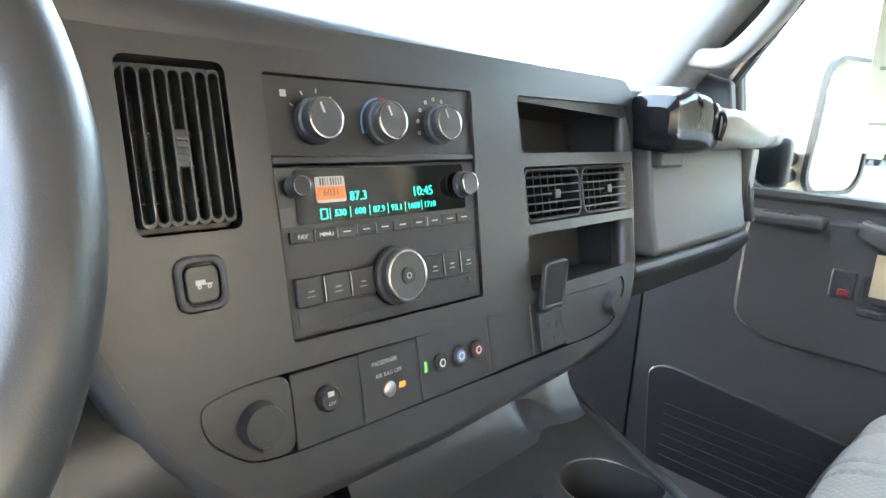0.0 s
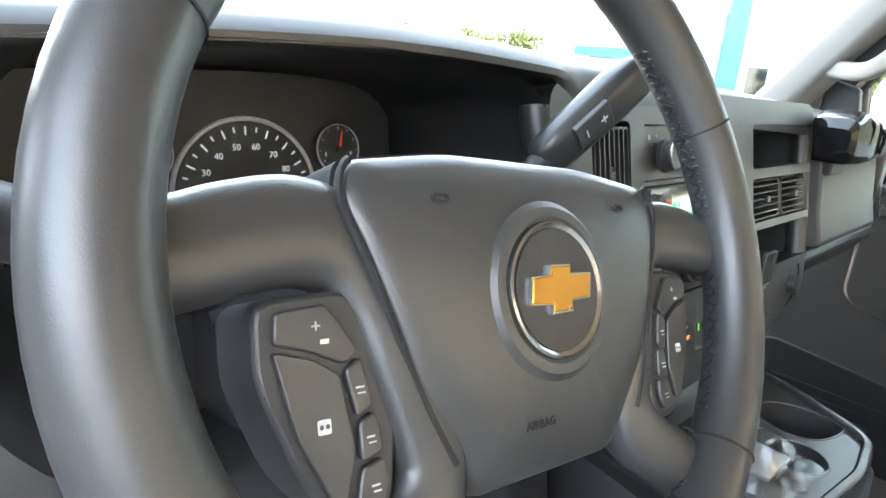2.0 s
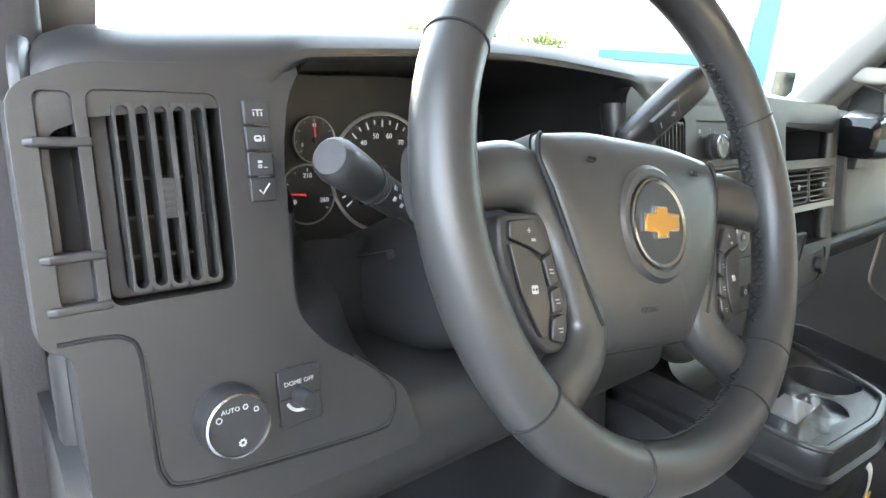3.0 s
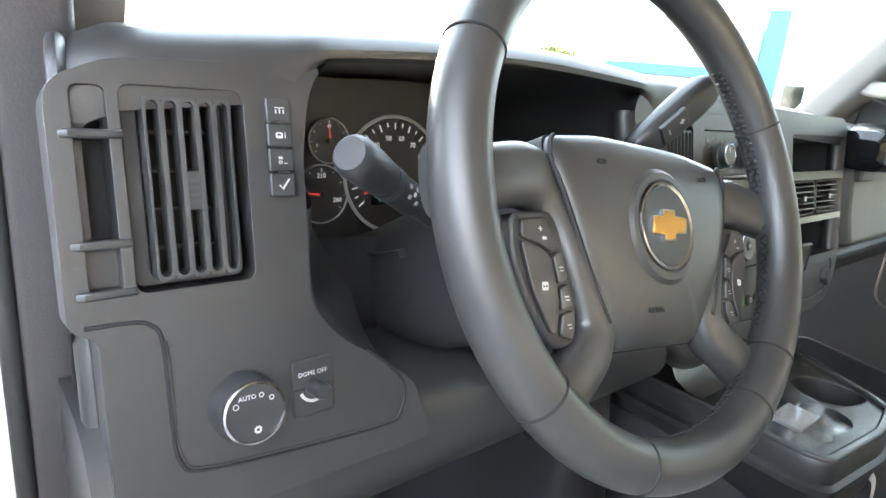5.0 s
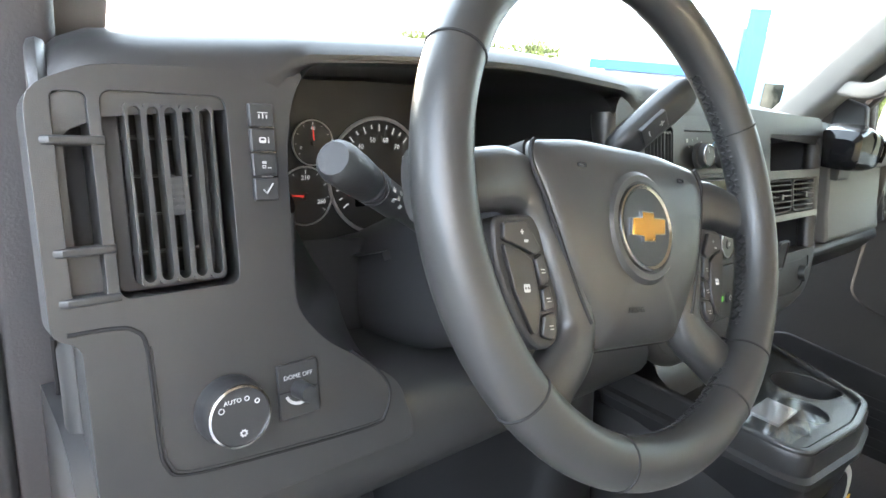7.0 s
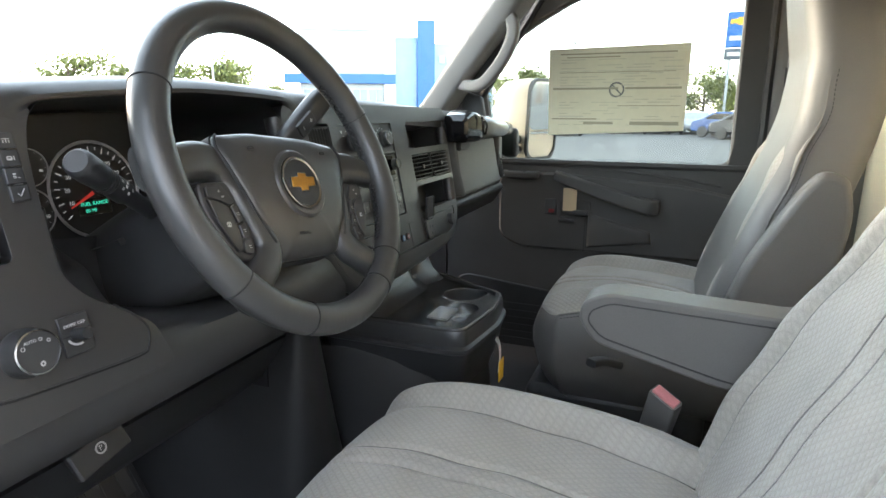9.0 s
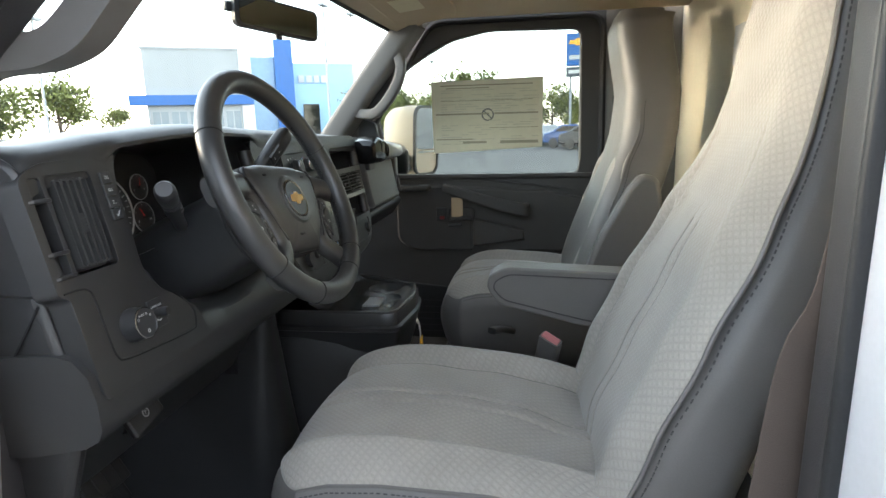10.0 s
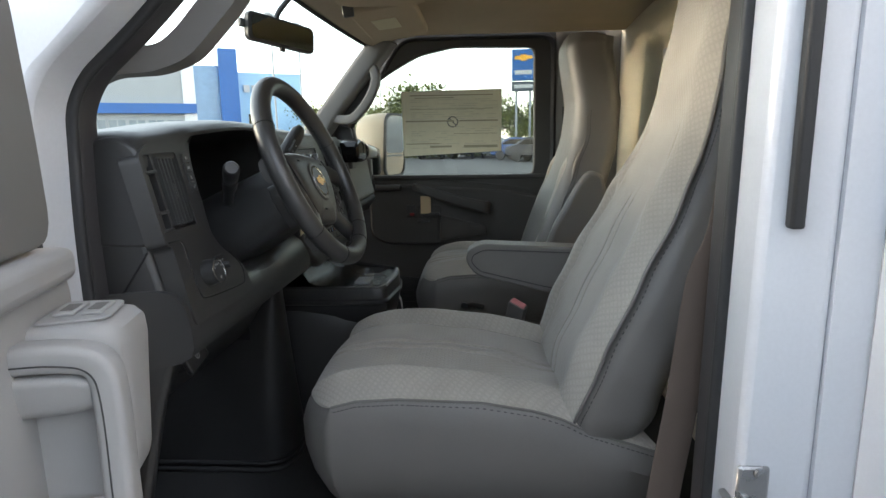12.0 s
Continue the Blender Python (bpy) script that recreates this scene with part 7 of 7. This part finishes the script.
# ---- low things ----
def build_footwell():
    b = thing("parking_brake_release", (-0.564, 0.22, 1.20), "black parking brake release handle with white symbol", "handle")
    M = frame_at((-0.564, 0.208, 1.197), (0.98, 0.05, 0.18), (0, 0.35, 1))
    part("handle", plate(rr(-0.035, 0.035, -0.018, 0.018, 0.004), t=0.012), SATIN, b, M=M, bevel=0.003)
    part("symbol", plate(ring(0.007, 20), [ring(0.005, 20)], 0.0004), PRINT, b, M=M @ T((0, 0.002, 0.0006)))
    words("letter", "P", 0.009, PRINT, b, M @ T((0, 0.002, 0.0006)))
    part("stem", bx(-0.02, 0.02, -0.012, 0.012, -0.06, -0.01), DARK, b, M=M)
    for nm, x, y, z, w, h, lab in (("brake_pedal", -0.42, 0.43, 0.985, 0.055, 0.035, "black rubber brake pedal on its arm"), ("accelerator_pedal", -0.30, 0.53, 0.90, 0.028, 0.07, "black accelerator pedal on its arm"), ("parking_brake_pedal", -0.66, 0.44, 0.96, 0.035, 0.025, "black foot brake pedal at the footwell side")):
        p = thing(nm, (x, y, z), lab, "pedal", "pedals")
        M = frame_at((x, y, z), (1, 0, 0), (0, 0.5, 0.85))
        part("pad", bx(-w, w, -h, h, -0.01, 0.0), RUBBER, p, M=M, bevel=0.004)
        for i in range(4):
            part("rib", bx(-w * 0.9 + w * 0.48 * i, -w * 0.9 + w * 0.48 * i + w * 0.25, -h * 0.85, h * 0.85, 0, 0.002), RUBBER, p, M=M)
        part("arm", tube([(x, y + 0.01, z), (x, y + 0.06, z + 0.12), (x, y + 0.07, z + 0.26)], 0.009, 8, (1, 0, 0)), DARK, p)
    m = thing("sill_plate", (-0.78, -0.2, 0.782), "black ribbed door sill plate", "sill plate")
    part("plate", bx(-0.80, -0.70, -0.56, 0.22, 0.782, 0.795), RUBBER, m, bevel=0.004)
    for i in range(5):
        part("rib", bx(-0.79 + 0.018 * i, -0.784 + 0.018 * i, -0.55, 0.21, 0.795, 0.798), RUBBER, m)


build_footwell()


def build_buckle():
    b = thing("seat_belt_buckle", (-0.16, -0.37, 1.12), "grey seat belt buckle with faded red button", "buckle")
    M = frame_at((-0.112, -0.383, 1.124), (0.45, 0.80, 0.36), (-0.02, 0.47, 0.88))
    part("body", loft([[(p[0], v, p[1]) for p in rr(-0.023 * k, 0.023 * k, -0.011, 0.011, 0.005, 4)] for v, k in ((-0.09, 0.6), (-0.05, 0.75), (-0.04, 1.0), (0.05, 1.0), (0.056, 0.95))]), VINYL, b, M=M)
    part("button", bx(-0.019, 0.019, 0.052, 0.060, -0.008, 0.008), PINK, b, "faded red button", M=M, bevel=0.002)
    part("strap", bx(-0.012, 0.012, -0.28, -0.085, -0.004, 0.004), DARK, b, M=M)
    l = thing("seat_lever", (0.10, -0.30, 1.08), "black seat adjustment lever", "lever")
    part("lever", sweep(smooth_path([(0.20, -0.30, 1.065), (0.17, -0.27, 1.08), (0.14, -0.25, 1.085)], 4), rr(-0.012, 0.012, -0.008, 0.008, 0.005, 3)), DARK, l)


build_buckle()


def build_tray_things():
    rng = random.Random(11)
    p = thing("parts_bag", (0.02, -0.02, 1.19), "crumpled clear plastic parts bag in the tray", "plastic bag")
    n = 9
    for k in range(2):
        rows = []
        for i in range(n + 1):
            row = []
            for j in range(n + 1):
                a, b = i / n - 0.5, j / n - 0.5
                edge = min(1, 3.2 * (0.5 - abs(a))) * min(1, 3.2 * (0.5 - abs(b)))
                h = (0.030 - 0.014 * k) * edge + rng.uniform(-0.0035, 0.0035) * (0.3 + edge)
                row.append((0.032 + a * 0.125 + b * 0.03 + rng.uniform(-0.003, 0.003), 0.024 + b * 0.095 - a * 0.01 + rng.uniform(-0.003, 0.003), 1.187 + max(0.001, h)))
            rows.append(row)
        part("film", loft(rows, closed=False), FILM, p, flat=True)
    part("leaflet", bx(0.00, 0.065, 0.005, 0.045, 1.1875, 1.1915), PRINT, p, "folded white leaflet", M=None)
    t = thing("yellow_tag", (0.12, -0.065, 1.05), "yellow tag on a white strap", "tag")
    part("strap", sweep(smooth_path([(0.105, -0.045, 1.125), (0.118, -0.062, 1.115), (0.128, -0.066, 1.08), (0.126, -0.064, 1.04)], 5), rr(-0.006, 0.006, -0.0008, 0.0008, 0.0005, 2), (0, 1, 0)), PRINT, t)
    part("tag", bx(0.118, 0.150, -0.068, -0.066, 1.02, 1.065), YELLOW, t)


build_tray_things()
